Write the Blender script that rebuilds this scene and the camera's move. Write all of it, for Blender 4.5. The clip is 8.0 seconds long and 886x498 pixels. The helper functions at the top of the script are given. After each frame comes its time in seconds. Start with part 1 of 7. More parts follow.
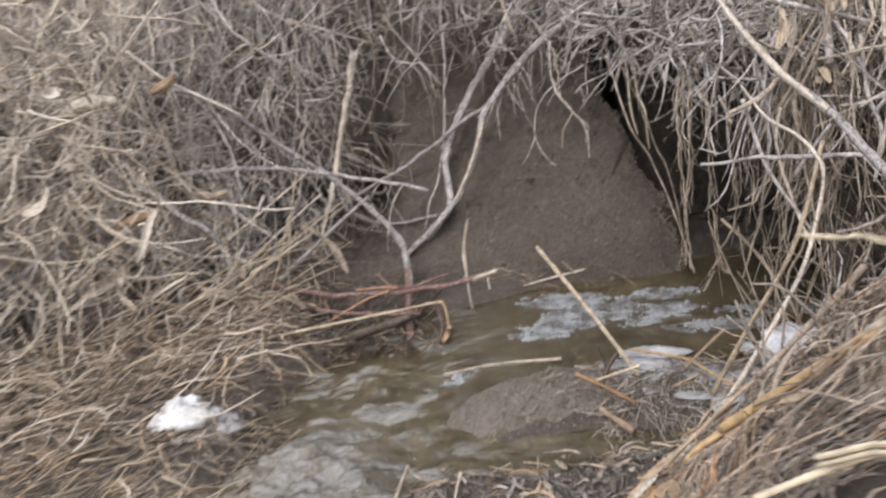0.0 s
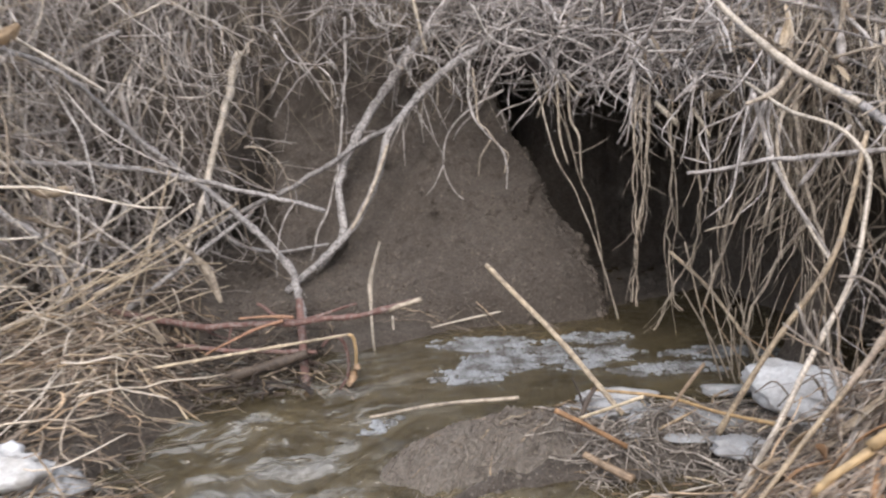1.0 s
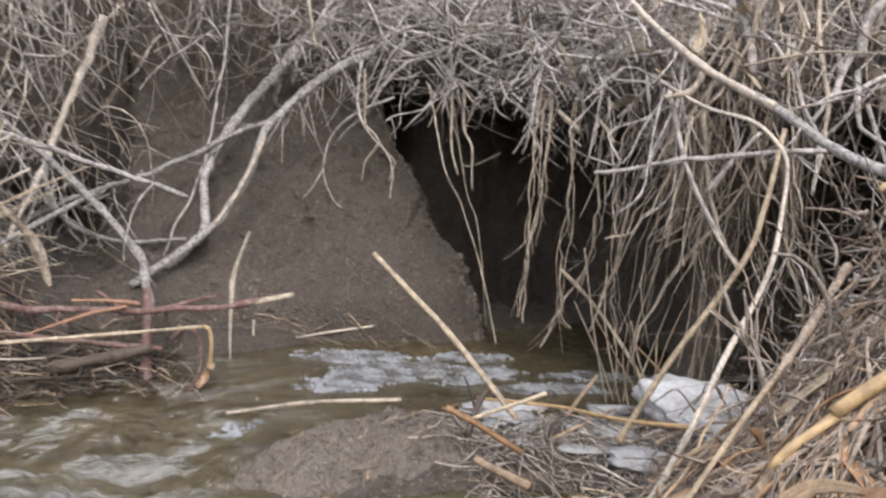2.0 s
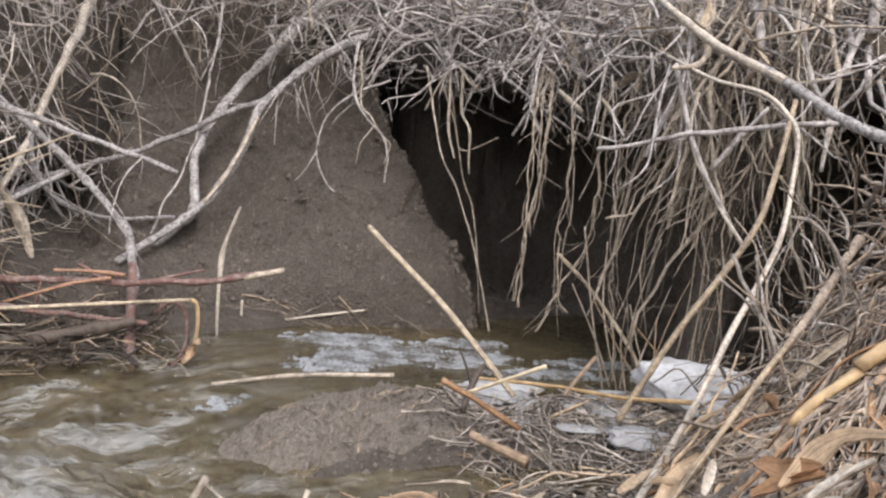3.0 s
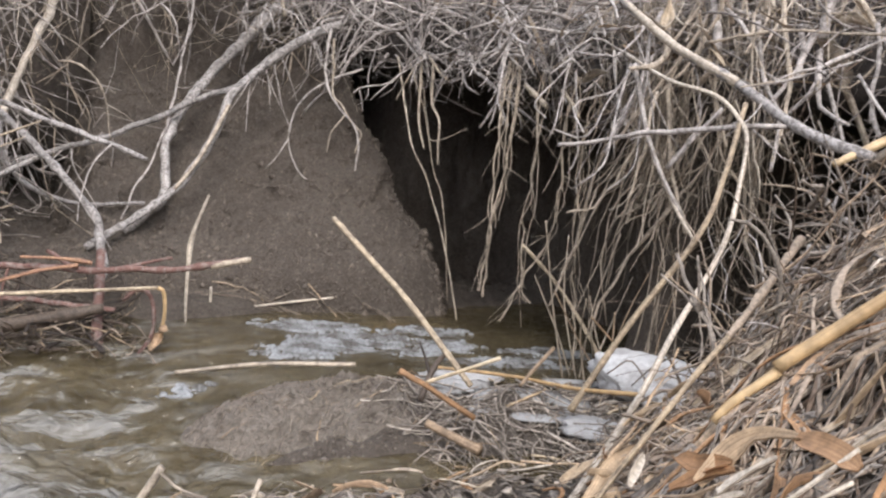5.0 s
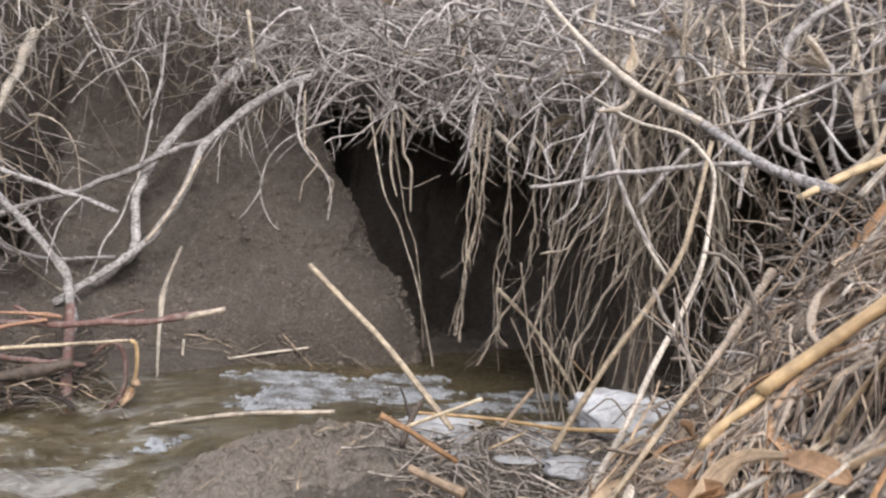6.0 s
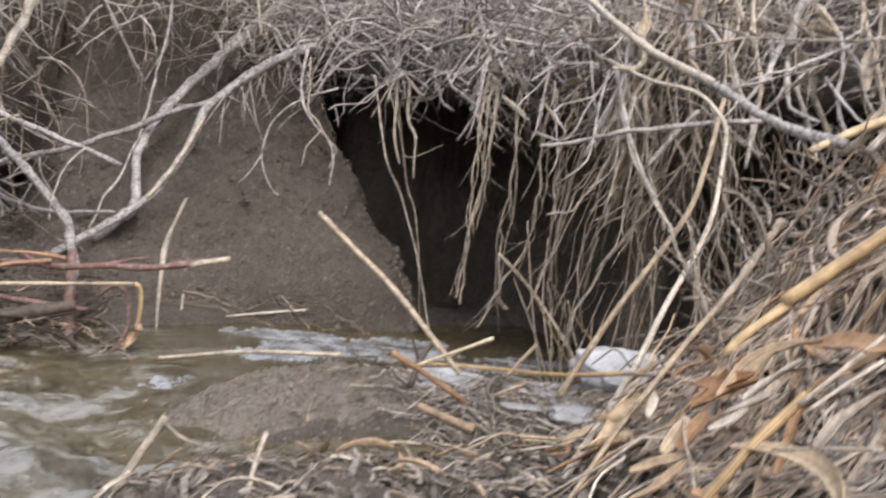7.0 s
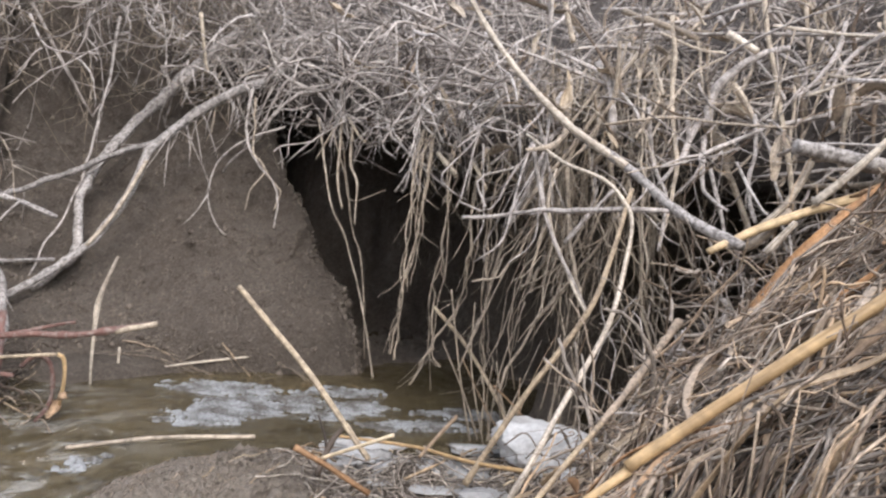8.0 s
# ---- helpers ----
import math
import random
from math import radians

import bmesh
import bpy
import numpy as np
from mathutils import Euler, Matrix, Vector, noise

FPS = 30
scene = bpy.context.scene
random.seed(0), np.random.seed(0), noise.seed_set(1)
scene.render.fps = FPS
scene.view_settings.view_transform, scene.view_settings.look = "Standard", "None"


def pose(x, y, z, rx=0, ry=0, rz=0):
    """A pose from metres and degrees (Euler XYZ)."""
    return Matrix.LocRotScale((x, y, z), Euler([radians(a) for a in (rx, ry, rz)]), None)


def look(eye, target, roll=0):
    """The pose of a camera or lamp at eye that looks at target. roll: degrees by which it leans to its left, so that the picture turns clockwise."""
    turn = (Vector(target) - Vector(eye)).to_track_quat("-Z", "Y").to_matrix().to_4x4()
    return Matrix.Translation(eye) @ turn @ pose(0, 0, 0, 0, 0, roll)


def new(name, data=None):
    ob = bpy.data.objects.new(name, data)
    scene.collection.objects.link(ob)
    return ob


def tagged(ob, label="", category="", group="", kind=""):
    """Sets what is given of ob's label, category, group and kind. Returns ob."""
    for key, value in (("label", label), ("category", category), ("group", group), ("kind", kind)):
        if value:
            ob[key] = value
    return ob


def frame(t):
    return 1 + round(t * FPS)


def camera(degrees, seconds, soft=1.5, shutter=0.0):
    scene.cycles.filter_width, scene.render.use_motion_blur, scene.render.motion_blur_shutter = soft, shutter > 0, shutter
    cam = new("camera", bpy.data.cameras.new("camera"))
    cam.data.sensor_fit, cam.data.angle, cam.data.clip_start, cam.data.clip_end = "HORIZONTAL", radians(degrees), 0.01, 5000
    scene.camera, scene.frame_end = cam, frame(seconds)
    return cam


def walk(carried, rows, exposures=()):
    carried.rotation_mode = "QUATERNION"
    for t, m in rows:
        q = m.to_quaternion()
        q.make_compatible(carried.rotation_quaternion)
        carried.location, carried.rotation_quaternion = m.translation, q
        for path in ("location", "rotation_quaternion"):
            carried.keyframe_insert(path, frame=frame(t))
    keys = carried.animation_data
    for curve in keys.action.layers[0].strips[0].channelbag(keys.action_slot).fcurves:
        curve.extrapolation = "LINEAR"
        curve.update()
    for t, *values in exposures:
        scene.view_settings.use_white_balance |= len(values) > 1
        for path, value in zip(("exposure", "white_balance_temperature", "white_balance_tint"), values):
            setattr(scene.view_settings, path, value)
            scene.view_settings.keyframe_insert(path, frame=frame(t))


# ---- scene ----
# ---------------- camera and walk
cam = camera(60.6, 8.0, soft=2.35, shutter=0.5)
METRES, EYE, TILT, LEAN, TURN = 0.8, 0.545, -18.0, 8.8, 0.0
ROWS = [
    (0.0, 0.0012, 0.0014, -0.0014, 0.04, 0.05, -0.09),
    (0.2, -0.0282, 0.0728, -0.0474, -2.81, 3.05, 0.11),
    (0.5, -0.0757, 0.1436, -0.0698, -8.14, 5.48, -1.39),
    (0.7, -0.1212, 0.1916, -0.0950, -10.71, 6.41, -2.77),
    (1.0, -0.1793, 0.2862, -0.1202, -14.58, 7.16, -2.34),
    (1.5, -0.1938, 0.3865, -0.1824, -20.48, 11.81, -3.98),
    (1.7, -0.1931, 0.4001, -0.1973, -23.64, 12.82, -4.43),
    (2.0, -0.1822, 0.4219, -0.2132, -26.49, 12.78, -5.31),
    (2.2, -0.1884, 0.4364, -0.2151, -27.54, 12.15, -4.87),
    (3.3, -0.161, 0.4626, -0.2591, -28.28, 14.12, -7.02),
    (3.5, -0.1577, 0.4592, -0.2517, -29.26, 14.24, -7.08),
    (3.7, -0.1619, 0.4485, -0.2589, -30.31, 14.16, -6.48),
    (4.0, -0.1646, 0.4527, -0.2707, -30.61, 14.06, -7.09),
    (5.3, -0.1581, 0.4166, -0.23, -28.9, 12.15, -6.64),
    (5.5, -0.1567, 0.41, -0.2272, -29.2, 13.04, -6.08),
    (5.7, -0.1582, 0.4053, -0.2345, -30.22, 14.72, -5.08),
    (6.0, -0.1682, 0.4306, -0.2545, -31.02, 16.51, -4.78),
    (6.2, -0.1825, 0.4371, -0.2862, -33.05, 17.39, -4.17),
    (6.5, -0.2025, 0.4606, -0.3226, -33.43, 16.33, -3.92),
    (6.8, -0.1954, 0.4561, -0.3405, -32.46, 16.71, -5.46),
    (7.0, -0.1897, 0.4581, -0.3304, -33.11, 17.14, -6.35),
    (7.2, -0.1847, 0.4398, -0.3029, -34.43, 17.45, -6.49),
    (7.5, -0.1668, 0.4088, -0.2482, -35.66, 17.79, -6.21),
    (8.0, -0.1348, 0.3755, -0.1928, -33.39, 15.5, -6.35),
]
walk(cam, [(t, pose(0, 0, EYE, TILT, LEAN, TURN) @ pose(METRES * x, METRES * y, METRES * z, 90 + pitch, roll, yaw)) for t, x, y, z, yaw, pitch, roll in ROWS],
     exposures=[(0.0, 0.48, 5980, 13), (1.0, 0.53, 5980, 13), (2.0, 0.62, 5990, 13), (3.5, 0.70, 6000, 13), (8.0, 0.72, 6000, 13)])

# ---------------- daylight: thin bright overcast, sun behind the camera
world = bpy.data.worlds.new("overcast")
scene.world = world
world.use_nodes = True
wn = world.node_tree.nodes
sky = wn.new("ShaderNodeTexSky")
sky.sky_type, sky.sun_disc = "NISHITA", False
sky.sun_elevation, sky.sun_rotation = radians(45), radians(195)
sky.air_density, sky.dust_density, sky.ozone_density = 1.0, 6.0, 1.0
haze = wn.new("ShaderNodeMixRGB")
haze.inputs[0].default_value = 0.72
haze.inputs[2].default_value = (8.4, 8.7, 9.3, 1)
world.node_tree.links.new(sky.outputs[0], haze.inputs[1])
world.node_tree.links.new(haze.outputs[0], wn["Background"].inputs[0])
wn["Background"].inputs[1].default_value = 0.15
sun = new("sun", bpy.data.lights.new("sun", "SUN"))
sun.data.energy, sun.data.angle, sun.data.color = 1.4, radians(28), (1.0, 0.94, 0.86)
sun.matrix_world = look((-0.65, -2.4, 2.5), (0, 0, 0))


# ---------------- noise and small mesh tools
rng = np.random.default_rng(7)


def lattice(ix, iy, iz):
    h = (ix.astype(np.int64) * 374761393 + iy.astype(np.int64) * 668265263 + iz.astype(np.int64) * 2147483647 + 1442695041) & 0xFFFFFFFF
    h = ((h ^ (h >> 13)) * 1274126177) & 0xFFFFFFFF
    return ((h ^ (h >> 16)) & 0xFFFFFF) / 0xFFFFFF * 2 - 1


def vnoise(x, y, z=0.0):
    """Smooth value noise, -1 to 1, on arrays."""
    x, y, z = np.broadcast_arrays(np.asarray(x, float), np.asarray(y, float), np.asarray(z, float))
    i, j, k = np.floor(x), np.floor(y), np.floor(z)
    fx, fy, fz = x - i, y - j, z - k
    fx, fy, fz = [f * f * (3 - 2 * f) for f in (fx, fy, fz)]
    out = 0
    for a in (0, 1):
        for b in (0, 1):
            for c in (0, 1):
                w = (fx if a else 1 - fx) * (fy if b else 1 - fy) * (fz if c else 1 - fz)
                out = out + w * lattice(i + a, j + b, k + c)
    return out


def fbm(x, y, z=0.0, octaves=4):
    total, amp = 0, 1.0
    for o in range(octaves):
        f = 2.03 ** o
        total = total + amp * vnoise(np.asarray(x) * f + 17.3 * o, np.asarray(y) * f - 9.1 * o, np.asarray(z) * f)
        amp *= 0.5
    return total


def smooth(a, b, x):
    t = np.clip((np.asarray(x, float) - a) / (b - a), 0, 1)
    return t * t * (3 - 2 * t)


def mesh_object(name, verts, faces, mat, parent=None, label="", flat=False, grain=None):
    """faces: array of quads, or a list of index lists. grain: for each point its place across and along the fibres."""
    me = bpy.data.meshes.new(name)
    verts = np.asarray(verts, float)
    if isinstance(faces, np.ndarray):
        n, k = faces.shape
        me.vertices.add(len(verts))
        me.vertices.foreach_set("co", verts.ravel())
        me.loops.add(n * k)
        me.loops.foreach_set("vertex_index", faces.astype(np.int32).ravel())
        me.polygons.add(n)
        me.polygons.foreach_set("loop_start", np.arange(0, n * k, k, dtype=np.int32))
        me.update(calc_edges=True)
    else:
        me.from_pydata(verts.tolist(), [], faces)
    me.validate()
    if grain is not None:
        at = np.zeros(len(me.loops), np.int32)
        me.loops.foreach_get("vertex_index", at)
        me.uv_layers.new(name="grain").data.foreach_set("uv", np.asarray(grain, np.float32)[at].ravel())
    if not flat:
        me.polygons.foreach_set("use_smooth", np.ones(len(me.polygons), bool))
    me.materials.append(mat)
    ob = new(name, me)
    if parent is not None:
        ob.parent = parent
    if label:
        tagged(ob, label)
    return ob


def tube_data(paths, radii, sides=5, squash=1.0):
    """Tubes along many paths (n, k, 3) with radii (n, k): vertices and quads, ends drawn to a small cap."""
    n, k, _ = paths.shape
    tan = np.gradient(paths, axis=1)
    tan /= np.linalg.norm(tan, axis=2, keepdims=True) + 1e-9
    ref = np.where(np.abs(tan[:, :1, 2:3]) > 0.8, np.array([1.0, 0.2, 0]), np.array([0.1, 0.2, 1.0]))
    ref = np.broadcast_to(ref, tan.shape)
    s = np.cross(tan, ref)
    s /= np.linalg.norm(s, axis=2, keepdims=True) + 1e-9
    u = np.cross(s, tan)
    a = np.arange(sides) / sides * 2 * np.pi
    ring = s[:, :, None] * np.cos(a)[None, None, :, None] + u[:, :, None] * np.sin(a)[None, None, :, None] * squash
    v = paths[:, :, None] + ring * radii[:, :, None, None]
    base = (np.arange(n) * k * sides)[:, None, None] + (np.arange(k - 1) * sides)[None, :, None]
    j = np.arange(sides)[None, None, :]
    jn = (j + 1) % sides
    q = np.stack([base + j, base + jn, base + sides + jn, base + sides + j], -1).reshape(-1, 4)
    caps = []
    if sides == 4:
        b0 = np.arange(n) * k * sides
        b1 = b0 + (k - 1) * sides
        caps = [np.stack([b0 + 3, b0 + 2, b0 + 1, b0], 1), np.stack([b1, b1 + 1, b1 + 2, b1 + 3], 1)]
        q = np.concatenate([q] + caps)
    return v.reshape(-1, 3), q


def grow(start, way, length, steps=7, curl=0.35, droop=0.0, lift=0.0, wander=0.0):
    """Paths that set out from start along way, bend at random by curl and sink by droop."""
    n = len(start)
    p = np.zeros((n, steps + 1, 3))
    p[:, 0] = start
    d = way / (np.linalg.norm(way, axis=1, keepdims=True) + 1e-9)
    bend = rng.normal(0, 1, (n, 3)) * curl
    for i in range(steps):
        d = d + bend / steps + rng.normal(0, 1, (n, 3)) * wander + np.array([0, 0, lift - 1.0 * droop]) / steps
        d /= np.linalg.norm(d, axis=1, keepdims=True) + 1e-9
        p[:, i + 1] = p[:, i] + d * (length / steps)[:, None]
    return p


def taper(n, steps, r, tip=0.45):
    return r[:, None] * np.linspace(1, tip, steps + 1)[None, :] * np.clip(1 + rng.normal(0, 0.16, (n, steps + 1)), 0.6, 1.6)


def spline(points, step=0.006):
    """A smooth path through control points (Catmull-Rom), with even steps."""
    p = np.asarray(points, float)
    if len(p) == 2:
        p = np.array([p[0], p[0] * 0.5 + p[1] * 0.5, p[1]])
    p = np.vstack([2 * p[0] - p[1], p, 2 * p[-1] - p[-2]])
    out = []
    for i in range(1, len(p) - 2):
        t = np.linspace(0, 1, 24, endpoint=False)[:, None]
        a, b, c, d = p[i - 1], p[i], p[i + 1], p[i + 2]
        out.append(0.5 * (2 * b + (c - a) * t + (2 * a - 5 * b + 4 * c - d) * t ** 2 + (3 * b - a - 3 * c + d) * t ** 3))
    out = np.vstack(out + [p[-2][None]])
    s = np.r_[0, np.cumsum(np.linalg.norm(np.diff(out, axis=0), axis=1))]
    m = max(6, min(90, int(s[-1] / step)))
    u = np.linspace(0, s[-1], m)
    return np.stack([np.interp(u, s, out[:, i]) for i in range(3)], 1), s[-1]


def stem_mesh(points, r0, r1, sides=9, knots=0.0, rough=0.08, wiggle=0.0, nodes=0.0, seed=0, step=0.006):
    """One solid stem with closed ends: rough bark, knots, or the rings of a reed every `nodes` metres."""
    path, length = spline(points, step)
    m = len(path)
    u = np.linspace(0, length, m)
    g = np.random.default_rng(seed + 11)
    if wiggle:
        off = np.stack([vnoise(u * 22, seed * 3.7 + i * 5.1) + 0.5 * vnoise(u * 60, seed * 1.7 + i * 2.1) for i in range(3)], 1)
        off *= np.minimum(1, np.minimum(u, length - u) / 0.03)[:, None]
        path = path + off * wiggle
    r = np.interp(u, [0, length], [r0, r1])
    r = r * (1 + rough * vnoise(u * 55, seed * 1.3) + 0.5 * rough * vnoise(u * 160, seed * 2.3))
    if knots:
        for c in g.uniform(0, length, max(1, int(length / 0.05))):
            r = r + r * knots * np.exp(-((u - c) / 0.005) ** 2)
    if nodes:
        for c in np.arange(nodes * g.uniform(0.3, 0.9), length, nodes):
            r = r + r * 0.22 * np.exp(-((u - c) / 0.0025) ** 2) - r * 0.06 * np.exp(-((u - c - 0.006) / 0.003) ** 2)
    v, q = tube_data(path[None], r[None], sides)
    ang = np.tile(np.arange(sides) / sides * 2 * np.pi, m)
    along = np.repeat(u, sides)
    centre = np.repeat(path, sides, axis=0)
    v = centre + (v - centre) * (1 + rough * 0.9 * vnoise(np.cos(ang) * 1.3 + seed, np.sin(ang) * 1.3, along * 70))[:, None]
    faces = q.tolist()
    faces.append(list(range(sides - 1, -1, -1)))
    faces.append(list(range((m - 1) * sides, m * sides)))
    return v, faces, np.stack([0.5 + 0.5 * np.sin(ang * 0.5) + seed * 0.37, along * 8], -1)


def stem(name, points, r0, r1, mat, label="", category="", parent=None, group="", **kw):
    v, f, grain = stem_mesh(points, r0, r1, **kw)
    ob = mesh_object(name, v, f, mat, parent, grain=grain)
    return tagged(ob, label, category, group)


def blade_mesh(points, width, fold=0.25, twist=0.0, thick=0.0004, seed=0, turn=0.0):
    """A dry leaf blade: a folded strip with thickness, narrow at both ends."""
    path, length = spline(points, 0.005)
    m = len(path)
    t = np.linspace(0, 1, m)
    tan = np.gradient(path, axis=0)
    tan /= np.linalg.norm(tan, axis=1, keepdims=True)
    s = np.cross(tan, np.array([0.15, 0.1, 1.0]))
    s /= np.linalg.norm(s, axis=1, keepdims=True)
    n = np.cross(s, tan)
    a = turn + twist * t + 0.3 * vnoise(t * 3, seed * 2.1)
    s, n = s * np.cos(a)[:, None] + n * np.sin(a)[:, None], n * np.cos(a)[:, None] - s * np.sin(a)[:, None]
    w = width * (0.10 + 0.90 * np.sin(np.pi * np.clip(t * 0.93 + 0.05, 0, 1)) ** 0.45) * (1 + 0.15 * vnoise(t * 6, seed * 0.7))
    sheets = []
    for side in (1, -1):
        cols = []
        for c in (-1, -0.5, 0, 0.5, 1):
            wave = 0.10 * vnoise(t * 9 + c * 3, seed * 1.1)
            cols.append(path + s * (w * c / 2)[:, None] + n * (w * (fold * (abs(c) - 0.5) + wave * abs(c)))[:, None] + n * thick * side)
        sheets.append(np.stack(cols, 1))
    top, low = sheets
    # the two faces and the rim share no points, so that the faces stay flat and the edges sharp
    rim = np.concatenate([np.stack([top[:, 0], low[:, 0]], 1), np.stack([top[:, 4], low[:, 4]], 1)], 1)
    v = np.concatenate([top.reshape(-1, 3), low.reshape(-1, 3), rim.reshape(-1, 3)])
    r5, j = (np.arange(m - 1) * 5)[:, None], np.arange(4)[None]
    q = np.stack([r5 + j, r5 + j + 1, r5 + j + 6, r5 + j + 5], -1).reshape(-1, 4)
    q2 = q[:, ::-1] + 5 * m
    r4 = 10 * m + np.arange(m - 1) * 4
    e1 = np.stack([r4, r4 + 4, r4 + 5, r4 + 1], -1)
    e2 = np.stack([r4 + 2, r4 + 3, r4 + 7, r4 + 6], -1)
    across = np.array([-0.5, -0.25, 0.0, 0.25, 0.5])
    sheet = np.stack([np.tile(across, m), np.repeat(t * length * 8, 5)], -1)
    edge = np.stack([np.tile(np.array([-0.5, -0.5, 0.5, 0.5]), m), np.repeat(t * length * 8, 4)], -1)
    return v, np.concatenate([q, q2, e1, e2]).tolist(), np.concatenate([sheet, sheet, edge]) + np.array([seed * 0.37, 0])


def blade(name, points, width, mat, label="", category="", parent=None, group="", **kw):
    v, f, grain = blade_mesh(points, width, **kw)
    return tagged(mesh_object(name, v, f, mat, parent, grain=grain), label, category, group)


# ---------------- materials
def material(name):
    m = bpy.data.materials.new(name)
    m.use_nodes = True
    return m, m.node_tree.nodes, m.node_tree.links, m.node_tree.nodes["Principled BSDF"]


def ramp(nodes, stops):
    r = nodes.new("ShaderNodeValToRGB")
    e = r.color_ramp.elements
    while len(e) < len(stops):
        e.new(0.5)
    for el, (at, c) in zip(e, stops):
        el.position, el.color = at, (*c, 1)
    return r


def tex(nodes, links, scale, detail=4, rough=0.6, stretch=None):
    n = nodes.new("ShaderNodeTexNoise")
    n.inputs["Scale"].default_value, n.inputs["Detail"].default_value, n.inputs["Roughness"].default_value = scale, detail, rough
    co = nodes.new("ShaderNodeTexCoord")
    if stretch:
        mp = nodes.new("ShaderNodeMapping")
        mp.inputs["Scale"].default_value = stretch
        links.new(co.outputs["Object"], mp.inputs[0])
        links.new(mp.outputs[0], n.inputs["Vector"])
    else:
        links.new(co.outputs["Object"], n.inputs["Vector"])
    return n


def mix(nodes, links, a, b, fac, kind="MIX"):
    m = nodes.new("ShaderNodeMixRGB")
    m.blend_type = kind
    for i, x in ((1, a), (2, b), (0, fac)):
        if isinstance(x, (int, float)):
            m.inputs[i].default_value = x
        elif isinstance(x, tuple):
            m.inputs[i].default_value = (*x, 1)
        else:
            links.new(x, m.inputs[i])
    return m.outputs[0]


def bump(nodes, links, bsdf, height, strength, distance):
    b = nodes.new("ShaderNodeBump")
    b.inputs["Strength"].default_value, b.inputs["Distance"].default_value = strength, distance
    links.new(height, b.inputs["Height"])
    links.new(b.outputs[0], bsdf.inputs["Normal"])


def stalk_material(name, stops, rough=0.75, random_by="island", patch=0.45, patch_colour=(0.1, 0.085, 0.07), scale=60, relief=0.4, fibre=0.0):
    """Dry plant matter: each stalk its own tone, with darker weathered patches and fine grain."""
    m, n, l, b = material(name)
    if random_by == "island":
        src = n.new("ShaderNodeNewGeometry").outputs["Random Per Island"]
    else:
        src = n.new("ShaderNodeObjectInfo").outputs["Random"]
    r = ramp(n, stops)
    l.new(src, r.inputs[0])
    big = tex(n, l, scale * 1.6, 4, 0.65)
    mask = ramp(n, [(0.47, (0, 0, 0)), (0.60, (patch,) * 3)])
    l.new(big.outputs[0], mask.inputs[0])
    col = mix(n, l, r.outputs[0], patch_colour, mask.outputs[0])
    fine = tex(n, l, scale * 6, 3)
    fr = ramp(n, [(0.3, (0.62, 0.61, 0.60)), (0.7, (1.22, 1.20, 1.17))])
    l.new(fine.outputs[0], fr.inputs[0])
    wide = tex(n, l, scale * 0.3, 2)
    wr = ramp(n, [(0.35, (0.78, 0.77, 0.76)), (0.65, (1.14, 1.12, 1.10))])
    l.new(wide.outputs[0], wr.inputs[0])
    col = mix(n, l, col, wr.outputs[0], 1.0, "MULTIPLY")
    col = mix(n, l, col, fr.outputs[0], 1.0, "MULTIPLY")
    height = fine.outputs[0]
    if fibre:
        mp = n.new("ShaderNodeMapping")
        mp.inputs["Scale"].default_value = (16.0, 0.9, 1.0)
        l.new(n.new("ShaderNodeTexCoord").outputs["UV"], mp.inputs[0])
        vein = n.new("ShaderNodeTexNoise")
        vein.inputs["Scale"].default_value, vein.inputs["Detail"].default_value = 1.0, 4
        l.new(mp.outputs[0], vein.inputs["Vector"])
        vr = ramp(n, [(0.33, (1 - 0.55 * fibre, 1 - 0.60 * fibre, 1 - 0.66 * fibre)), (0.5, (1, 1, 1)), (0.68, (1 + 0.25 * fibre, 1 + 0.24 * fibre, 1 + 0.22 * fibre))])
        l.new(vein.outputs[0], vr.inputs[0])
        col = mix(n, l, col, vr.outputs[0], 1.0, "MULTIPLY")
        height = mix(n, l, height, vein.outputs[0], 0.6)
    l.new(col, b.inputs["Base Color"])
    b.inputs["Roughness"].default_value = rough
    b.inputs["Specular IOR Level"].default_value = 0.3
    bump(n, l, b, height, relief, 0.0008)
    return m


GREY_TWIG = stalk_material("grey_weathered_twig", [(0.0, (0.170, 0.147, 0.132)), (0.3, (0.380, 0.343, 0.315)), (0.7, (0.570, 0.528, 0.490)), (1.0, (0.720, 0.668, 0.610))], patch=0.6)
GREY_GRASS = stalk_material("grey_dead_grass", [(0.0, (0.335, 0.301, 0.271)), (0.5, (0.604, 0.551, 0.500)), (0.85, (0.793, 0.727, 0.659)), (1.0, (0.800, 0.697, 0.544))], patch=0.28)
TAN_GRASS = stalk_material("tan_dead_grass", [(0.0, (0.500, 0.415, 0.310)), (0.5, (0.700, 0.605, 0.480)), (1.0, (0.800, 0.725, 0.610))], patch=0.12)
STRAW = stalk_material("tan_straw", [(0.0, (0.200, 0.141, 0.087)), (0.4, (0.425, 0.318, 0.199)), (0.8, (0.615, 0.501, 0.344)), (1.0, (0.712, 0.623, 0.471))])
LITTER = stalk_material("muddy_plant_litter", [(0.0, (0.120, 0.096, 0.072)), (0.5, (0.250, 0.207, 0.162)), (0.85, (0.390, 0.325, 0.252)), (1.0, (0.560, 0.420, 0.270))], patch=0.7)
GREY_LITTER = stalk_material("grey_muddy_litter", [(0.0, (0.100, 0.086, 0.073)), (0.5, (0.235, 0.207, 0.178)), (0.85, (0.390, 0.350, 0.305)), (1.0, (0.520, 0.450, 0.350))], patch=0.6)
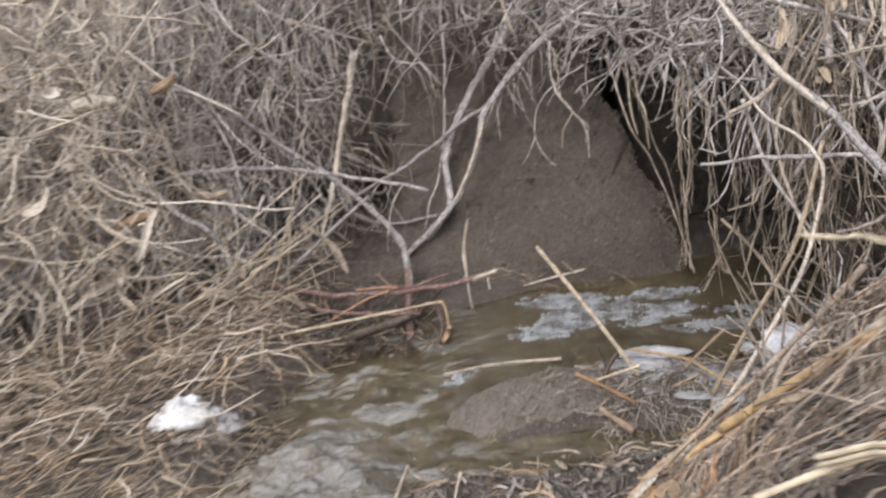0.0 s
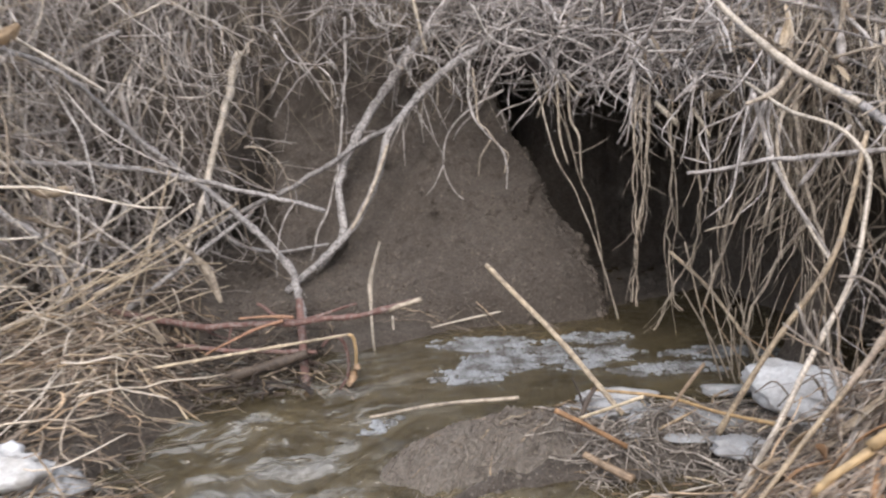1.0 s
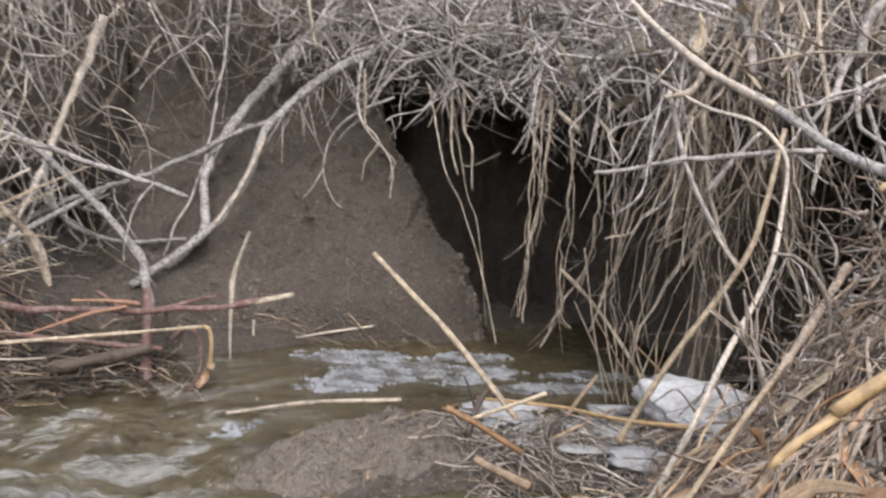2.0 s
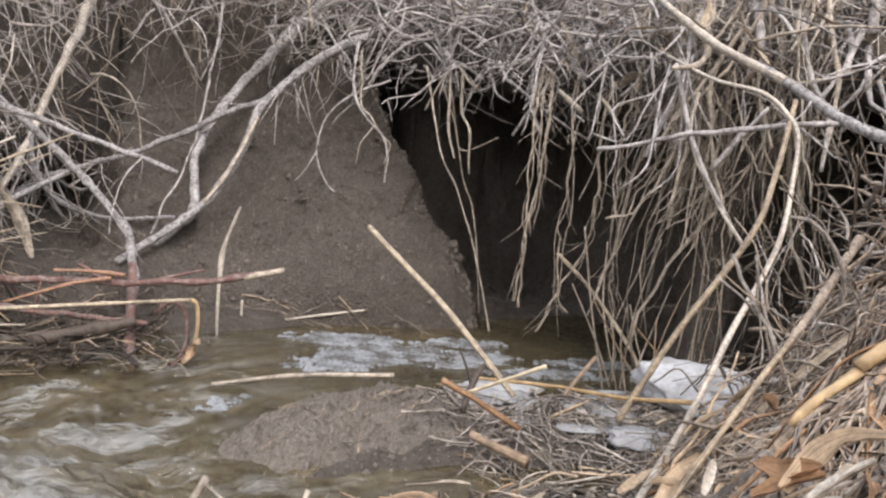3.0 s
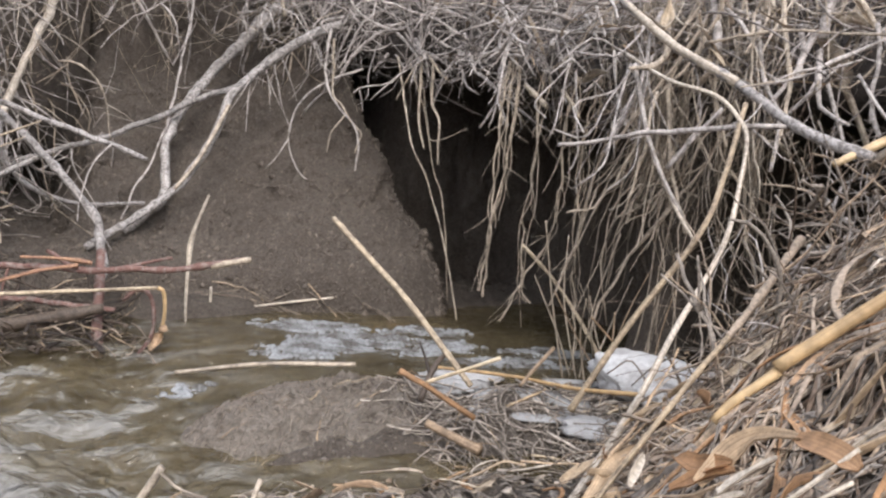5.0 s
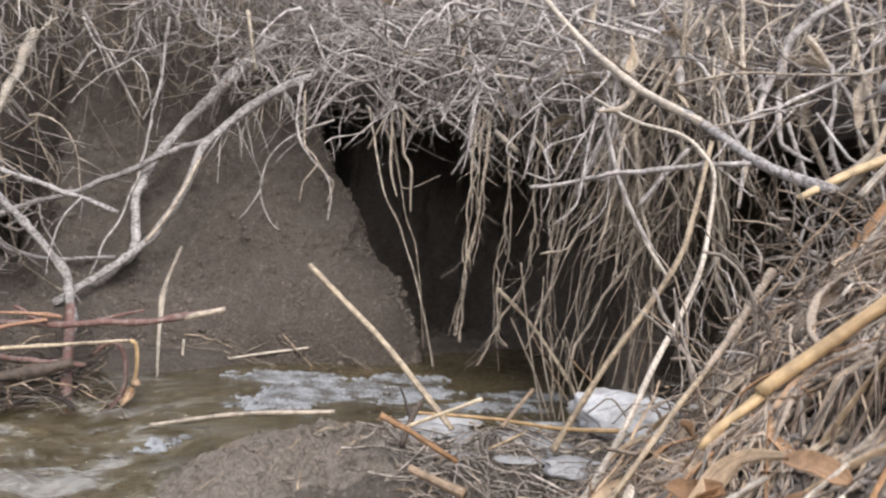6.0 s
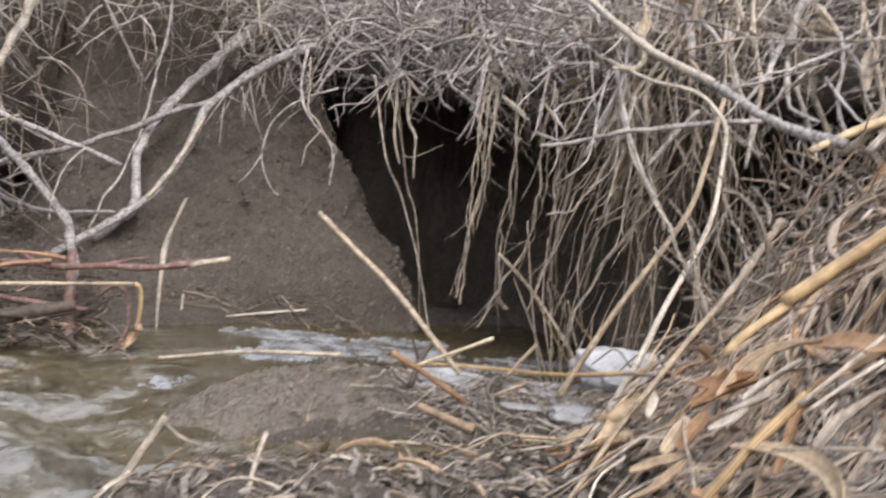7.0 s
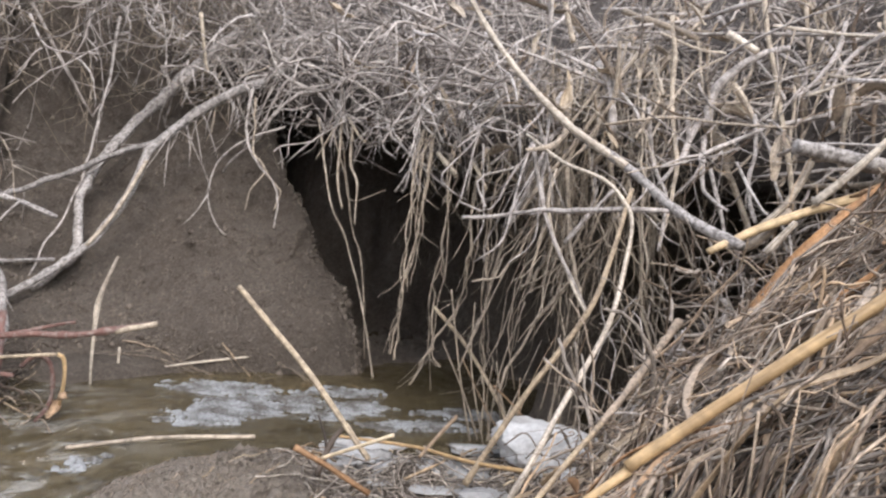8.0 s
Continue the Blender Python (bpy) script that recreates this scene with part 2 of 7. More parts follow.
PILE_GREY = stalk_material("grey_pile_grass", [(0.0, (0.125, 0.107, 0.090)), (0.45, (0.285, 0.248, 0.210)), (0.8, (0.470, 0.416, 0.355)), (1.0, (0.640, 0.570, 0.480))], patch=0.45)
PILE = stalk_material("grey_brown_pile_litter", [(0.0, (0.160, 0.114, 0.080)), (0.4, (0.320, 0.252, 0.190)), (0.75, (0.480, 0.396, 0.306)), (1.0, (0.640, 0.470, 0.300))])
ROOT = stalk_material("tan_fine_root", [(0.0, (0.215, 0.170, 0.122)), (0.5, (0.430, 0.362, 0.278)), (1.0, (0.640, 0.575, 0.480))])
BARK = stalk_material("grey_bark", [(0.0, (0.350, 0.332, 0.318)), (1.0, (0.500, 0.474, 0.450))], random_by="object", patch=0.8, patch_colour=(0.125, 0.112, 0.100), scale=115, relief=1.0, fibre=0.5)
BARK_TAN = stalk_material("tan_peeling_bark", [(0.0, (0.468, 0.402, 0.310)), (1.0, (0.551, 0.486, 0.385))], random_by="object", patch=0.6, patch_colour=(0.206, 0.173, 0.140), scale=80, relief=0.8, fibre=0.7)
DRIFT = stalk_material("dark_wet_drift", [(0.0, (0.040, 0.031, 0.025)), (0.6, (0.080, 0.062, 0.048)), (1.0, (0.140, 0.110, 0.084))], rough=0.6, random_by="object", patch=0.4, patch_colour=(0.04, 0.034, 0.03))
RED_BARK = stalk_material("red_brown_bark", [(0.0, (0.150, 0.083, 0.068)), (1.0, (0.220, 0.128, 0.106))], random_by="object", patch=0.7, patch_colour=(0.300, 0.250, 0.225), scale=80, relief=0.8)
RAW_WOOD = stalk_material("raw_orange_wood", [(0.0, (0.360, 0.205, 0.128)), (1.0, (0.430, 0.265, 0.165))], random_by="object", patch=0.6, patch_colour=(0.240, 0.130, 0.100), scale=70, fibre=0.8)
PALE_REED = stalk_material("pale_bleached_reed", [(0.0, (0.560, 0.495, 0.405)), (1.0, (0.670, 0.610, 0.515))], rough=0.55, random_by="object", patch=0.45, patch_colour=(0.30, 0.25, 0.19), scale=50, relief=0.3, fibre=0.8)
REED = stalk_material("dry_reed", [(0.0, (0.470, 0.325, 0.165)), (0.5, (0.560, 0.410, 0.225)), (1.0, (0.630, 0.490, 0.295))], rough=0.5, random_by="object", patch=0.16, patch_colour=(0.330, 0.235, 0.140), scale=14, relief=0.25, fibre=0.7)
CREAM_REED = stalk_material("cream_reed", [(0.0, (0.600, 0.505, 0.350)), (1.0, (0.680, 0.590, 0.430))], rough=0.5, random_by="object", patch=0.25, patch_colour=(0.42, 0.33, 0.21), scale=20, relief=0.2, fibre=0.8)
REED_GREY = stalk_material("weathered_reed", [(0.0, (0.390, 0.328, 0.252)), (1.0, (0.575, 0.505, 0.405))], rough=0.6, random_by="object", patch=0.6, patch_colour=(0.159, 0.133, 0.106), scale=50, relief=0.4, fibre=0.8)
TAN_REED = stalk_material("tan_reed", [(0.0, (0.430, 0.345, 0.235)), (1.0, (0.590, 0.498, 0.360))], rough=0.6, random_by="object", patch=0.5, patch_colour=(0.200, 0.160, 0.120), scale=50, relief=0.4, fibre=0.8)
TAN_LEAF = stalk_material("tan_dead_leaf", [(0.0, (0.300, 0.250, 0.195)), (0.5, (0.450, 0.390, 0.310)), (1.0, (0.520, 0.430, 0.310))], random_by="object", patch=0.4, patch_colour=(0.216, 0.170, 0.130), scale=40, fibre=0.9)
ORANGE_LEAF = stalk_material("orange_brown_leaf", [(0.0, (0.290, 0.165, 0.082)), (1.0, (0.400, 0.245, 0.132))], random_by="object", patch=0.3, patch_colour=(0.30, 0.19, 0.11), scale=30, rough=0.6, fibre=0.9)
GOLD_LEAF = stalk_material("golden_tan_leaf", [(0.0, (0.400, 0.292, 0.182)), (1.0, (0.535, 0.425, 0.292))], random_by="object", patch=0.25, patch_colour=(0.36, 0.26, 0.16), scale=30, rough=0.6, fibre=0.9)
LEAF = stalk_material("dry_leaf", [(0.0, (0.300, 0.215, 0.140)), (0.5, (0.460, 0.365, 0.260)), (1.0, (0.460, 0.265, 0.130))], random_by="object", patch=0.4, patch_colour=(0.216, 0.157, 0.110), scale=40, fibre=0.9)


def mud_material(name, dark, mid, light, wet=0.0, bits=0.5, depth=0.016):
    m, n, l, b = material(name)
    big, med, fine = tex(n, l, 7, 4), tex(n, l, 75, 6, 0.72), tex(n, l, 260, 4, 0.7)
    r = ramp(n, [(0.28, dark), (0.5, mid), (0.75, light)])
    l.new(mix(n, l, big.outputs[0], med.outputs[0], 0.55), r.inputs[0])
    # speckle of the mud, with shade between small lumps painted in too
    fr = ramp(n, [(0.3, (0.600, 0.600, 0.600)), (0.55, (1, 1, 1)), (0.72, (1.3, 1.27, 1.22))])
    l.new(fine.outputs[0], fr.inputs[0])
    l.new(mix(n, l, r.outputs[0], fr.outputs[0], bits, "MULTIPLY"), b.inputs["Base Color"])
    rr = ramp(n, [(0.3, (0.9 - wet * 0.6,) * 3), (0.7, (0.95 - wet * 0.2,) * 3)])
    l.new(med.outputs[0], rr.inputs[0])
    l.new(rr.outputs[0], b.inputs["Roughness"])
    b.inputs["Specular IOR Level"].default_value = 0.25 + wet * 0.3
    h = mix(n, l, med.outputs[0], fine.outputs[0], 0.45)
    bump(n, l, b, h, 1.0, depth)
    return m


MUD = mud_material("bank_mud", (0.075, 0.061, 0.047), (0.137, 0.113, 0.090), (0.204, 0.172, 0.139), bits=0.95)
CRUMB = stalk_material("crumbly_mud", [(0.0, (0.100, 0.083, 0.067)), (0.5, (0.150, 0.127, 0.103)), (1.0, (0.205, 0.174, 0.141))], rough=0.95, patch=0.3, scale=120, relief=0.8)
WET_MUD = mud_material("wet_mound_mud", (0.165, 0.132, 0.101), (0.320, 0.267, 0.212), (0.450, 0.390, 0.320), wet=0.5, bits=0.9, depth=0.024)
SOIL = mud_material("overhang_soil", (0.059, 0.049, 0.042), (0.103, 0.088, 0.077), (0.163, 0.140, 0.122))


def water_material():
    """Murky stream water; paler streaks along the fast flow paint sky reflections as well as silt."""
    m, n, l, b = material("shallow_brown_water")
    flow = tex(n, l, 9, 5, 0.62, (1.0, 3.0, 1.0))
    flow.inputs["Distortion"].default_value = 1.2
    # pale streak mask: sky glimmer on the ripples is put into the base colour
    streak = ramp(n, [(0.49, (0, 0, 0)), (0.60, (0.62, 0.62, 0.62))])
    l.new(flow.outputs[0], streak.inputs[0])
    co = n.new("ShaderNodeTexCoord")
    sep = n.new("ShaderNodeSeparateXYZ")
    l.new(co.outputs["Object"], sep.inputs[0])
    rng_ = n.new("ShaderNodeMapRange")
    rng_.inputs[1].default_value, rng_.inputs[2].default_value, rng_.inputs[3].default_value, rng_.inputs[4].default_value = 0.12, -0.12, 0.0, 1.0
    l.new(sep.outputs[0], rng_.inputs[0])
    fast = n.new("ShaderNodeMath")
    fast.operation = "MULTIPLY"
    l.new(streak.outputs[0], fast.inputs[0])
    l.new(rng_.outputs[0], fast.inputs[1])
    depth = tex(n, l, 9, 3)
    murk = ramp(n, [(0.35, (0.17, 0.135, 0.068)), (0.55, (0.29, 0.235, 0.13)), (0.7, (0.36, 0.285, 0.145))])
    l.new(depth.outputs[0], murk.inputs[0])
    # aerated water where the stream tumbles past the near shore
    far = n.new("ShaderNodeVectorMath")
    far.operation = "MULTIPLY_ADD"
    far.inputs[1].default_value, far.inputs[2].default_value = (8.0, 6.0, 0.0), (8.0 * 0.26, -6.0 * 0.80, 0.0)
    l.new(co.outputs["Object"], far.inputs[0])
    gap = n.new("ShaderNodeVectorMath")
    gap.operation = "LENGTH"
    l.new(far.outputs[0], gap.inputs[0])
    churn = n.new("ShaderNodeMapRange")
    churn.inputs[1].default_value, churn.inputs[2].default_value, churn.inputs[3].default_value, churn.inputs[4].default_value = 1.15, 0.45, 0.0, 0.72
    l.new(gap.outputs["Value"], churn.inputs[0])
    froth_noise = tex(n, l, 26, 5, 0.7, (1.0, 1.6, 1.0))
    froth_ramp = ramp(n, [(0.36, (0.15, 0.15, 0.15)), (0.60, (1, 1, 1))])
    l.new(froth_noise.outputs[0], froth_ramp.inputs[0])
    froth = n.new("ShaderNodeMath")
    froth.operation = "MULTIPLY"
    l.new(churn.outputs[0], froth.inputs[0])
    l.new(froth_ramp.outputs[0], froth.inputs[1])
    both = n.new("ShaderNodeMath")
    both.operation = "MAXIMUM"
    l.new(fast.outputs[0], both.inputs[0])
    l.new(froth.outputs[0], both.inputs[1])
    fast = both
    l.new(mix(n, l, murk.outputs[0], (0.42, 0.415, 0.395), fast.outputs[0]), b.inputs["Base Color"])
    clear = n.new("ShaderNodeMapRange")
    clear.inputs[3].default_value, clear.inputs[4].default_value = 0.75, 0.25
    l.new(fast.outputs[0], clear.inputs[0])
    l.new(clear.outputs[0], b.inputs["Transmission Weight"])
    b.inputs["Roughness"].default_value = 0.04
    b.inputs["IOR"].default_value = 1.36
    a, c = tex(n, l, 18, 3, 0.55, (1.0, 1.8, 1.0)), tex(n, l, 70, 2, 0.5, (1.0, 1.7, 1.0))
    bump(n, l, b, mix(n, l, a.outputs[0], c.outputs[0], 0.3), 1.0, 0.030)
    return m


WATER = water_material()


def white_material(name, colour, dirt, amount, rough, grain):
    m, n, l, b = material(name)
    t, f = tex(n, l, 30, 4), tex(n, l, grain, 3)
    r = ramp(n, [(0.42, colour), (0.42 + amount, dirt)])
    l.new(t.outputs[0], r.inputs[0])
    fr = ramp(n, [(0.35, (0.72, 0.72, 0.72)), (0.6, (1, 1, 1))])
    l.new(f.outputs[0], fr.inputs[0])
    l.new(mix(n, l, r.outputs[0], fr.outputs[0], 0.7, "MULTIPLY"), b.inputs["Base Color"])
    b.inputs["Roughness"].default_value = rough
    bump(n, l, b, mix(n, l, t.outputs[0], f.outputs[0], 0.5), 0.8, 0.006)
    return m


SNOW = white_material("old_snow", (0.80, 0.785, 0.755), (0.46, 0.43, 0.385), 0.24, 0.7, 210)
DIRTY_SNOW = white_material("dirty_snow", (0.68, 0.665, 0.635), (0.40, 0.37, 0.33), 0.36, 0.7, 170)
ICE = white_material("grey_slush", (0.40, 0.395, 0.38), (0.21, 0.20, 0.185), 0.3, 0.25, 180)
SLUSH = white_material("white_slush", (0.45, 0.44, 0.42), (0.22, 0.20, 0.18), 0.4, 0.4, 190)
FOAM = white_material("stream_foam", (0.31, 0.315, 0.31), (0.12, 0.11, 0.095), 0.20, 0.22, 260)
# ---------------- the lie of the land
STREAM = np.array([(1.3, 1.25), (0.7, 1.16), (0.35, 1.13), (0.12, 1.14), (-0.04, 1.10), (-0.18, 1.00), (-0.215, 0.86), (-0.225, 0.70), (-0.26, 0.45), (-0.36, 0.1), (-0.6, -0.8), (-1.5, -4.0)])
WIDTH = np.array([0.30, 0.26, 0.21, 0.20, 0.20, 0.185, 0.15, 0.125, 0.14, 0.16, 0.25, 0.6])


def stream_distance(x, y):
    """Distance from the stream's middle line, less its half width there."""
    best = np.full(np.shape(x), 99.0)
    for (a, b), (wa, wb) in zip(zip(STREAM[:-1], STREAM[1:]), zip(WIDTH[:-1], WIDTH[1:])):
        ab = b - a
        t = np.clip(((x - a[0]) * ab[0] + (y - a[1]) * ab[1]) / (ab @ ab), 0, 1)
        best = np.minimum(best, np.hypot(x - a[0] - t * ab[0], y - a[1] - t * ab[1]) - (wa + (wb - wa) * t))
    return best


def bank_foot(x):
    return 1.40 - 0.35 * np.clip(x, 0, 0.42) + 0.02 * vnoise(x * 9, 3.3)


def wall_line(x):
    return 1.77 - 0.12 * smooth(-0.25, -0.5, x) + 0.25 * smooth(0.2, 0.5, x) + 0.03 * vnoise(x * 6, 8.1)


def recess(x):
    """Where the bank is washed out under the grass curtain."""
    return smooth(-0.14, -0.22, x) * smooth(-0.62, -0.45, x)


def slope_edge(y):
    """Where the mud slope breaks off into the hollow."""
    return np.interp(y, [1.28, 1.45, 1.55, 1.63, 1.75], [0.372, 0.368, 0.340, 0.312, 0.295])


def ground_height(x, y):
    x, y = np.broadcast_arrays(np.asarray(x, float), np.asarray(y, float))
    d = stream_distance(x, y)
    z = -0.095 + 0.110 * smooth(-0.06, 0.04, d)
    # littered shelf under the grass curtain
    shelf = smooth(-0.18, -0.36, x) * smooth(0.90, 1.40, y + 0.25 * (x + 0.4))
    z = z + shelf * 0.045 * smooth(-0.02, 0.1, d)
    # mud slope below the bank, ending at the mouth of the hollow
    s = np.maximum(0, y - bank_foot(x))
    edge = slope_edge(y) + 0.012 * vnoise(y * 30, 1.7) + 0.006 * vnoise(y * 90, 4.2)
    side = 1 - smooth(edge - 0.012, edge + 0.030, x)
    slope = (0.42 * s + 1.15 * s * s) * (1 - 0.40 * smooth(0.28, 0.42, x)) * (1 - 0.35 * smooth(-0.12, -0.35, x)) * (1 - 0.85 * recess(x))
    z = z + np.minimum(slope, 0.42) * side + 0.03 * smooth(0, 0.03, s) * side
    # the bank's wall and the land behind it
    wall = smooth(0.0, 0.11, y - wall_line(x) - 0.03 * recess(x)) * (1 - smooth(0.285, 0.345, x) * (1 - smooth(1.85, 2.0, y)))
    wall = np.maximum(wall, smooth(1.64, 1.80, y + 0.03 * vnoise(x * 8, 5.1)) * smooth(0.36, 0.44, x))
    z = z + (0.86 - z) * wall
    back = smooth(0.66, 0.80, x + 0.1 * vnoise(y * 3, 2.2) - 0.16 * smooth(1.0, 0.8, y))
    z = z + (0.86 - z) * back
    # reed pile climbing on the camera's right
    reach_mask = smooth(0.80, 0.66, y) * smooth(-0.25, 0.05, x)
    pile = (0.270 + 0.74 * x - 0.53 * y + 0.045 * smooth(-0.02, 0.14, x) * smooth(0.645, 0.555, y)) * reach_mask - 0.12 * (1 - reach_mask)
    pile = np.minimum(pile, 0.30 + 0.9 * np.maximum(0, x - 0.25))
    pile = pile * (1 - 0.75 * smooth(0.35, -0.3, y) * smooth(0.3, 0.05, x))
    z = np.maximum(z, np.minimum(pile, 0.86))
    # wet hollow under the red branch, and a shallow pool before the mound
    z = z - 0.055 * smooth(1.2, 0.6, np.hypot((x + 0.215) / 0.15, (y - 1.27) / 0.10))
    z = z - 0.045 * smooth(1.25, 0.7, np.hypot((x - 0.02) / 0.21, (y - 0.795) / 0.055))
    # small banks of litter by the snow and before the mound
    bar = np.hypot((x - 0.25) * 0.75, (y - 0.89) * 1.25)
    z = np.maximum(z, 0.040 - 0.55 * bar ** 1.25)
    z = np.maximum(z, 0.052 - 0.60 * np.hypot(x - 0.36, (y - 0.815) * 0.8) ** 1.25)
    shore = smooth(0.800, 0.735, y + 0.03 * vnoise(x * 14, 2.0)) * smooth(-0.185, -0.125, x + 0.02 * vnoise(y * 17, 6.0))
    rise = np.clip(0.018 + 0.16 * (0.755 - y), 0.014, 0.042)
    z = z + np.maximum(0, rise - z) * shore
    # the open side away from the bank
    z = np.maximum(z, -0.1 + 0.45 * smooth(-0.6, -2.5, y) * smooth(0.1, 0.8, d))
    z = np.maximum(z, -0.1 + 0.60 * smooth(-1.2, -4, x) * smooth(0.1, 0.8, d))
    return z


def near_mud(x, y):
    return smooth(0.82, 0.76, np.asarray(y)) * smooth(-0.2, -0.12, np.asarray(x)) * smooth(0.22, 0.1, np.asarray(x)) * smooth(0.4, 0.5, np.asarray(y))


def uneven(x, y):
    s = smooth(0, 0.1, np.asarray(y) - bank_foot(x))
    return 0.010 * fbm(np.asarray(x) * 9, np.asarray(y) * 9, 0.3, 4) + (0.004 + 0.003 * s) * fbm(np.asarray(x) * 42, np.asarray(y) * 42, 1.3, 4) + 0.0110 * s * np.abs(vnoise(np.asarray(x) * 70, np.asarray(y) * 55, 5.5)) + 0.010 * near_mud(x, y) * fbm(np.asarray(x) * 36, np.asarray(y) * 36, 8.8, 4)


def land(x, y):
    return ground_height(x, y) + uneven(x, y)


fine_x = np.arange(-0.95, 0.95, 0.005)
fine_y = np.arange(0.36, 1.98, 0.005)
reach = np.geomspace(0.02, 300, 44)
gx = np.r_[-0.95 - reach[::-1], fine_x, 0.95 + reach]
gy = np.r_[0.36 - reach[::-1], fine_y, 1.98 + reach]
GX, GY = np.meshgrid(gx, gy)
GZ = land(GX, GY)
# the steep mud faces are pushed about sideways so that they look crumbly
steep = smooth(1.35, 1.5, GY)
PX = GX + steep * 0.010 * fbm(GX * 26, GZ * 30, GY * 26, 3)
PY = GY + steep * 0.016 * fbm(GX * 22 + 9, GZ * 26, GY * 9, 4)
nx, ny = len(gx), len(gy)
idx = np.arange(nx * ny).reshape(ny, nx)
quads = np.stack([idx[:-1, :-1], idx[:-1, 1:], idx[1:, 1:], idx[1:, :-1]], -1).reshape(-1, 4)
tagged(mesh_object("ground", np.stack([PX, PY, GZ], -1).reshape(-1, 3), quads, MUD),
       "grey-brown crumbling mud bank sloping into a small stream", "ground", kind="structure")


# ---------------- the mud mound in the stream
def mound_height(x, y):
    m = ((x - 0.055) / 0.122) ** 2 + ((y - 0.926) / 0.060) ** 2
    k = np.maximum(0, 1 - m / 1.75)
    h = 0.072 * (k ** 1.15 + (k ** 0.75 - k ** 1.15) * smooth(0.02, 0.12, x)) - 0.024
    a = x * 0.8 + y * 0.6
    b = y * 0.8 - x * 0.6
    drip = 1 - np.abs(fbm(a * 22 + 3 * vnoise(x * 30, y * 30), b * 75, 2.0, 3))
    return h + smooth(1.7, 0.8, m) * (0.009 * fbm(x * 20, y * 20, 0.7, 3) + 0.008 * (drip - 0.6) + 0.002 * fbm(x * 160, y * 160, 3.0, 2))


mx, my = np.meshgrid(np.arange(-0.135, 0.225, 0.0024), np.arange(0.785, 1.015, 0.0024))
mq = np.arange(mx.size).reshape(mx.shape)
mz = np.where(((mx - 0.055) / 0.122) ** 2 + ((my - 0.926) / 0.060) ** 2 < 1.75, mound_height(mx, my), -0.06)
tagged(mesh_object("mud_mound", np.stack([mx, my, mz], -1).reshape(-1, 3), np.stack([mq[:-1, :-1], mq[:-1, 1:], mq[1:, 1:], mq[1:, :-1]], -1).reshape(-1, 4), WET_MUD),
       "low wet mound of fibrous grey-brown mud in the stream", "mud mound")


def surface(x, y):
    """The ground, or the mound where it stands above it."""
    return np.maximum(land(x, y), np.where(((x - 0.055) / 0.122) ** 2 + ((y - 0.926) / 0.060) ** 2 < 1.25, mound_height(x, y), -1.0))


# ---------------- water
def water_height(x, y):
    riffle = smooth(0.12, -0.15, x) * smooth(1.3, 1.05, y)
    w = 0.002 + 0.022 * np.clip(x, -0.5, 0.5)
    w = w + (0.0012 + 0.0140 * riffle) * fbm(x * 9 + y * 8, y * 17 - x * 7, 0.5, 4)
    churn = smooth(1.2, 0.4, np.hypot((x + 0.26) * 8.0, (y - 0.80) * 6.0))
    w = w + churn * (0.012 + 0.012 * np.abs(fbm(x * 24, y * 30, 7.0, 4)))
    return w + (0.0007 + 0.0030 * riffle) * fbm(x * 60 + y * 30, y * 75, 2.0, 2)


wx = np.r_[-4 + 0 * np.zeros(1), np.linspace(-2.0, -0.62, 12), np.arange(-0.6, 0.9, 0.007), np.linspace(0.95, 1.25, 6)]
wy = np.r_[-4, np.linspace(-2.0, 0.3, 16), np.arange(0.32, 1.5, 0.007), np.linspace(1.55, 1.8, 4)]
WX, WY = np.meshgrid(wx, wy)
WZ = water_height(WX, WY)
nx, ny = len(wx), len(wy)
idx = np.arange(nx * ny).reshape(ny, nx)
quads = np.stack([idx[:-1, :-1], idx[:-1, 1:], idx[1:, 1:], idx[1:, :-1]], -1).reshape(-1, 4)
water = tagged(mesh_object("water", np.stack([WX, WY, WZ], -1).reshape(-1, 3), quads, WATER),
               "shallow rippling brown stream water over mud", "water", kind="structure")
water.visible_shadow = False

# ---------------- the overhanging bank above the hollow
EDGE = np.array([(0.06, 1.92, 0.47), (0.16, 1.76, 0.455), (0.25, 1.60, 0.435), (0.325, 1.40, 0.405), (0.36, 1.20, 0.375), (0.40, 1.02, 0.36), (0.45, 0.86, 0.36), (0.53, 0.70, 0.37), (0.65, 0.50, 0.38), (0.85, 0.0, 0.40)])
EDGE_PATH, EDGE_LENGTH = spline(EDGE, 0.022)
INWARD = np.array([0.93, 0.37, 0.0])
SECTION = [(1.0, 0.12), (0.7, 0.10), (0.35, 0.07), (0.18, 0.035), (0.08, 0.012), (0.03, 0.0), (0.0, 0.008), (-0.012, 0.028), (-0.005, 0.055), (0.02, 0.085), (0.06, 0.12), (0.12, 0.18), (0.2, 0.25), (0.32, 0.33), (0.6, 0.42), (0.85, 0.43), (1.0, 0.34)]
sv = np.array([[p + INWARD * (o + (0.055 if o < 0.3 else 0.0)) + np.array([0, 0, h]) for o, h in SECTION] for p in EDGE_PATH])
wob = 0.018 * fbm(sv[..., 0] * 12, sv[..., 1] * 12, sv[..., 2] * 14, 4)
sv[..., 2] += wob
sv[..., 0] += 0.02 * fbm(sv[..., 1] * 13, sv[..., 2] * 15, 4.4, 4)
m_, k_ = sv.shape[:2]
idx = np.arange(m_ * k_).reshape(m_, k_)
quads = np.stack([idx[:-1, :-1], idx[:-1, 1:], idx[1:, 1:], idx[1:, :-1]], -1).reshape(-1, 4)
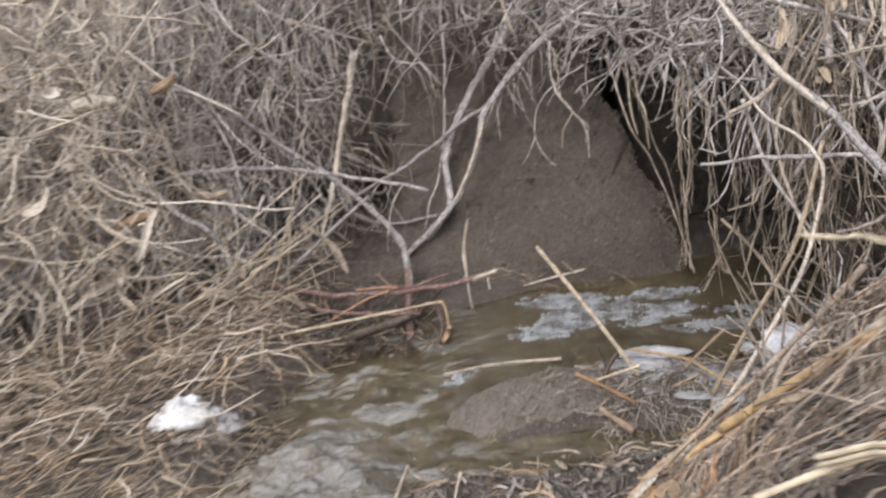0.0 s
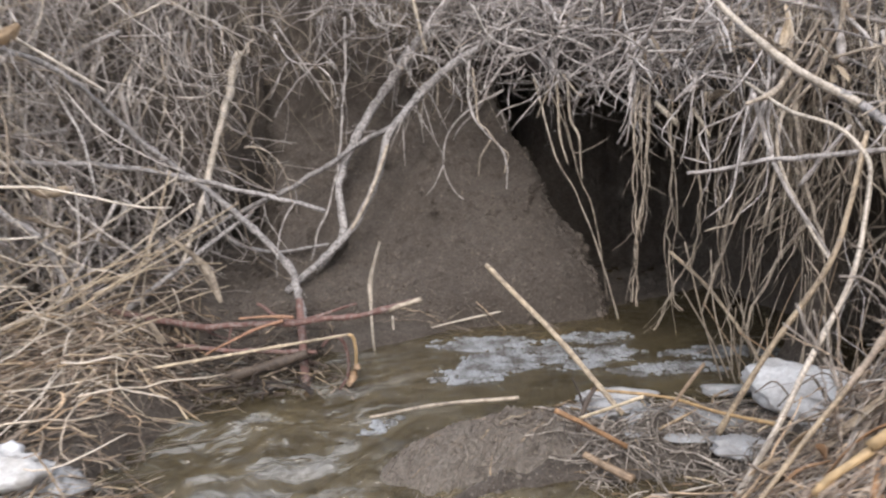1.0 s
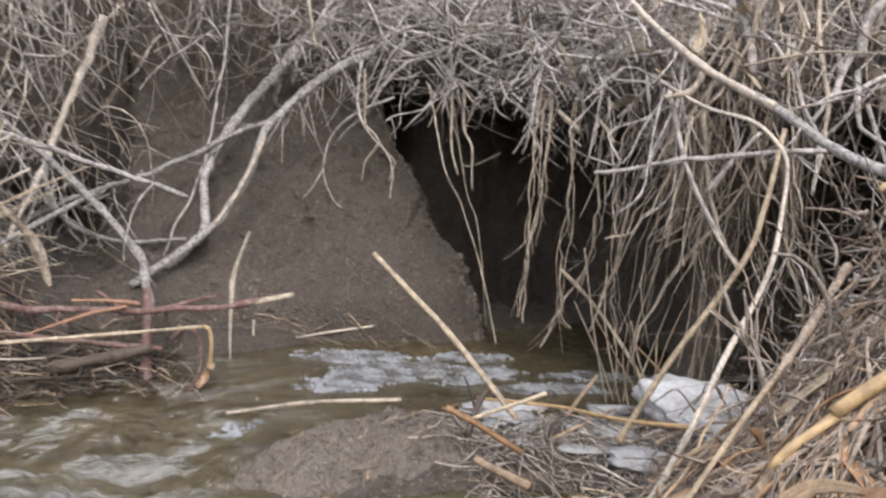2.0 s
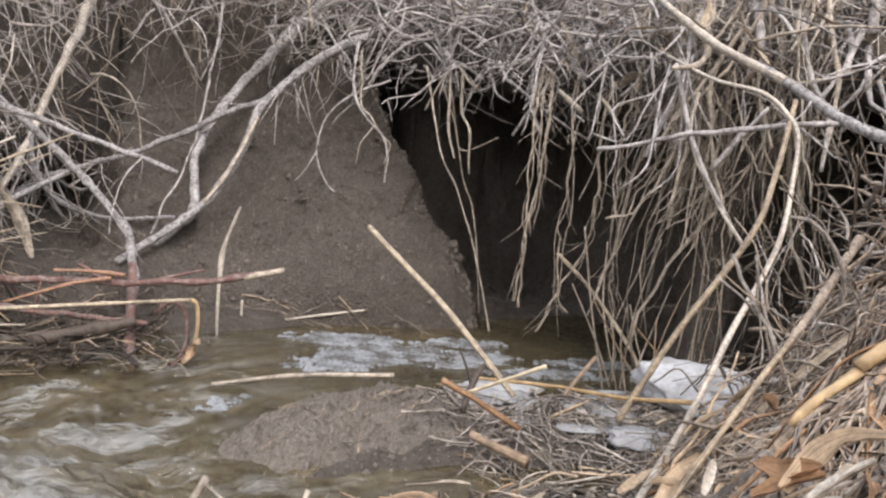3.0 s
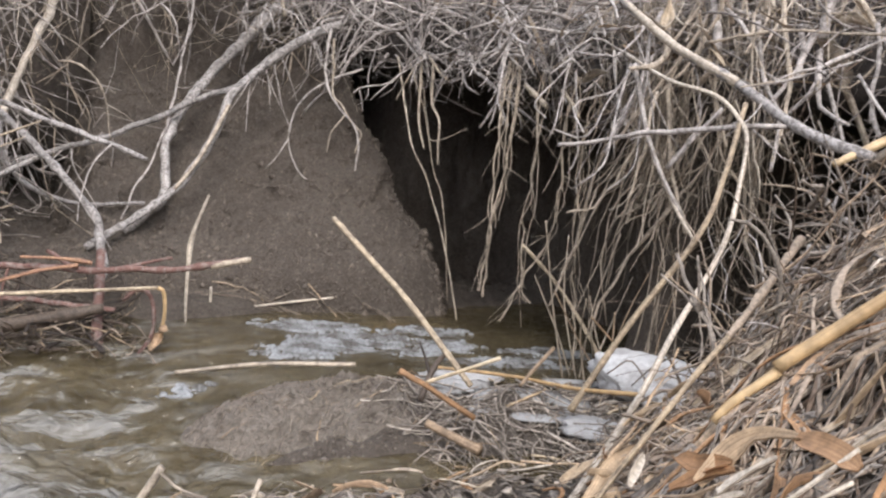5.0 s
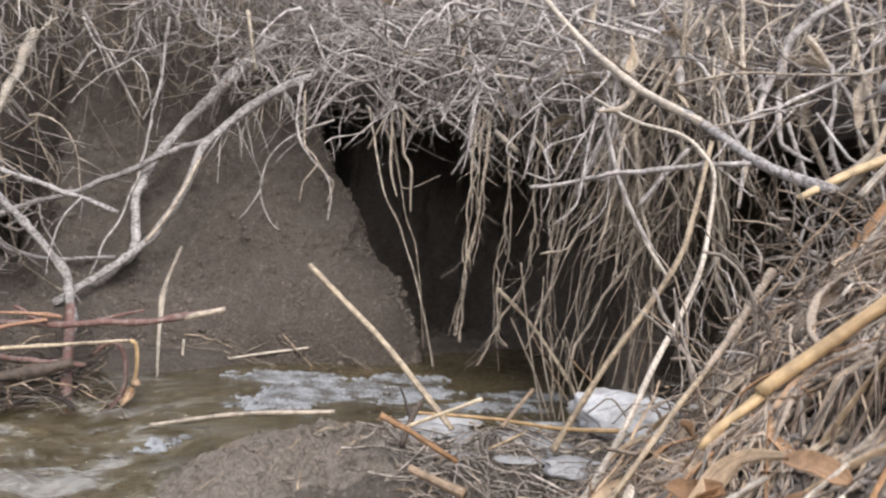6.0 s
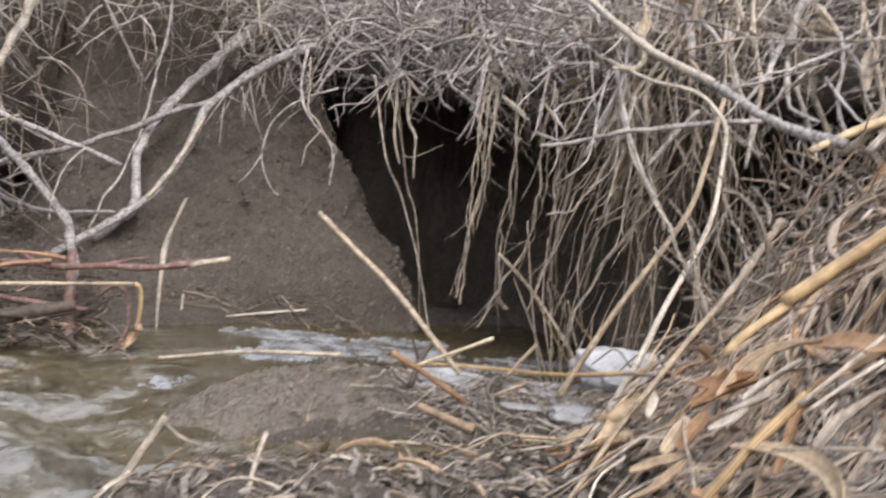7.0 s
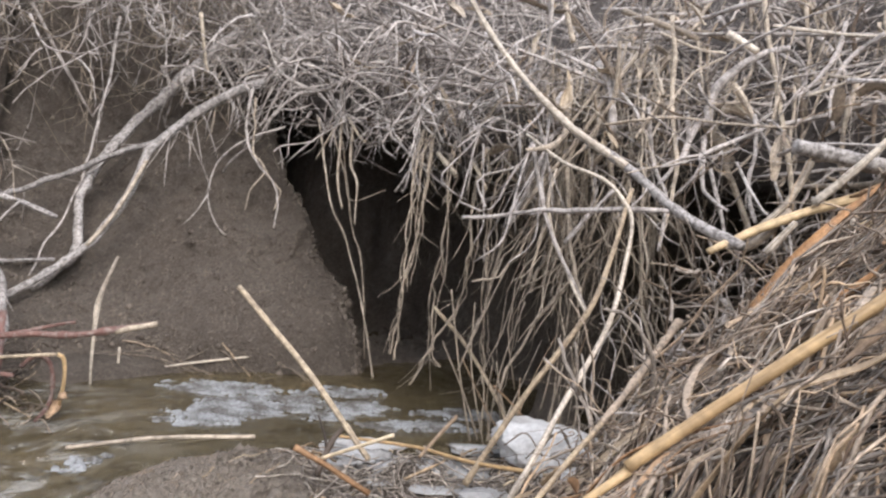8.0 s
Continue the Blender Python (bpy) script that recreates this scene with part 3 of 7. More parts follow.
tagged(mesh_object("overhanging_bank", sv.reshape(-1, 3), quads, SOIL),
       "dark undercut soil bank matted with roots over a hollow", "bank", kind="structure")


# ---------------- the turf that overhangs the washed-out bank behind the grass curtain
tx = np.linspace(-1.0, -0.165, 90)
depth = 0.15 * smooth(-0.165, -0.28, tx)
tv = np.stack([np.stack([tx, wall_line(tx) + 0.02 + (0.12 if o < 0 else 0.0) - max(o, 0) * depth, np.full(len(tx), h)], -1)
               for o, h in ((-1, 0.185), (0, 0.185), (0.4, 0.18), (0.75, 0.19), (0.95, 0.215), (1.0, 0.25), (0.97, 0.30), (0.85, 0.38), (0.6, 0.47), (0.3, 0.56), (0, 0.66), (-1, 0.72))], 1)
tv[..., 1] += 0.022 * fbm(tv[..., 0] * 14, tv[..., 2] * 16, 3.1, 4)
tv[..., 2] += 0.018 * fbm(tv[..., 0] * 13, tv[..., 1] * 13, 5.2, 4)
idx = np.arange(tv.shape[0] * tv.shape[1]).reshape(tv.shape[:2])
quads = np.stack([idx[:-1, :-1], idx[:-1, 1:], idx[1:, 1:], idx[1:, :-1]], -1).reshape(-1, 4)
tagged(mesh_object("overhanging_turf", tv.reshape(-1, 3), quads, MUD), "dark soil ledge behind the hanging dead grass", "bank", kind="structure")


def edge_at(u):
    """Place on the overhang's rim for u from 0 (far) to 1 (near)."""
    t = np.clip(u, 0, 1) * (len(EDGE_PATH) - 1)
    return np.stack([np.interp(t, np.arange(len(EDGE_PATH)), EDGE_PATH[:, i]) for i in range(3)], -1)


def on_mat(u, o):
    """Place on the sloping top of the overhang: o metres back from the rim."""
    p = edge_at(u)
    offs, hs = [-0.012, 0.02, 0.06, 0.12, 0.2, 0.32, 0.6, 1.3], [0.028, 0.085, 0.12, 0.18, 0.25, 0.33, 0.42, 0.52]
    return p + INWARD[None] * o[:, None] + np.stack([0 * o, 0 * o, np.interp(o, offs, hs)], -1)


# ---------------- tangles
def with_forks(path, r, share, length, spread=0.8, droop=0.2):
    """Adds side twigs to a share of the paths; returns a list of (paths, radii)."""
    n, k = path.shape[:2]
    steps = k - 1
    pick = rng.choice(n, int(n * share), replace=share > 1)
    at = rng.integers(1, steps, len(pick))
    p = path[pick, at]
    d = path[pick, at + 1] - path[pick, at]
    d /= np.linalg.norm(d, axis=1, keepdims=True) + 1e-9
    d = d + rng.normal(0, spread, d.shape)
    ln = length * rng.gamma(4, 0.25, len(pick))
    sub = grow(p, d, ln, 4, 0.5, droop, wander=0.12)
    return [(path, taper(n, steps, r, 0.5)), (sub, taper(len(pick), 4, r[pick] * 0.65, 0.5))]


def tangle(name, sets, mat, label, category, sides=4, squash=1.0):
    vs, qs, n = [], [], 0
    for path, radii in sets:
        v, q = tube_data(path, radii, sides, squash)
        vs.append(v)
        qs.append(q + n)
        n += len(v)
    return tagged(mesh_object(name, np.concatenate(vs), np.concatenate(qs), mat), label, category, kind="stuff")


def singles(name, path, radii, mat, label, category, group, sides=5, squash=1.0, side_name="", side_share=0):
    """Each path an object of its own, some with side twigs as parts."""
    for i in range(len(path)):
        k = path.shape[1]
        v, q = tube_data(path[i:i + 1], radii[i:i + 1], sides, squash)
        f = q.tolist() + ([list(range(sides - 1, -1, -1)), list(range((k - 1) * sides, k * sides))] if sides != 4 else [])
        ob = tagged(mesh_object(name, v, f, mat), label, category, group)
        for _ in range(rng.poisson(side_share)):
            a = rng.integers(1, k - 1)
            d = path[i, a + 1 if a + 1 < k else a] - path[i, a - 1]
            d = d / (np.linalg.norm(d) + 1e-9) + rng.normal(0, 0.6, 3)
            sub = grow(path[i, a][None], d[None], rng.uniform(0.02, 0.07, 1), 4, 0.5, 0.2, wander=0.12)
            v, q = tube_data(sub, taper(1, 4, radii[i, a:a + 1] * 0.7, 0.5), 5)
            mesh_object(side_name, v, q.tolist() + [list(range(4, -1, -1)), list(range(20, 25))], mat, ob)


def mat_paths(count, spread, reach_, thick, noise_, curl, droop, kink=0.2, steps=9, u0=0.05, u1=0.88):
    u = rng.uniform(u0, u1, count)
    o = rng.gamma(1.3, spread, count) - 0.02
    p = on_mat(u, o) + rng.normal(0, 0.018, (count, 3)) + np.array([-0.6, -0.2, 0.3])[None] * (0.03 * vnoise(u * 38, o * 18, 9.0))[:, None]
    along = edge_at(u + 0.02) - edge_at(u - 0.02)
    along /= np.linalg.norm(along, axis=1, keepdims=True)
    way = along * rng.normal(0, 0.9, (count, 1)) + np.array([-0.6, -0.2, -0.35])[None] * rng.uniform(-0.2, 1.1, (count, 1)) + rng.normal(0, noise_, (count, 3))
    clump = np.stack([vnoise(u * 45, o * 22, 3.0 + 7 * k) for k in range(3)], -1)
    way = way + clump * np.array([1.1, 1.1, 0.8])
    ln = np.clip(rng.gamma(4, reach_ / 4, count), 0, reach_ * 1.7) * (1 + 0.5 * vnoise(u * 33, o * 15, 1.5))
    path = grow(p, way, ln, steps, curl, droop, wander=kink)
    out = np.interp(path[..., 1], EDGE[::-1, 1], EDGE[::-1, 0]) - 0.055
    path[..., 0] = np.where(path[..., 0] < out, out + (path[..., 0] - out) * 0.3, path[..., 0])
    rim = 0.31 + 0.035 * smooth(0.46, 0.38, u)[:, None] + 0.07 * rng.random((count, 1)) + (0.075 * vnoise(u * 24, 0.5) + 0.03 * vnoise(u * 70, 4.5) - 0.035 * smooth(0.3, 0.5, u) + 0.065 * smooth(0.52, 0.55, u))[:, None]
    path[:, :, 2] = np.where(path[:, :, 2] < rim, rim + (path[:, :, 2] - rim) * 0.3, path[:, :, 2])
    return path, np.clip(rng.gamma(2.5, thick / 2.5, count), thick * 0.35, 0.0031)


path, r = mat_paths(820, 0.13, 0.16, 0.0014, 0.7, 0.75, 0.45, kink=0.09, u1=0.50)
tangle("twig_mat", with_forks(path, r, 0.9, 0.05), GREY_TWIG, "matted grey dead twigs and roots covering the overhanging bank", "twigs")
path, r = mat_paths(900, 0.18, 0.13, 0.0006, 0.7, 0.9, 0.3, kink=0.16)
tangle("grass_mat", with_forks(path, r, 0.3, 0.05), GREY_GRASS, "fine grey dead grass woven through the twig mat", "dead grass")
path, r = mat_paths(270, 0.10, 0.20, 0.0020, 0.6, 0.8, 0.45, kink=0.07, u1=0.80)
singles("dead_twig", path, taper(270, 9, r, 0.55), GREY_TWIG, "weathered grey twig lying in the mat over the hollow", "twig", "twigs of the overhang", side_name="side_twig", side_share=1.6)
path, r = mat_paths(70, 0.16, 0.24, 0.0024, 0.4, 0.3, 0.1, kink=0.05)
singles("dead_stalk", path, taper(70, 9, r, 0.7), GREY_TWIG, "pale dry stalk lying in the mat over the hollow", "stalk", "stalks of the overhang")

path, r = mat_paths(1050, 0.20, 0.13, 0.0013, 0.7, 0.6, 0.5, kink=0.08, u0=0.50, u1=0.92)
path = path + np.array([0.030, 0.012, 0.0])
tangle("near_twigs", with_forks(path, r, 0.8, 0.05), GREY_TWIG, "grey dead twigs thick above the root curtain", "twigs")
path, r = mat_paths(330, 0.12, 0.07, 0.0030, 0.6, 0.7, 0.6, kink=0.12, u0=0.3, u1=0.92)
tangle("mat_leaves", [(path, taper(330, 9, r, 0.4))], PILE, "shrivelled grey-brown leaves in the twig mat", "leaves", sides=6, squash=0.2)


def upright_paths(count, u0, u1, length, thick):
    """Stalks that run more or less straight down the face of the overhang."""
    u = rng.uniform(u0, u1, count)
    p = on_mat(u, rng.uniform(0.03, 0.20, count)) + rng.normal(0, 0.012, (count, 3)) + np.array([-0.012, -0.008, 0.01])
    way = np.stack([rng.normal(-0.35, 0.3, count), rng.normal(-0.18, 0.3, count), np.full(count, -1.0)], -1)
    path = grow(p, way, rng.gamma(5, length / 5, count), 9, 0.45, 0.3, wander=0.07)
    least = (0.10 + 0.27 * smooth(0.52, 0.55, u) + rng.uniform(0, 0.05, count))[:, None]
    path[..., 2] = np.where(path[..., 2] < least, least + (path[..., 2] - least) * 0.25, path[..., 2])
    return path, np.clip(rng.gamma(3, thick / 3, count), 0.0009, 0.0042)


path, r = upright_paths(110, 0.485, 0.80, 0.15, 0.0017)
singles("dead_stalk", path, taper(110, 9, r, 0.7), ROOT, "pale grey-tan stalk hanging down the overhang", "stalk", "stalks hanging on the overhang", sides=6, side_name="side_twig", side_share=0.6)


def hanging_paths(count, u0, u1, length, thick, depth=0.05, wander=0.10, curl=0.25, top=0.06, lean=-0.12, fan=1.0):
    u = rng.uniform(u0, u1, count)
    p = edge_at(u) + INWARD[None] * rng.uniform(-0.015, depth, (count, 1)) + np.stack([rng.normal(0, 0.014, count), rng.normal(0, 0.014, count), rng.uniform(-0.01, top, count) ** 1.0], -1)
    way = np.stack([rng.normal(lean, 0.25 * fan, count), rng.normal(0, 0.3 * fan, count), np.full(count, -1.0)], -1)
    ln = np.clip(rng.gamma(6, length / 6, count), 0.04, 0.40)
    path = grow(p, way, ln, 10, curl, 0.6, wander=wander)
    side = path[..., :2] - path[:, :1, :2]
    far = np.linalg.norm(side, axis=2).max(axis=1)
    path[..., :2] = path[:, :1, :2] + side * np.minimum(1, 0.070 / (far + 1e-6))[:, None, None]
    path[:, :, 2] = np.maximum(path[:, :, 2], -0.01)
    return path, np.maximum(rng.gamma(2.2, thick / 2.2, count), thick * 0.3)


path, r = hanging_paths(84, 0.462, 0.553, 0.24, 0.0014, depth=0.12, wander=0.30, curl=0.9, lean=0.08, top=0.17, fan=0.9)
singles("hanging_root", path, taper(84, 10, r, 0.55), ROOT, "tan dead root hanging down to the water", "root", "roots of the hanging curtain", side_name="rootlet", side_share=0.7)
path, r = hanging_paths(36, 0.466, 0.545, 0.37, 0.0012, depth=0.10, wander=0.24, curl=0.7, lean=0.06, top=0.05, fan=0.6)
singles("hanging_root", path, taper(36, 10, r, 0.6), ROOT, "long tan root reaching down to the water", "root", "roots of the hanging curtain", side_name="rootlet", side_share=1.2)
path, r = hanging_paths(340, 0.462, 0.560, 0.20, 0.0005, depth=0.12, wander=0.4, curl=1.2, fan=0.9, top=0.15)
tangle("fine_roots", with_forks(path, r, 0.8, 0.05), ROOT, "fine curly rootlets of the hanging curtain", "roots")
path, r = hanging_paths(60, 0.17, 0.48, 0.085, 0.0009, wander=0.25, curl=0.6)
tangle("fringe_roots", with_forks(path, r, 1.0, 0.03), GREY_TWIG, "short ragged roots fringing the mouth of the hollow", "roots")
path, r = hanging_paths(36, 0.62, 0.82, 0.07, 0.0011, depth=0.12, wander=0.2, curl=0.6)
tangle("side_roots", with_forks(path, r, 0.8, 0.05), GREY_TWIG, "grey roots hanging beside the reed pile", "roots")


def wall_roots(count, x0, x1, z0, z1, length, thick, out=0.05, curl=0.5, droop=1.0):
    x, z = rng.uniform(x0, x1, count), rng.uniform(z0, z1, count)
    y = wall_line(x) + 0.02 - rng.gamma(1.5, out / 1.5, count)
    way = np.stack([rng.normal(0.05, 0.6, count), rng.normal(-0.45, 0.3, count), rng.normal(-0.35, 0.5, count)], -1)
    ln = rng.gamma(4, length / 4, count)
    path = grow(np.stack([x, y, z], -1), way, ln, 9, curl, droop, wander=0.16)
    low = land(path[..., 0], path[..., 1]) + 0.004
    path[..., 2] = np.maximum(path[..., 2], low)
    return path, rng.gamma(5, thick / 5, count)


path, r = wall_roots(105, -0.34, 0.22, 0.44, 0.76, 0.16, 0.0014, out=0.10, curl=1.3, droop=0.7)
singles("wall_root", path, taper(105, 9, r, 0.45), GREY_TWIG, "grey root dangling from the bank wall", "root", "roots of the bank wall", side_name="rootlet", side_share=1.5)
path, r = wall_roots(26, -0.32, 0.10, 0.50, 0.76, 0.24, 0.0019, out=0.12, curl=1.8, droop=0.5)
singles("wall_root", path, taper(26, 9, r, 0.5), GREY_TWIG, "long curved grey root reaching out from the bank wall", "root", "roots of the bank wall", sides=6, side_name="rootlet", side_share=2.0)
path, r = wall_roots(360, -0.36, 0.24, 0.40, 0.76, 0.13, 0.0006, out=0.05, curl=1.2)
tangle("wall_fibres", with_forks(path, r, 1.0, 0.04), ROOT, "fine tan root fibres on the bank wall", "roots")
path, r = wall_roots(170, -0.66, -0.17, 0.26, 0.62, 0.14, 0.0010, out=0.17, curl=1.3)
tangle("ledge_roots", with_forks(path, r, 1.0, 0.05), ROOT, "tan roots hanging from the soil ledge", "roots")
path, r = wall_roots(95, -0.10, 0.30, 0.52, 0.78, 0.15, 0.0014, out=0.10, curl=1.4, droop=0.5)
tangle("wall_twigs", with_forks(path, r, 1.0, 0.05), GREY_TWIG, "grey twig mat along the top of the bank wall", "twigs")


def curtain(count, x0, x1, thick, front, length, tilt=0.25, z0=0.16, z1=0.85, curl=0.6, wander=0.14, level=0.0):
    x = rng.uniform(x0, x1, count)
    z = rng.uniform(z0, z1, count)
    y = wall_line(x) - rng.uniform(0.0, 1.0, count) ** 0.7 * front * np.interp(x, [-1.4, -0.9, -0.4, -0.15], [2.6, 1.5, 1.0, 0.35])
    way = np.stack([rng.normal(-0.15, tilt, count), rng.normal(-0.18, 0.25, count), rng.normal(-1.0 + level, 0.25, count)], -1)
    ln = np.clip(rng.gamma(4, length / 4, count), 0, length * 1.6)
    path = grow(np.stack([x, y, z], -1), way, ln, 8, curl, 0.2, wander=wander)
    low = land(path[..., 0], path[..., 1]) + 0.004 + rng.uniform(0, 0.02, (count, 1))
    path[..., 2] = np.maximum(path[..., 2], low)
    return path, rng.gamma(4, thick / 4, count)


path, r = curtain(2700, -1.5, -0.25, 0.00125, 0.22, 0.18, tilt=0.35)
tangle("grass_curtain", with_forks(path, r, 0.5, 0.05), GREY_GRASS, "dense grey curtain of dead grass hanging down the bank", "dead grass")
path, r = curtain(1250, -1.5, -0.26, 0.0010, 0.24, 0.13, tilt=1.4, level=0.8, curl=1.0)
tangle("cross_grass", with_forks(path, r, 0.5, 0.05), GREY_GRASS, "dead stalks lying across the grass curtain", "dead grass")
path, r = curtain(350, -1.7, -0.62, 0.0012, 0.30, 0.16, tilt=1.2, level=0.7, curl=1.0)
tangle("cross_straw", [(path, taper(350, 8, r, 0.6))], STRAW, "tan straws caught across the grass curtain", "straw")
path, r = curtain(3600, -1.9, -0.52, 0.0012, 0.46, 0.16, tilt=0.9, level=0.5, curl=1.0)
tangle("outer_grass", with_forks(path, r, 0.5, 0.05), TAN_GRASS, "loose pale dead grass standing out from the curtain", "dead grass")
path, r = curtain(130, -1.5, -0.50, 0.0075, 0.46, 0.10, tilt=0.9, level=0.5, curl=1.2, wander=0.10)
for i in range(130):
    blade("dry_leaf", path[i][::2], float(np.clip(r[i] * 1.5, 0.006, 0.018)), (TAN_LEAF, PALE_REED, REED_GREY)[i % 3], "pale papery dead leaf caught in the grass curtain", "leaf", group="dead leaves in the grass curtain",
          fold=rng.uniform(0.1, 0.4), twist=rng.normal(0, 1.0), turn=rng.uniform(0.3, 1.3), seed=2000 + i)
path, r = curtain(100, -1.2, -0.36, 0.0018, 0.26, 0.22, tilt=0.8, level=0.3, curl=0.3, wander=0.08)
singles("dead_stalk", path, taper(100, 8, r, 0.6), GREY_TWIG, "grey dead stalk leaning in the grass curtain", "stalk", "stalks of the grass curtain", side_name="side_twig", side_share=0.8)
p = np.stack([rng.uniform(-0.80, -0.40, 30), rng.uniform(1.24, 1.36, 30), rng.uniform(0.02, 0.14, 30)], -1)
path = grow(p, np.stack([rng.normal(0.9, 0.25, 30), rng.normal(0.15, 0.2, 30), rng.normal(0.38, 0.28, 30)], -1), rng.uniform(0.12, 0.28, 30), 8, 0.15, 0.1, wander=0.02)
path[..., 2] = np.maximum(path[..., 2], land(path[..., 0], path[..., 1]) + 0.003)
singles("dead_straw", path, taper(30, 8, rng.uniform(0.0010, 0.0018, 30), 0.7), TAN_REED, "long tan straw leaning up the foot of the grass curtain", "straw", "straws at the foot of the curtain", sides=6)
path, r = curtain(650, -1.5, -0.27, 0.0013, 0.30, 0.15, tilt=0.8, z0=0.08, z1=0.34)
tangle("low_roots", with_forks(path, r, 0.8, 0.05), GREY_TWIG, "grey roots below the grass curtain", "roots")


CLEAR = [np.array(q) for q in (
    [(0.338, 0.459, 0.341), (0.231, 0.512, 0.238), (0.10, 0.575, 0.110)],
    [(0.110, 0.588, 0.090), (0.253, 0.648, 0.173), (0.35, 0.69, 0.225)],
    [(0.100, 0.514, 0.134), (0.121, 0.505, 0.160), (0.116, 0.476, 0.170), (0.102, 0.440, 0.174)],
    [(0.096, 0.527, 0.124), (0.104, 0.510, 0.140), (0.109, 0.481, 0.158)],
    [(0.044, 0.478, 0.088), (0.070, 0.472, 0.122), (0.091, 0.464, 0.149), (0.109, 0.446, 0.178)],
    [(0.074, 0.484, 0.120), (0.060, 0.434, 0.131), (0.043, 0.413, 0.121)],
    [(0.055, 0.521, 0.080), (0.078, 0.515, 0.108), (0.092, 0.513, 0.126)])]


def below_reeds(path):
    """Keeps loose litter under the large reeds and leaves that lie on top of it."""
    for line in CLEAR:
        for p, q in zip(line[:-1], line[1:]):
            ab = (q - p)[:2]
            t = np.clip(((path[..., :2] - p[:2]) @ ab) / (ab @ ab), 0, 1)
            d = np.linalg.norm(path[..., :2] - p[:2] - t[..., None] * ab, axis=-1)
            top = p[2] + (q[2] - p[2]) * t - 0.004 + 0.5 * np.maximum(0, d - 0.02)
            top = np.maximum(top, land(path[..., 0], path[..., 1]) + 0.003)
            path[..., 2] = np.where(d < 0.05, np.minimum(path[..., 2], top), path[..., 2])
    return path


def litter_paths(count, place, heading, spread, length, thick, lift=0.012, curl=0.35, kink=0.08, stiff=0.6, rise=0.12):
    """Stalks lying on the ground; place gives x and y, heading the mean way in plan."""
    x, y = place(count)
    a = heading + rng.normal(0, spread, count)
    ln = np.clip(rng.gamma(3, length / 3, count), 0, length * 1.7)
    way = np.stack([np.cos(a), np.sin(a), rng.normal(0, rise, count)], -1)
    path = grow(np.stack([x, y, 0 * x], -1), way, ln, 7, curl, 0, wander=kink)
    path -= (path.mean(axis=1, keepdims=True) - path[:, :1]) * np.array([1, 1, 0])
    flat = path[..., 2] - path[..., 2].mean(axis=1, keepdims=True)
    lie = np.maximum(surface(path[..., 0], path[..., 1]), -0.004)
    path[..., 2] = lie + 0.001 + np.maximum(flat, -0.004) * stiff + rng.uniform(0, 1, (count, 1)) ** 1.8 * lift
    s = np.linspace(0, 1, 8)[None]
    line = path[:, :1, 2] * (1 - s) + path[:, -1:, 2] * s
    path[..., 2] = np.maximum(path[..., 2], np.minimum(line, path[..., 2] + 0.02))
    return below_reeds(path), np.minimum(rng.gamma(4, thick / 4, count), thick * 1.6)


def litter(name, label, mat, *args, sides=4, squash=1.0, category="plant litter", **kw):
    path, r = litter_paths(*args, **kw)
    tangle(name, [(path, taper(len(path), 7, r, 0.6))], mat, label, category, sides, squash)


def box(x0, x1, y0, y1):
    return lambda n: (rng.uniform(x0, x1, n), rng.uniform(y0, y1, n))


def left_shelf(n):
    x = -0.29 - 1.0 * rng.uniform(0, 1, n) ** 0.85
    return x, 1.30 + 0.40 * (x + 0.2).clip(-0.5, 0) + rng.normal(0, 0.13, n)


litter("straw_litter", "tan dead straw lying on the muddy shelf", STRAW, 330, left_shelf, 0.25, 0.95, 0.11, 0.0011, lift=0.06, kink=0.1, stiff=0.9, rise=0.4, category="straw")
litter("pale_litter", "pale dead grass lying loose on the muddy shelf", TAN_GRASS, 650, left_shelf, 0.25, 1.2, 0.10, 0.0010, lift=0.07, curl=0.7, kink=0.14, stiff=0.9, rise=0.4, category="dead grass")
litter("shelf_litter", "grey-brown dead grass on the muddy shelf", PILE, 1500, left_shelf, 0.25, 1.1, 0.07, 0.0009, lift=0.05, curl=0.8, kink=0.18, stiff=0.9, rise=0.4)
litter("shelf_leaves", "flat brown leaf scraps on the muddy shelf", PILE, 320, left_shelf, 0.25, 0.9, 0.05, 0.0028, lift=0.05, squash=0.16, sides=6, curl=0.9, kink=0.15, category="leaves")
litter("dark_litter", "dark wet plant litter on the shelf", LITTER, 1100, left_shelf, 0.2, 1.0, 0.07, 0.0012, lift=0.02, curl=0.7, kink=0.15)
litter("shore_litter", "brown straw litter at the stream's edge", LITTER, 1000, box(-0.80, -0.30, 0.60, 0.98), 0.1, 0.9, 0.06, 0.0011, lift=0.018, curl=0.6, kink=0.15)
litter("shore_straw", "tan straw at the stream's edge", STRAW, 260, box(-0.80, -0.32, 0.60, 0.98), 0.1, 0.7, 0.09, 0.0011, lift=0.025, stiff=0.9, rise=0.4, category="straw")


def pile_where(x0, x1, y0, y1, least):
    def place(n):
        x, y = rng.uniform(x0, x1, n * 8), rng.uniform(y0, y1, n * 8)
        ok = np.flatnonzero((0.270 + 0.74 * x - 0.53 * y) > least)[:n]
        return x[ok], y[ok]
    return place


pile_place = pile_where(0.02, 0.85, 0.34, 0.735, 0.045)
pile_near = pile_where(0.06, 0.62, 0.42, 0.64, 0.06)


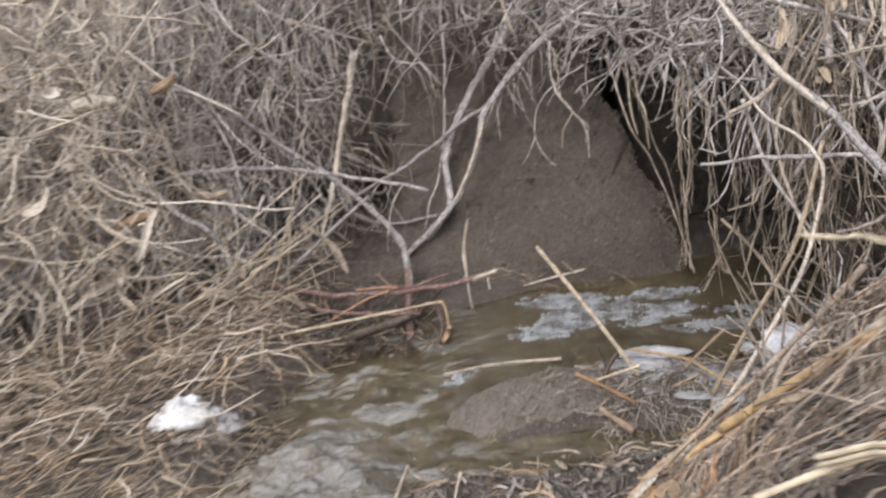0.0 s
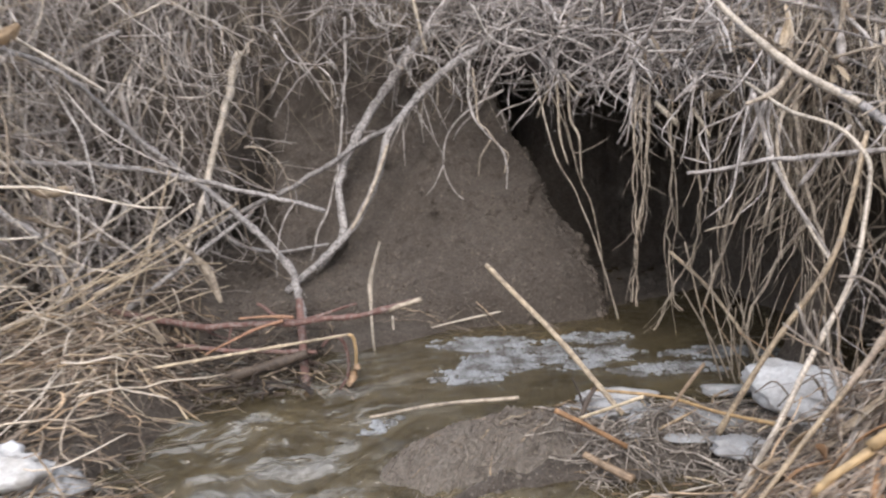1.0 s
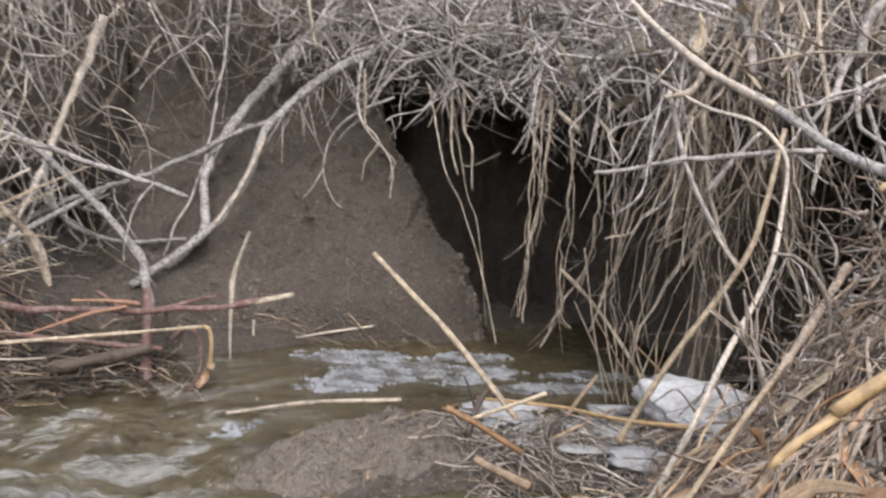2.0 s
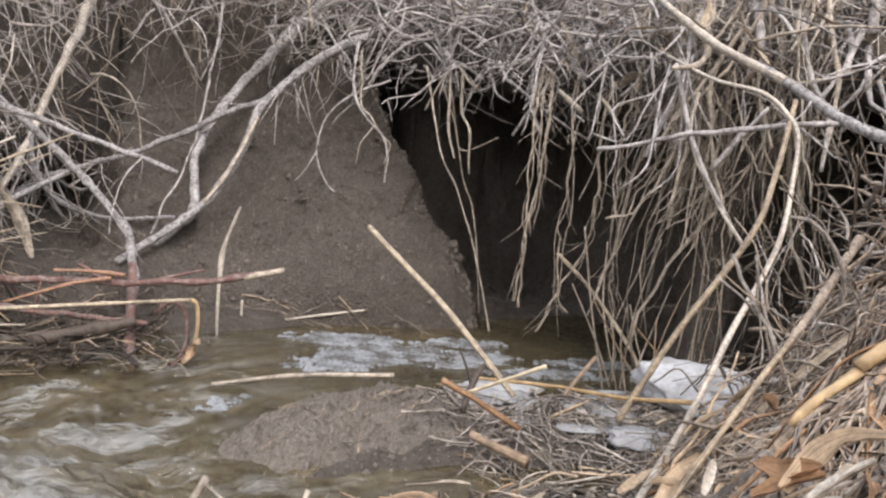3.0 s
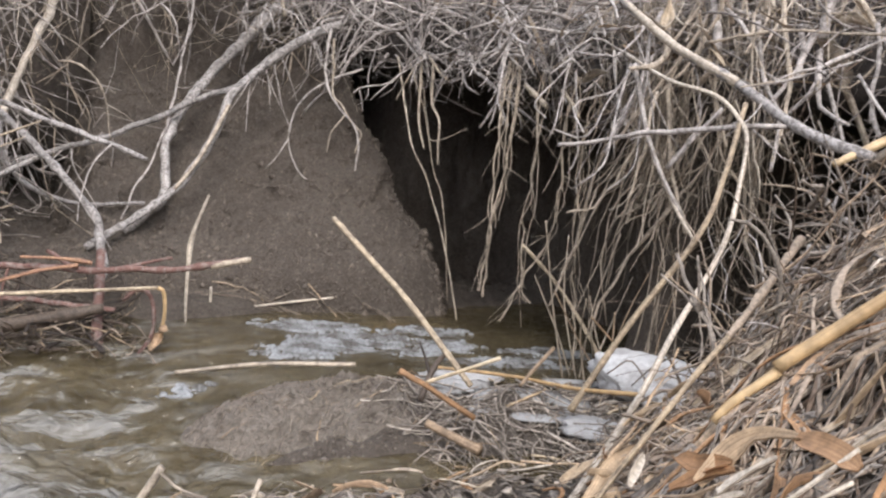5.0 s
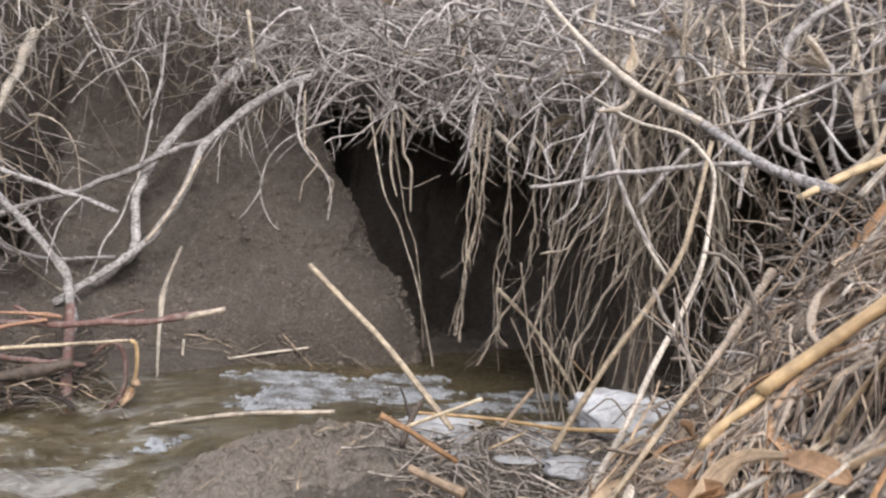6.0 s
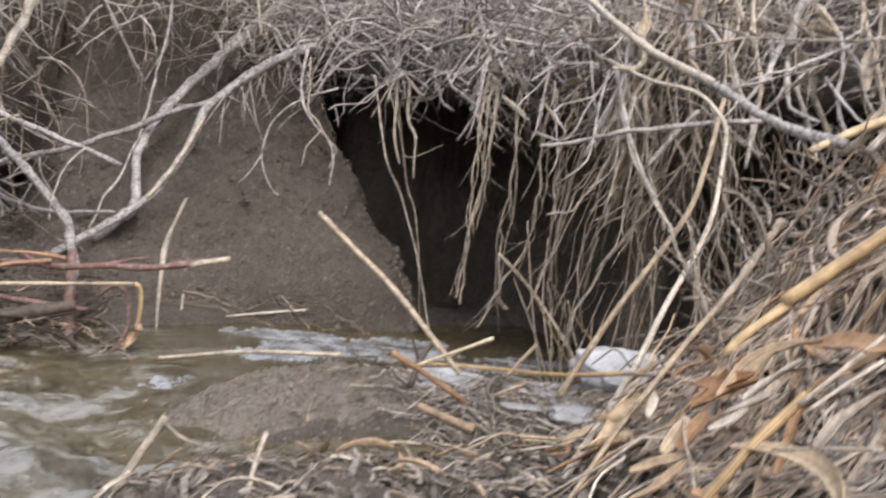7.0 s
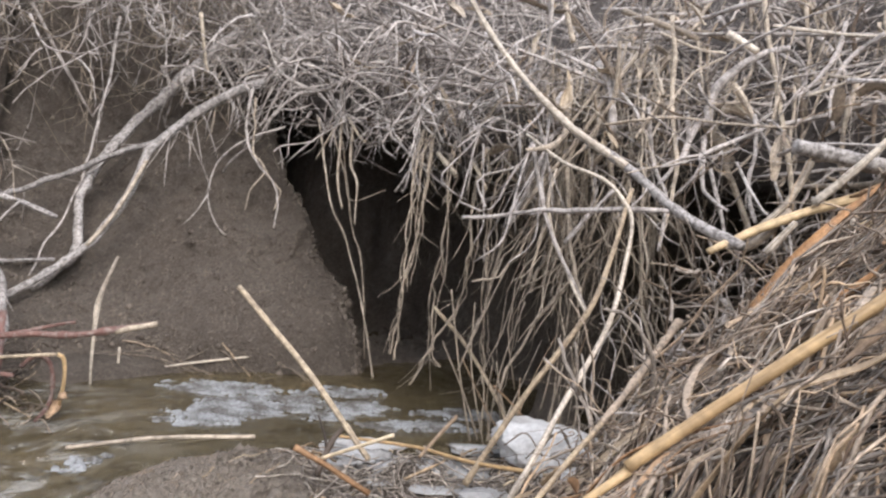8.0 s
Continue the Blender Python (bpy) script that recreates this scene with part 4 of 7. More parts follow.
litter("pile_litter", "grey-brown tangle of dead grass on the reed pile", PILE, 4000, pile_place, 0.2, 1.2, 0.07, 0.00065, lift=0.045, curl=2.4, kink=0.32, stiff=0.9, rise=0.5)
litter("pile_grass", "curled grey dead grass over the reed pile", PILE_GREY, 3600, pile_place, 0.25, 1.1, 0.07, 0.00065, lift=0.035, curl=2.6, kink=0.30, stiff=0.9, rise=0.6, category="dead grass")
litter("pile_twigs", "thin brown twigs on the reed pile", PILE, 600, pile_place, 0.15, 0.7, 0.09, 0.0010, lift=0.055, curl=0.9, kink=0.2, category="twigs")
litter("pile_leaves", "flattened grey-tan reed leaves on the pile", PILE, 600, pile_near, 0.15, 0.7, 0.06, 0.0022, lift=0.045, squash=0.14, sides=6, curl=1.0, kink=0.15, category="leaves")
path, r = litter_paths(190, pile_near, 0.1, 0.7, 0.075, 0.0042, lift=0.05, curl=1.1, kink=0.10)
for i in range(190):
    blade("dry_leaf", path[i][::2], float(np.clip(r[i] * 1.7, 0.003, 0.0075)), (LEAF, TAN_LEAF, GOLD_LEAF, LEAF, TAN_LEAF, ORANGE_LEAF, LEAF, REED_GREY)[i % 8], "curled dry reed leaf lying on the reed pile", "leaf", group="leaves on the reed pile",
          fold=rng.uniform(0.2, 0.5), twist=rng.normal(0, 1.2), turn=rng.uniform(-1.1, 1.1), seed=900 + i)
path, r = litter_paths(36, pile_place, -0.3, 0.9, 0.10, 0.0015, lift=0.05, curl=0.5, kink=0.06)
singles("dead_reed", path, taper(36, 7, r, 0.8), REED_GREY, "weathered reed lying on the reed pile", "reed", "thin reeds on the pile", sides=6)
path, r = litter_paths(34, box(0.10, 0.22, 0.585, 0.665), 0.3, 0.8, 0.04, 0.003, lift=0.06, curl=1.0, kink=0.12)
for i in range(34):
    blade("leaf_shred", path[i][::2], float(np.clip(r[i] * 2.0, 0.003, 0.009)), ORANGE_LEAF if i % 2 else GOLD_LEAF, "orange-brown shred of reed leaf on the pile", "leaf", group="leaf shreds on the reed pile",
          fold=0.3, twist=rng.normal(0, 1.0), turn=rng.uniform(-0.2, 1.2), seed=1400 + i)


def edge_twigs(count):
    """Knotted grey twigs rising along the far edge of the reed pile."""
    s = rng.uniform(0, 1.5, count)
    p = np.stack([0.27 + 0.18 * s, 0.665 + 0.035 * s - 0.06 * np.maximum(0, s - 1), 0.120 + 0.14 * s], -1) + rng.normal(0, 0.022, (count, 3)) * np.array([1, 1, 0.6])
    way = np.stack([rng.normal(0.8, 0.5, count), rng.normal(-0.1, 0.5, count), rng.normal(0.30, 0.40, count)], -1)
    path = grow(p, way, np.clip(rng.gamma(4, 0.10 / 4, count), 0, 0.16), 9, 1.7, 0.5, wander=0.20)
    path[..., 2] = np.maximum(path[..., 2], np.maximum(land(path[..., 0], path[..., 1]), 0.01))
    return path, np.clip(rng.gamma(3, 0.0011 / 3, count), 0.0005, 0.0026)


path, r = edge_twigs(80)
singles("knotted_twig", path, taper(80, 9, r * 1.2, 0.5), GREY_TWIG, "knotted pale grey twig at the edge of the reed pile", "twig", "curly twigs of the reed pile", side_name="side_twig", side_share=0.6)
path, r = edge_twigs(120)
singles("knotted_twig", path, taper(120, 9, r, 0.5), PILE_GREY, "knotted curly grey twig at the edge of the reed pile", "twig", "curly twigs of the reed pile", side_name="side_twig", side_share=0.8)
path, r = edge_twigs(220)
tangle("curly_fibres", [(path, taper(220, 9, r * 0.6, 0.5))], PILE, "fine curly fibres at the edge of the reed pile", "roots")
litter("muddy_litter", "short muddy plant bits on the near shore", GREY_LITTER, 750, box(-0.17, 0.34, 0.42, 0.80), 0.1, 1.5, 0.020, 0.0006, lift=0.010, curl=0.9, kink=0.2)
litter("brown_litter", "longer brown plant bits on the near shore", LITTER, 90, box(-0.16, 0.30, 0.42, 0.79), 0.2, 1.3, 0.05, 0.0009, lift=0.020, curl=0.9, kink=0.16)
litter("muddy_leaves", "flat muddy leaf scraps on the near shore", GREY_LITTER, 1000, box(-0.17, 0.34, 0.42, 0.79), 0.1, 1.5, 0.022, 0.0028, lift=0.008, squash=0.2, sides=6, curl=0.9, category="leaves")
path, r = litter_paths(110, box(-0.16, 0.20, 0.52, 0.79), 0.1, 1.5, 0.036, 0.0026, lift=0.018, curl=0.9, kink=0.10)
for i in range(110):
    blade("leaf_scrap", path[i][::2], float(np.clip(r[i] * 1.6, 0.003, 0.008)), (LEAF, REED_GREY)[i % 2], "brown leaf scrap stuck in the near shore mud", "leaf", group="leaf scraps on the near shore",
          fold=rng.uniform(0.1, 0.4), twist=rng.normal(0, 0.8), turn=rng.uniform(-0.2, 0.8), seed=1200 + i)
litter("bar_litter", "plant bits washed onto the bar beside the snow", PILE_GREY, 1300, box(0.12, 0.36, 0.76, 0.99), 0.0, 1.3, 0.026, 0.0007, lift=0.005, curl=0.8, kink=0.2)
litter("bar_twigs", "fine grey twigs washed onto the bar", PILE_GREY, 260, box(0.12, 0.37, 0.76, 0.98), 0.1, 0.9, 0.060, 0.0008, lift=0.008, curl=0.9, kink=0.14, stiff=0.6, rise=0.2, category="twigs")
litter("bar_straw", "pale straw bits washed onto the bar", STRAW, 60, box(0.14, 0.40, 0.76, 0.99), 0.0, 0.8, 0.05, 0.0011, lift=0.018, category="straw")
litter("mound_litter", "short fibres stuck in the mud mound", LITTER, 260, box(-0.07, 0.18, 0.86, 0.985), 0.75, 0.7, 0.016, 0.0004, lift=0.0012, kink=0.15)
litter("mound_straw", "thin tan straw bits stuck in the mud mound", STRAW, 16, box(-0.05, 0.17, 0.865, 0.985), 0.75, 0.6, 0.022, 0.0005, lift=0.002, category="straw")
path, r = litter_paths(150, box(-0.36, -0.10, 1.16, 1.40), 0.2, 1.2, 0.07, 0.0014, lift=0.03, curl=0.8, kink=0.2)
singles("dark_twig", path, taper(150, 7, r * 1.15, 0.6), DRIFT, "dark wet twig drifted below the red branch", "twig", "twigs drifted below the red branch")
litter("drift_litter", "brown plant litter drifted below the red branch", LITTER, 240, box(-0.38, -0.08, 1.15, 1.38), 0.2, 1.3, 0.05, 0.0010, lift=0.035, curl=1.2, kink=0.22, stiff=0.9, rise=0.5)
litter("foot_litter", "thin plant bits at the foot of the mud slope", LITTER, 90, lambda n: (lambda x: (x, bank_foot(x) + rng.normal(-0.005, 0.012, n)))(rng.uniform(0.0, 0.36, n)), -0.3, 0.3, 0.05, 0.0009, lift=0.004)


# ---------------- crumbs of mud on the slope
def crumbs(count, place, size, name, label, mat):
    x, y = place(count)
    z = surface(x, y)
    unit = np.array([(1, 0, 0), (0, 1, 0), (-1, 0, 0), (0, -1, 0), (0, 0, 1), (0, 0, -1)], float)
    tri = np.array([(0, 1, 4), (1, 2, 4), (2, 3, 4), (3, 0, 4), (1, 0, 5), (2, 1, 5), (3, 2, 5), (0, 3, 5)])
    s = rng.gamma(3, size / 3, count)
    v = unit[None] * s[:, None, None] * rng.uniform(0.6, 1.3, (count, 6, 1)) + np.stack([x, y, z], -1)[:, None]
    steep_ = smooth(1.35, 1.5, y)
    v[..., 0] += (steep_ * 0.010 * fbm(x * 26, z * 30, y * 26, 3))[:, None]
    v[..., 1] += (steep_ * 0.016 * fbm(x * 22 + 9, z * 26, y * 9, 4))[:, None]
    f = (tri[None] + (np.arange(count) * 6)[:, None, None]).reshape(-1, 3)
    v[..., 2] -= s[:, None] * 0.35
    tagged(mesh_object(name, v.reshape(-1, 3), f, mat, flat=True), label, "mud crumbs", kind="stuff")


crumbs(15000, lambda n: (lambda x: (x, bank_foot(x) + 0.36 * rng.uniform(0, 1, n) ** 1.3))(rng.uniform(-0.25, 0.415, n)), 0.0018, "mud_crumbs", "small crumbs of mud on the slope", CRUMB)
crumbs(1500, lambda n: (lambda y: (slope_edge(y) - 0.004 + 0.014 * vnoise(y * 30, 1.7) + rng.normal(0, 0.006, n), y))(rng.uniform(1.28, 1.75, n)), 0.0036, "edge_crumbs", "larger crumbs of mud along the broken edge of the slope", CRUMB)
crumbs(220, lambda n: (lambda x: (x, bank_foot(x) + 0.34 * rng.uniform(0, 1, n) ** 1.2))(rng.uniform(-0.14, 0.40, n)), 0.0028, "mud_clods", "larger clods of mud on the slope", CRUMB)
crumbs(2600, box(-0.17, 0.20, 0.48, 0.80), 0.0030, "shore_crumbs", "wet clods of mud on the near shore", WET_MUD)
crumbs(3000, lambda n: (rng.normal(0.055, 0.060, n), rng.normal(0.920, 0.028, n)), 0.0018, "mound_crumbs", "wet crumbs of mud on the mound", WET_MUD)


# ---------------- root-grown soil column behind the curtain
def column():
    th = np.linspace(0, 2 * np.pi, 28, endpoint=False)
    zz = np.linspace(-0.04, 0.46, 30)
    T, Z = np.meshgrid(th, zz)
    rad = 0.024 + 0.05 * smooth(0.2, 0.45, Z) + 0.022 * smooth(0.08, -0.02, Z)
    rad = rad * (1 + 0.25 * fbm(np.cos(T) * 2, np.sin(T) * 2, Z * 14, 4))
    v = np.stack([0.500 + 0.06 * Z + rad * np.cos(T), 0.995 + rad * np.sin(T) * 1.3, Z], -1).reshape(-1, 3)
    i = np.arange(30 * 28).reshape(30, 28)
    j = np.roll(i, -1, axis=1)
    q = np.stack([i[:-1], j[:-1], j[1:], i[1:]], -1).reshape(-1, 4)
    tagged(mesh_object("soil_column", v, q, MUD), "brown soil column grown through with roots in the hollow", "soil column", kind="structure")


column()


# ---------------- snow, slush and foam
def lump(name, centre, size, mat, label, category, seed, rough=0.3, turn=0.0, parent=None):
    th = np.linspace(0, 2 * np.pi, 56, endpoint=False)
    ph = np.linspace(0.02, np.pi - 0.02, 28)
    T, P = np.meshgrid(th, ph)
    d = np.stack([np.sin(P) * np.cos(T), np.sin(P) * np.sin(T), np.cos(P)], -1)
    k = 1 + rough * fbm(d[..., 0] * 1.6 + seed, d[..., 1] * 1.6, d[..., 2] * 1.6, 3) + rough * 0.16 * fbm(d[..., 0] * 7 + seed, d[..., 1] * 7, d[..., 2] * 7, 3)
    v = d * k[..., None] * np.asarray(size)
    c, s = math.cos(turn), math.sin(turn)
    v = np.stack([v[..., 0] * c - v[..., 1] * s, v[..., 0] * s + v[..., 1] * c, v[..., 2]], -1) + np.asarray(centre)
    n = T.size
    i = np.arange(n).reshape(T.shape)
    j = np.roll(i, -1, axis=1)
    q = np.stack([i[:-1], i[1:], j[1:], j[:-1]], -1).reshape(-1, 4).tolist()
    q += [i[0].tolist(), i[-1][::-1].tolist()]
    return tagged(mesh_object(name, v.reshape(-1, 3), q, mat, parent), label, category)


lump("snow_patch", (0.396, 0.842, 0.058), (0.058, 0.104, 0.028), DIRTY_SNOW, "lump of dirty old snow on the litter by the reed pile", "snow", 2.2, 0.24, 0.12)
lump("snow_patch", (0.292, 0.819, 0.029), (0.036, 0.020, 0.010), SLUSH, "small sunken scrap of old snow in the litter", "snow", 5.1, 0.4, -0.3)
lump("snow_patch", (0.228, 0.996, 0.020), (0.042, 0.018, 0.010), SLUSH, "small white snow scrap at the water's edge", "snow", 7.7, 0.4, -0.3)
lump("snow_patch", (0.40, 0.985, 0.012), (0.05, 0.016, 0.006), ICE, "thin grey slush along the water under the roots", "snow", 3.1, 0.4, -0.3)
lump("slush_patch", (0.256, 0.890, 0.0285), (0.060, 0.034, 0.011), ICE, "flat grey slush among the washed litter", "snow", 6.3, 0.5, -0.2)
lump("slush_patch", (0.195, 0.955, 0.024), (0.045, 0.022, 0.010), ICE, "flat grey slush beside the mound", "snow", 8.1, 0.5, -0.2)
left_snow = lump("snow_patch", (-0.452, 0.962, 0.030), (0.040, 0.036, 0.031), SNOW, "bright white snow lump at the stream's edge", "snow", 9.4, 0.6, 0.3)
lump("slush_rim", (-0.404, 0.955, 0.018), (0.028, 0.030, 0.018), ICE, "grey melting slush rim", "", 4.4, 0.4, 0.0, left_snow)


def foam(name, centre, size, turn, count, seed, label):
    """A raft of bubbles on the water: a ragged skin with domes of many sizes."""
    g = np.random.default_rng(seed)
    c, s = math.cos(turn), math.sin(turn)
    count = int(count * 1.5)
    a = g.uniform(0, 2 * np.pi, count * 3)
    rr = np.sqrt(g.uniform(0, 1, count * 3))
    px, py = rr * np.cos(a), rr * np.sin(a)
    keep = (rr + 0.8 * fbm(px * 3.2 + seed, py * 2.2, 0.0, 4) + 0.35 * fbm(px * 14 + seed, py * 9, 2.0, 3)) < 0.92 - 0.45 * g.uniform(0, 1, count * 3) ** 2
    px, py = px[keep][:count] * size[0], py[keep][:count] * size[1]
    x, y = centre[0] + px * c - py * s, centre[1] + px * s + py * c
    r = np.clip(g.gamma(1.7, 0.0010, len(x)), 0.0006, 0.0048)
    th = np.arange(8) / 8 * 2 * np.pi
    rings = [(1.0, -0.15), (0.86, 0.32), (0.5, 0.58), (0.12, 0.66)]
    dome = np.array([[(q * math.cos(t), q * math.sin(t), h) for t in th] for q, h in rings]).reshape(-1, 3)
    v = dome[None] * r[:, None, None] + np.stack([x, y, water_height(x, y)], -1)[:, None]
    q = []
    for i in range(3):
        for j in range(8):
            k = (j + 1) % 8
            q.append((i * 8 + j, i * 8 + k, i * 8 + 8 + k, i * 8 + 8 + j))
    q = np.array(q)
    f = (q[None] + (np.arange(len(x)) * 32)[:, None, None]).reshape(-1, 4)
    tagged(mesh_object(name, v.reshape(-1, 3), f, FOAM), label, "foam", kind="stuff")


foam("foam_raft", (0.150, 1.270), (0.105, 0.034), -0.40, 1500, 1, "grey bubble raft on the still water at the slope's foot")
foam("foam_raft", (0.200, 1.180), (0.160, 0.050), -0.15, 3000, 2, "long grey bubble raft on the still water")
foam("foam_raft", (0.310, 1.240), (0.060, 0.026), -0.20, 700, 3, "small bubble raft at the mouth of the hollow")
foam("foam_raft", (0.080, 1.150), (0.060, 0.020), -0.25, 500, 4, "thin bubble streak on the stream")
foam("foam_raft", (0.350, 1.085), (0.085, 0.026), -0.25, 900, 5, "thin bubble streak under the roots")
# bubbles added in place of the grey reflections on the hollow's water
foam("foam_raft", (0.470, 1.110), (0.110, 0.030), -0.25, 1000, 7, "thin bubble streak standing in for grey reflections on the dark water in the hollow")
foam("foam_raft", (-0.060, 1.050), (0.040, 0.016), 0.5, 110, 6, "small patch of bubbles in the riffle")

# ---------------- branches and stalks that stand out
def twigs_on(parent, points, count, length, r, mat, seed, droop=0.6, name="side_twig", span=(0.0, 1.0)):
    """Thin side twigs growing off a branch."""
    g = np.random.default_rng(seed)
    path, total = spline(points, 0.01)
    for i in range(count):
        k = int(g.uniform(*span) * (len(path) - 2))
        p, t = path[k], path[k + 1] - path[k]
        t = t / np.linalg.norm(t)
        w = t * g.uniform(-0.2, 0.7) + g.normal(0, 0.5, 3) + np.array([0, -0.15, -droop])
        w /= np.linalg.norm(w)
        ln = length * g.uniform(0.5, 1.5)
        bend = g.normal(0, 0.35, 3)
        q = [p + w * ln * s + bend * ln * s * s + np.array([0, 0, -droop * 0.3 * ln * s * s]) for s in (0, 0.35, 0.7, 1.0)]
        stem(name, q, r * g.uniform(0.7, 1.2), r * 0.4, mat, parent=parent, sides=5, seed=seed + i, wiggle=0.002, step=0.012)


A = [(0.212, 1.735, 0.565), (0.140, 1.709, 0.492), (0.072, 1.676, 0.405), (-0.001, 1.636, 0.314), (-0.043, 1.587, 0.225), (-0.045, 1.554, 0.182), (-0.054, 1.521, 0.135), (-0.104, 1.493, 0.091)]
branch_a = stem("fallen_branch", A, 0.0105, 0.0065, BARK, "grey lichened branch leaning down the mud bank", "branch", knots=0.25, rough=0.14, seed=1, wiggle=0.003)
twigs_on(branch_a, A, 7, 0.07, 0.0016, GREY_TWIG, 31, span=(0.0, 0.6))
B = [(0.260, 1.600, 0.485), (0.205, 1.597, 0.454), (0.124, 1.585, 0.395), (0.061, 1.568, 0.332), (0.040, 1.556, 0.299), (0.011, 1.522, 0.226), (-0.037, 1.495, 0.160), (-0.091, 1.476, 0.115), (-0.155, 1.455, 0.07)]
branch_b = stem("fallen_branch", B, 0.0085, 0.005, BARK, "smooth grey branch with a peeled pale strip", "branch", knots=0.2, rough=0.08, seed=2, wiggle=0.002)
stem("peeled_strip", [(0.044, 1.549, 0.300), (0.018, 1.520, 0.248), (-0.006, 1.503, 0.205), (-0.036, 1.489, 0.163)], 0.0035, 0.003, BARK_TAN, parent=branch_b, sides=7, seed=3, label="pale peeled bark strip")
twigs_on(branch_b, B, 14, 0.06, 0.0013, GREY_TWIG, 41, droop=1.2, span=(0.0, 0.4))
C = [(0.061, 1.570, 0.335), (-0.021, 1.590, 0.292), (-0.118, 1.600, 0.232), (-0.214, 1.610, 0.192), (-0.300, 1.615, 0.145)]
branch_c = stem("fallen_branch", C, 0.0048, 0.0042, BARK, "thin grey branch crossing the mud bank", "branch", knots=0.15, seed=4, wiggle=0.003)
twigs_on(branch_c, C, 5, 0.06, 0.0014, GREY_TWIG, 51)
D = [(-0.589, 1.409, 0.498), (-0.461, 1.415, 0.447), (-0.378, 1.487, 0.348), (-0.303, 1.500, 0.273), (-0.252, 1.481, 0.234), (-0.155, 1.404, 0.134), (-0.137, 1.331, 0.086), (-0.139, 1.270, 0.046)]
branch_d = stem("fallen_branch", D, 0.0035, 0.0060, BARK, "grey branch bending down into the stream, reddish at the foot", "branch", knots=0.25, rough=0.1, seed=5, wiggle=0.003)
stem("branch_foot", [(-0.1373, 1.3326, 0.0882), (-0.1387, 1.2819, 0.0541), (-0.1402, 1.2350, 0.0190), (-0.1387, 1.1912, -0.0193)], 0.0063, 0.0064, RED_BARK, parent=branch_d, seed=6, label="reddish wet bark")
twigs_on(branch_d, D, 10, 0.08, 0.0015, GREY_TWIG, 61, span=(0.1, 0.8))
E_ = [(-0.845, 1.309, 0.188), (-0.674, 1.358, 0.278), (-0.542, 1.420, 0.311), (-0.389, 1.452, 0.293), (-0.284, 1.462, 0.268), (-0.153, 1.452, 0.230), (-0.082, 1.439, 0.206)]
branch_e = stem("fallen_branch", E_, 0.0056, 0.0034, BARK, "long bowed grey branch lying across the grass curtain", "branch", knots=0.15, seed=7, wiggle=0.003)
twigs_on(branch_e, E_, 6, 0.08, 0.0014, GREY_TWIG, 71)
stem("fallen_branch", [(-0.604, 1.36, 0.315), (-0.54, 1.36, 0.25), (-0.49, 1.375, 0.19), (-0.475, 1.38, 0.12), (-0.48, 1.37, 0.06)], 0.005, 0.0058, BARK, "short grey branch standing against the grass curtain", "branch", knots=0.2, seed=8, wiggle=0.003)
stem("fallen_branch", [(-0.279, 1.568, 0.237), (-0.259, 1.550, 0.167), (-0.198, 1.538, 0.128), (-0.075, 1.512, 0.134)], 0.004, 0.0028, BARK, "thin grey branch resting on the mud bank", "branch", knots=0.2, seed=9, wiggle=0.003)
F_ = [(-0.205, 1.665, 0.475), (-0.222, 1.645, 0.41), (-0.239, 1.62, 0.366), (-0.276, 1.575, 0.246), (-0.325, 1.51, 0.11)]
stalk_f = stem("dead_stalk", F_, 0.0068, 0.0042, PALE_REED, "pale broken plant stalk leaning on the bank", "stalk", knots=0.2, rough=0.16, seed=10, wiggle=0.002)
twigs_on(stalk_f, F_, 4, 0.04, 0.001, ROOT, 81, span=(0, 0.4))

G = [(0.024, 1.190, 0.112), (-0.057, 1.204, 0.094), (-0.182, 1.245, 0.081), (-0.288, 1.30, 0.073), (-0.415, 1.376, 0.085)]
red = stem("red_branch", G, 0.0036, 0.0046, RED_BARK, "broken red-barked branch lying over the water", "branch", knots=0.2, rough=0.12, seed=12, wiggle=0.002)
stem("split_end", [(0.026, 1.188, 0.113), (0.004, 1.192, 0.107), (-0.02, 1.197, 0.101)], 0.0034, 0.0045, BARK_TAN, parent=red, seed=13, label="pale torn wood")
stem("split_wood", [(-0.165, 1.232, 0.088), (-0.205, 1.222, 0.082), (-0.267, 1.183, 0.068)], 0.0026, 0.0014, RAW_WOOD, parent=red, seed=14, rough=0.2, label="orange split wood")
stem("split_wood", [(-0.150, 1.230, 0.092), (-0.18, 1.238, 0.094), (-0.225, 1.25, 0.092)], 0.0028, 0.0014, RAW_WOOD, parent=red, seed=15, rough=0.25, label="orange split wood")
twigs_on(red, G, 2, 0.05, 0.0016, RED_BARK, 95, droop=0.4, span=(0.5, 0.9))
stem("red_twig", [(-0.115, 1.20, 0.055), (-0.10, 1.195, 0.07), (-0.085, 1.19, 0.06), (-0.082, 1.185, 0.02), (-0.10, 1.18, -0.01)], 0.0026, 0.0022, RED_BARK, "curled red-brown twig dipping into the stream", "twig", seed=17)
stem("dark_stick", [(-0.245, 1.235, 0.012), (-0.190, 1.225, 0.026), (-0.135, 1.222, 0.040)], 0.0085, 0.0060, DRIFT, "dark wet broken stick lying in the drift", "stick", seed=181, knots=0.2, rough=0.15)
stem("red_twig", [(-0.38, 1.34, 0.05), (-0.24, 1.28, 0.035), (-0.12, 1.25, 0.03)], 0.004, 0.003, RED_BARK, "wet dark red twig on the drift line", "twig", seed=18, wiggle=0.003)
stem("red_twig", [(-0.20, 1.36, 0.08), (-0.15, 1.27, 0.075), (-0.06, 1.24, 0.10)], 0.003, 0.002, RED_BARK, "thin red-brown twig beside the red branch", "twig", seed=19, wiggle=0.002)

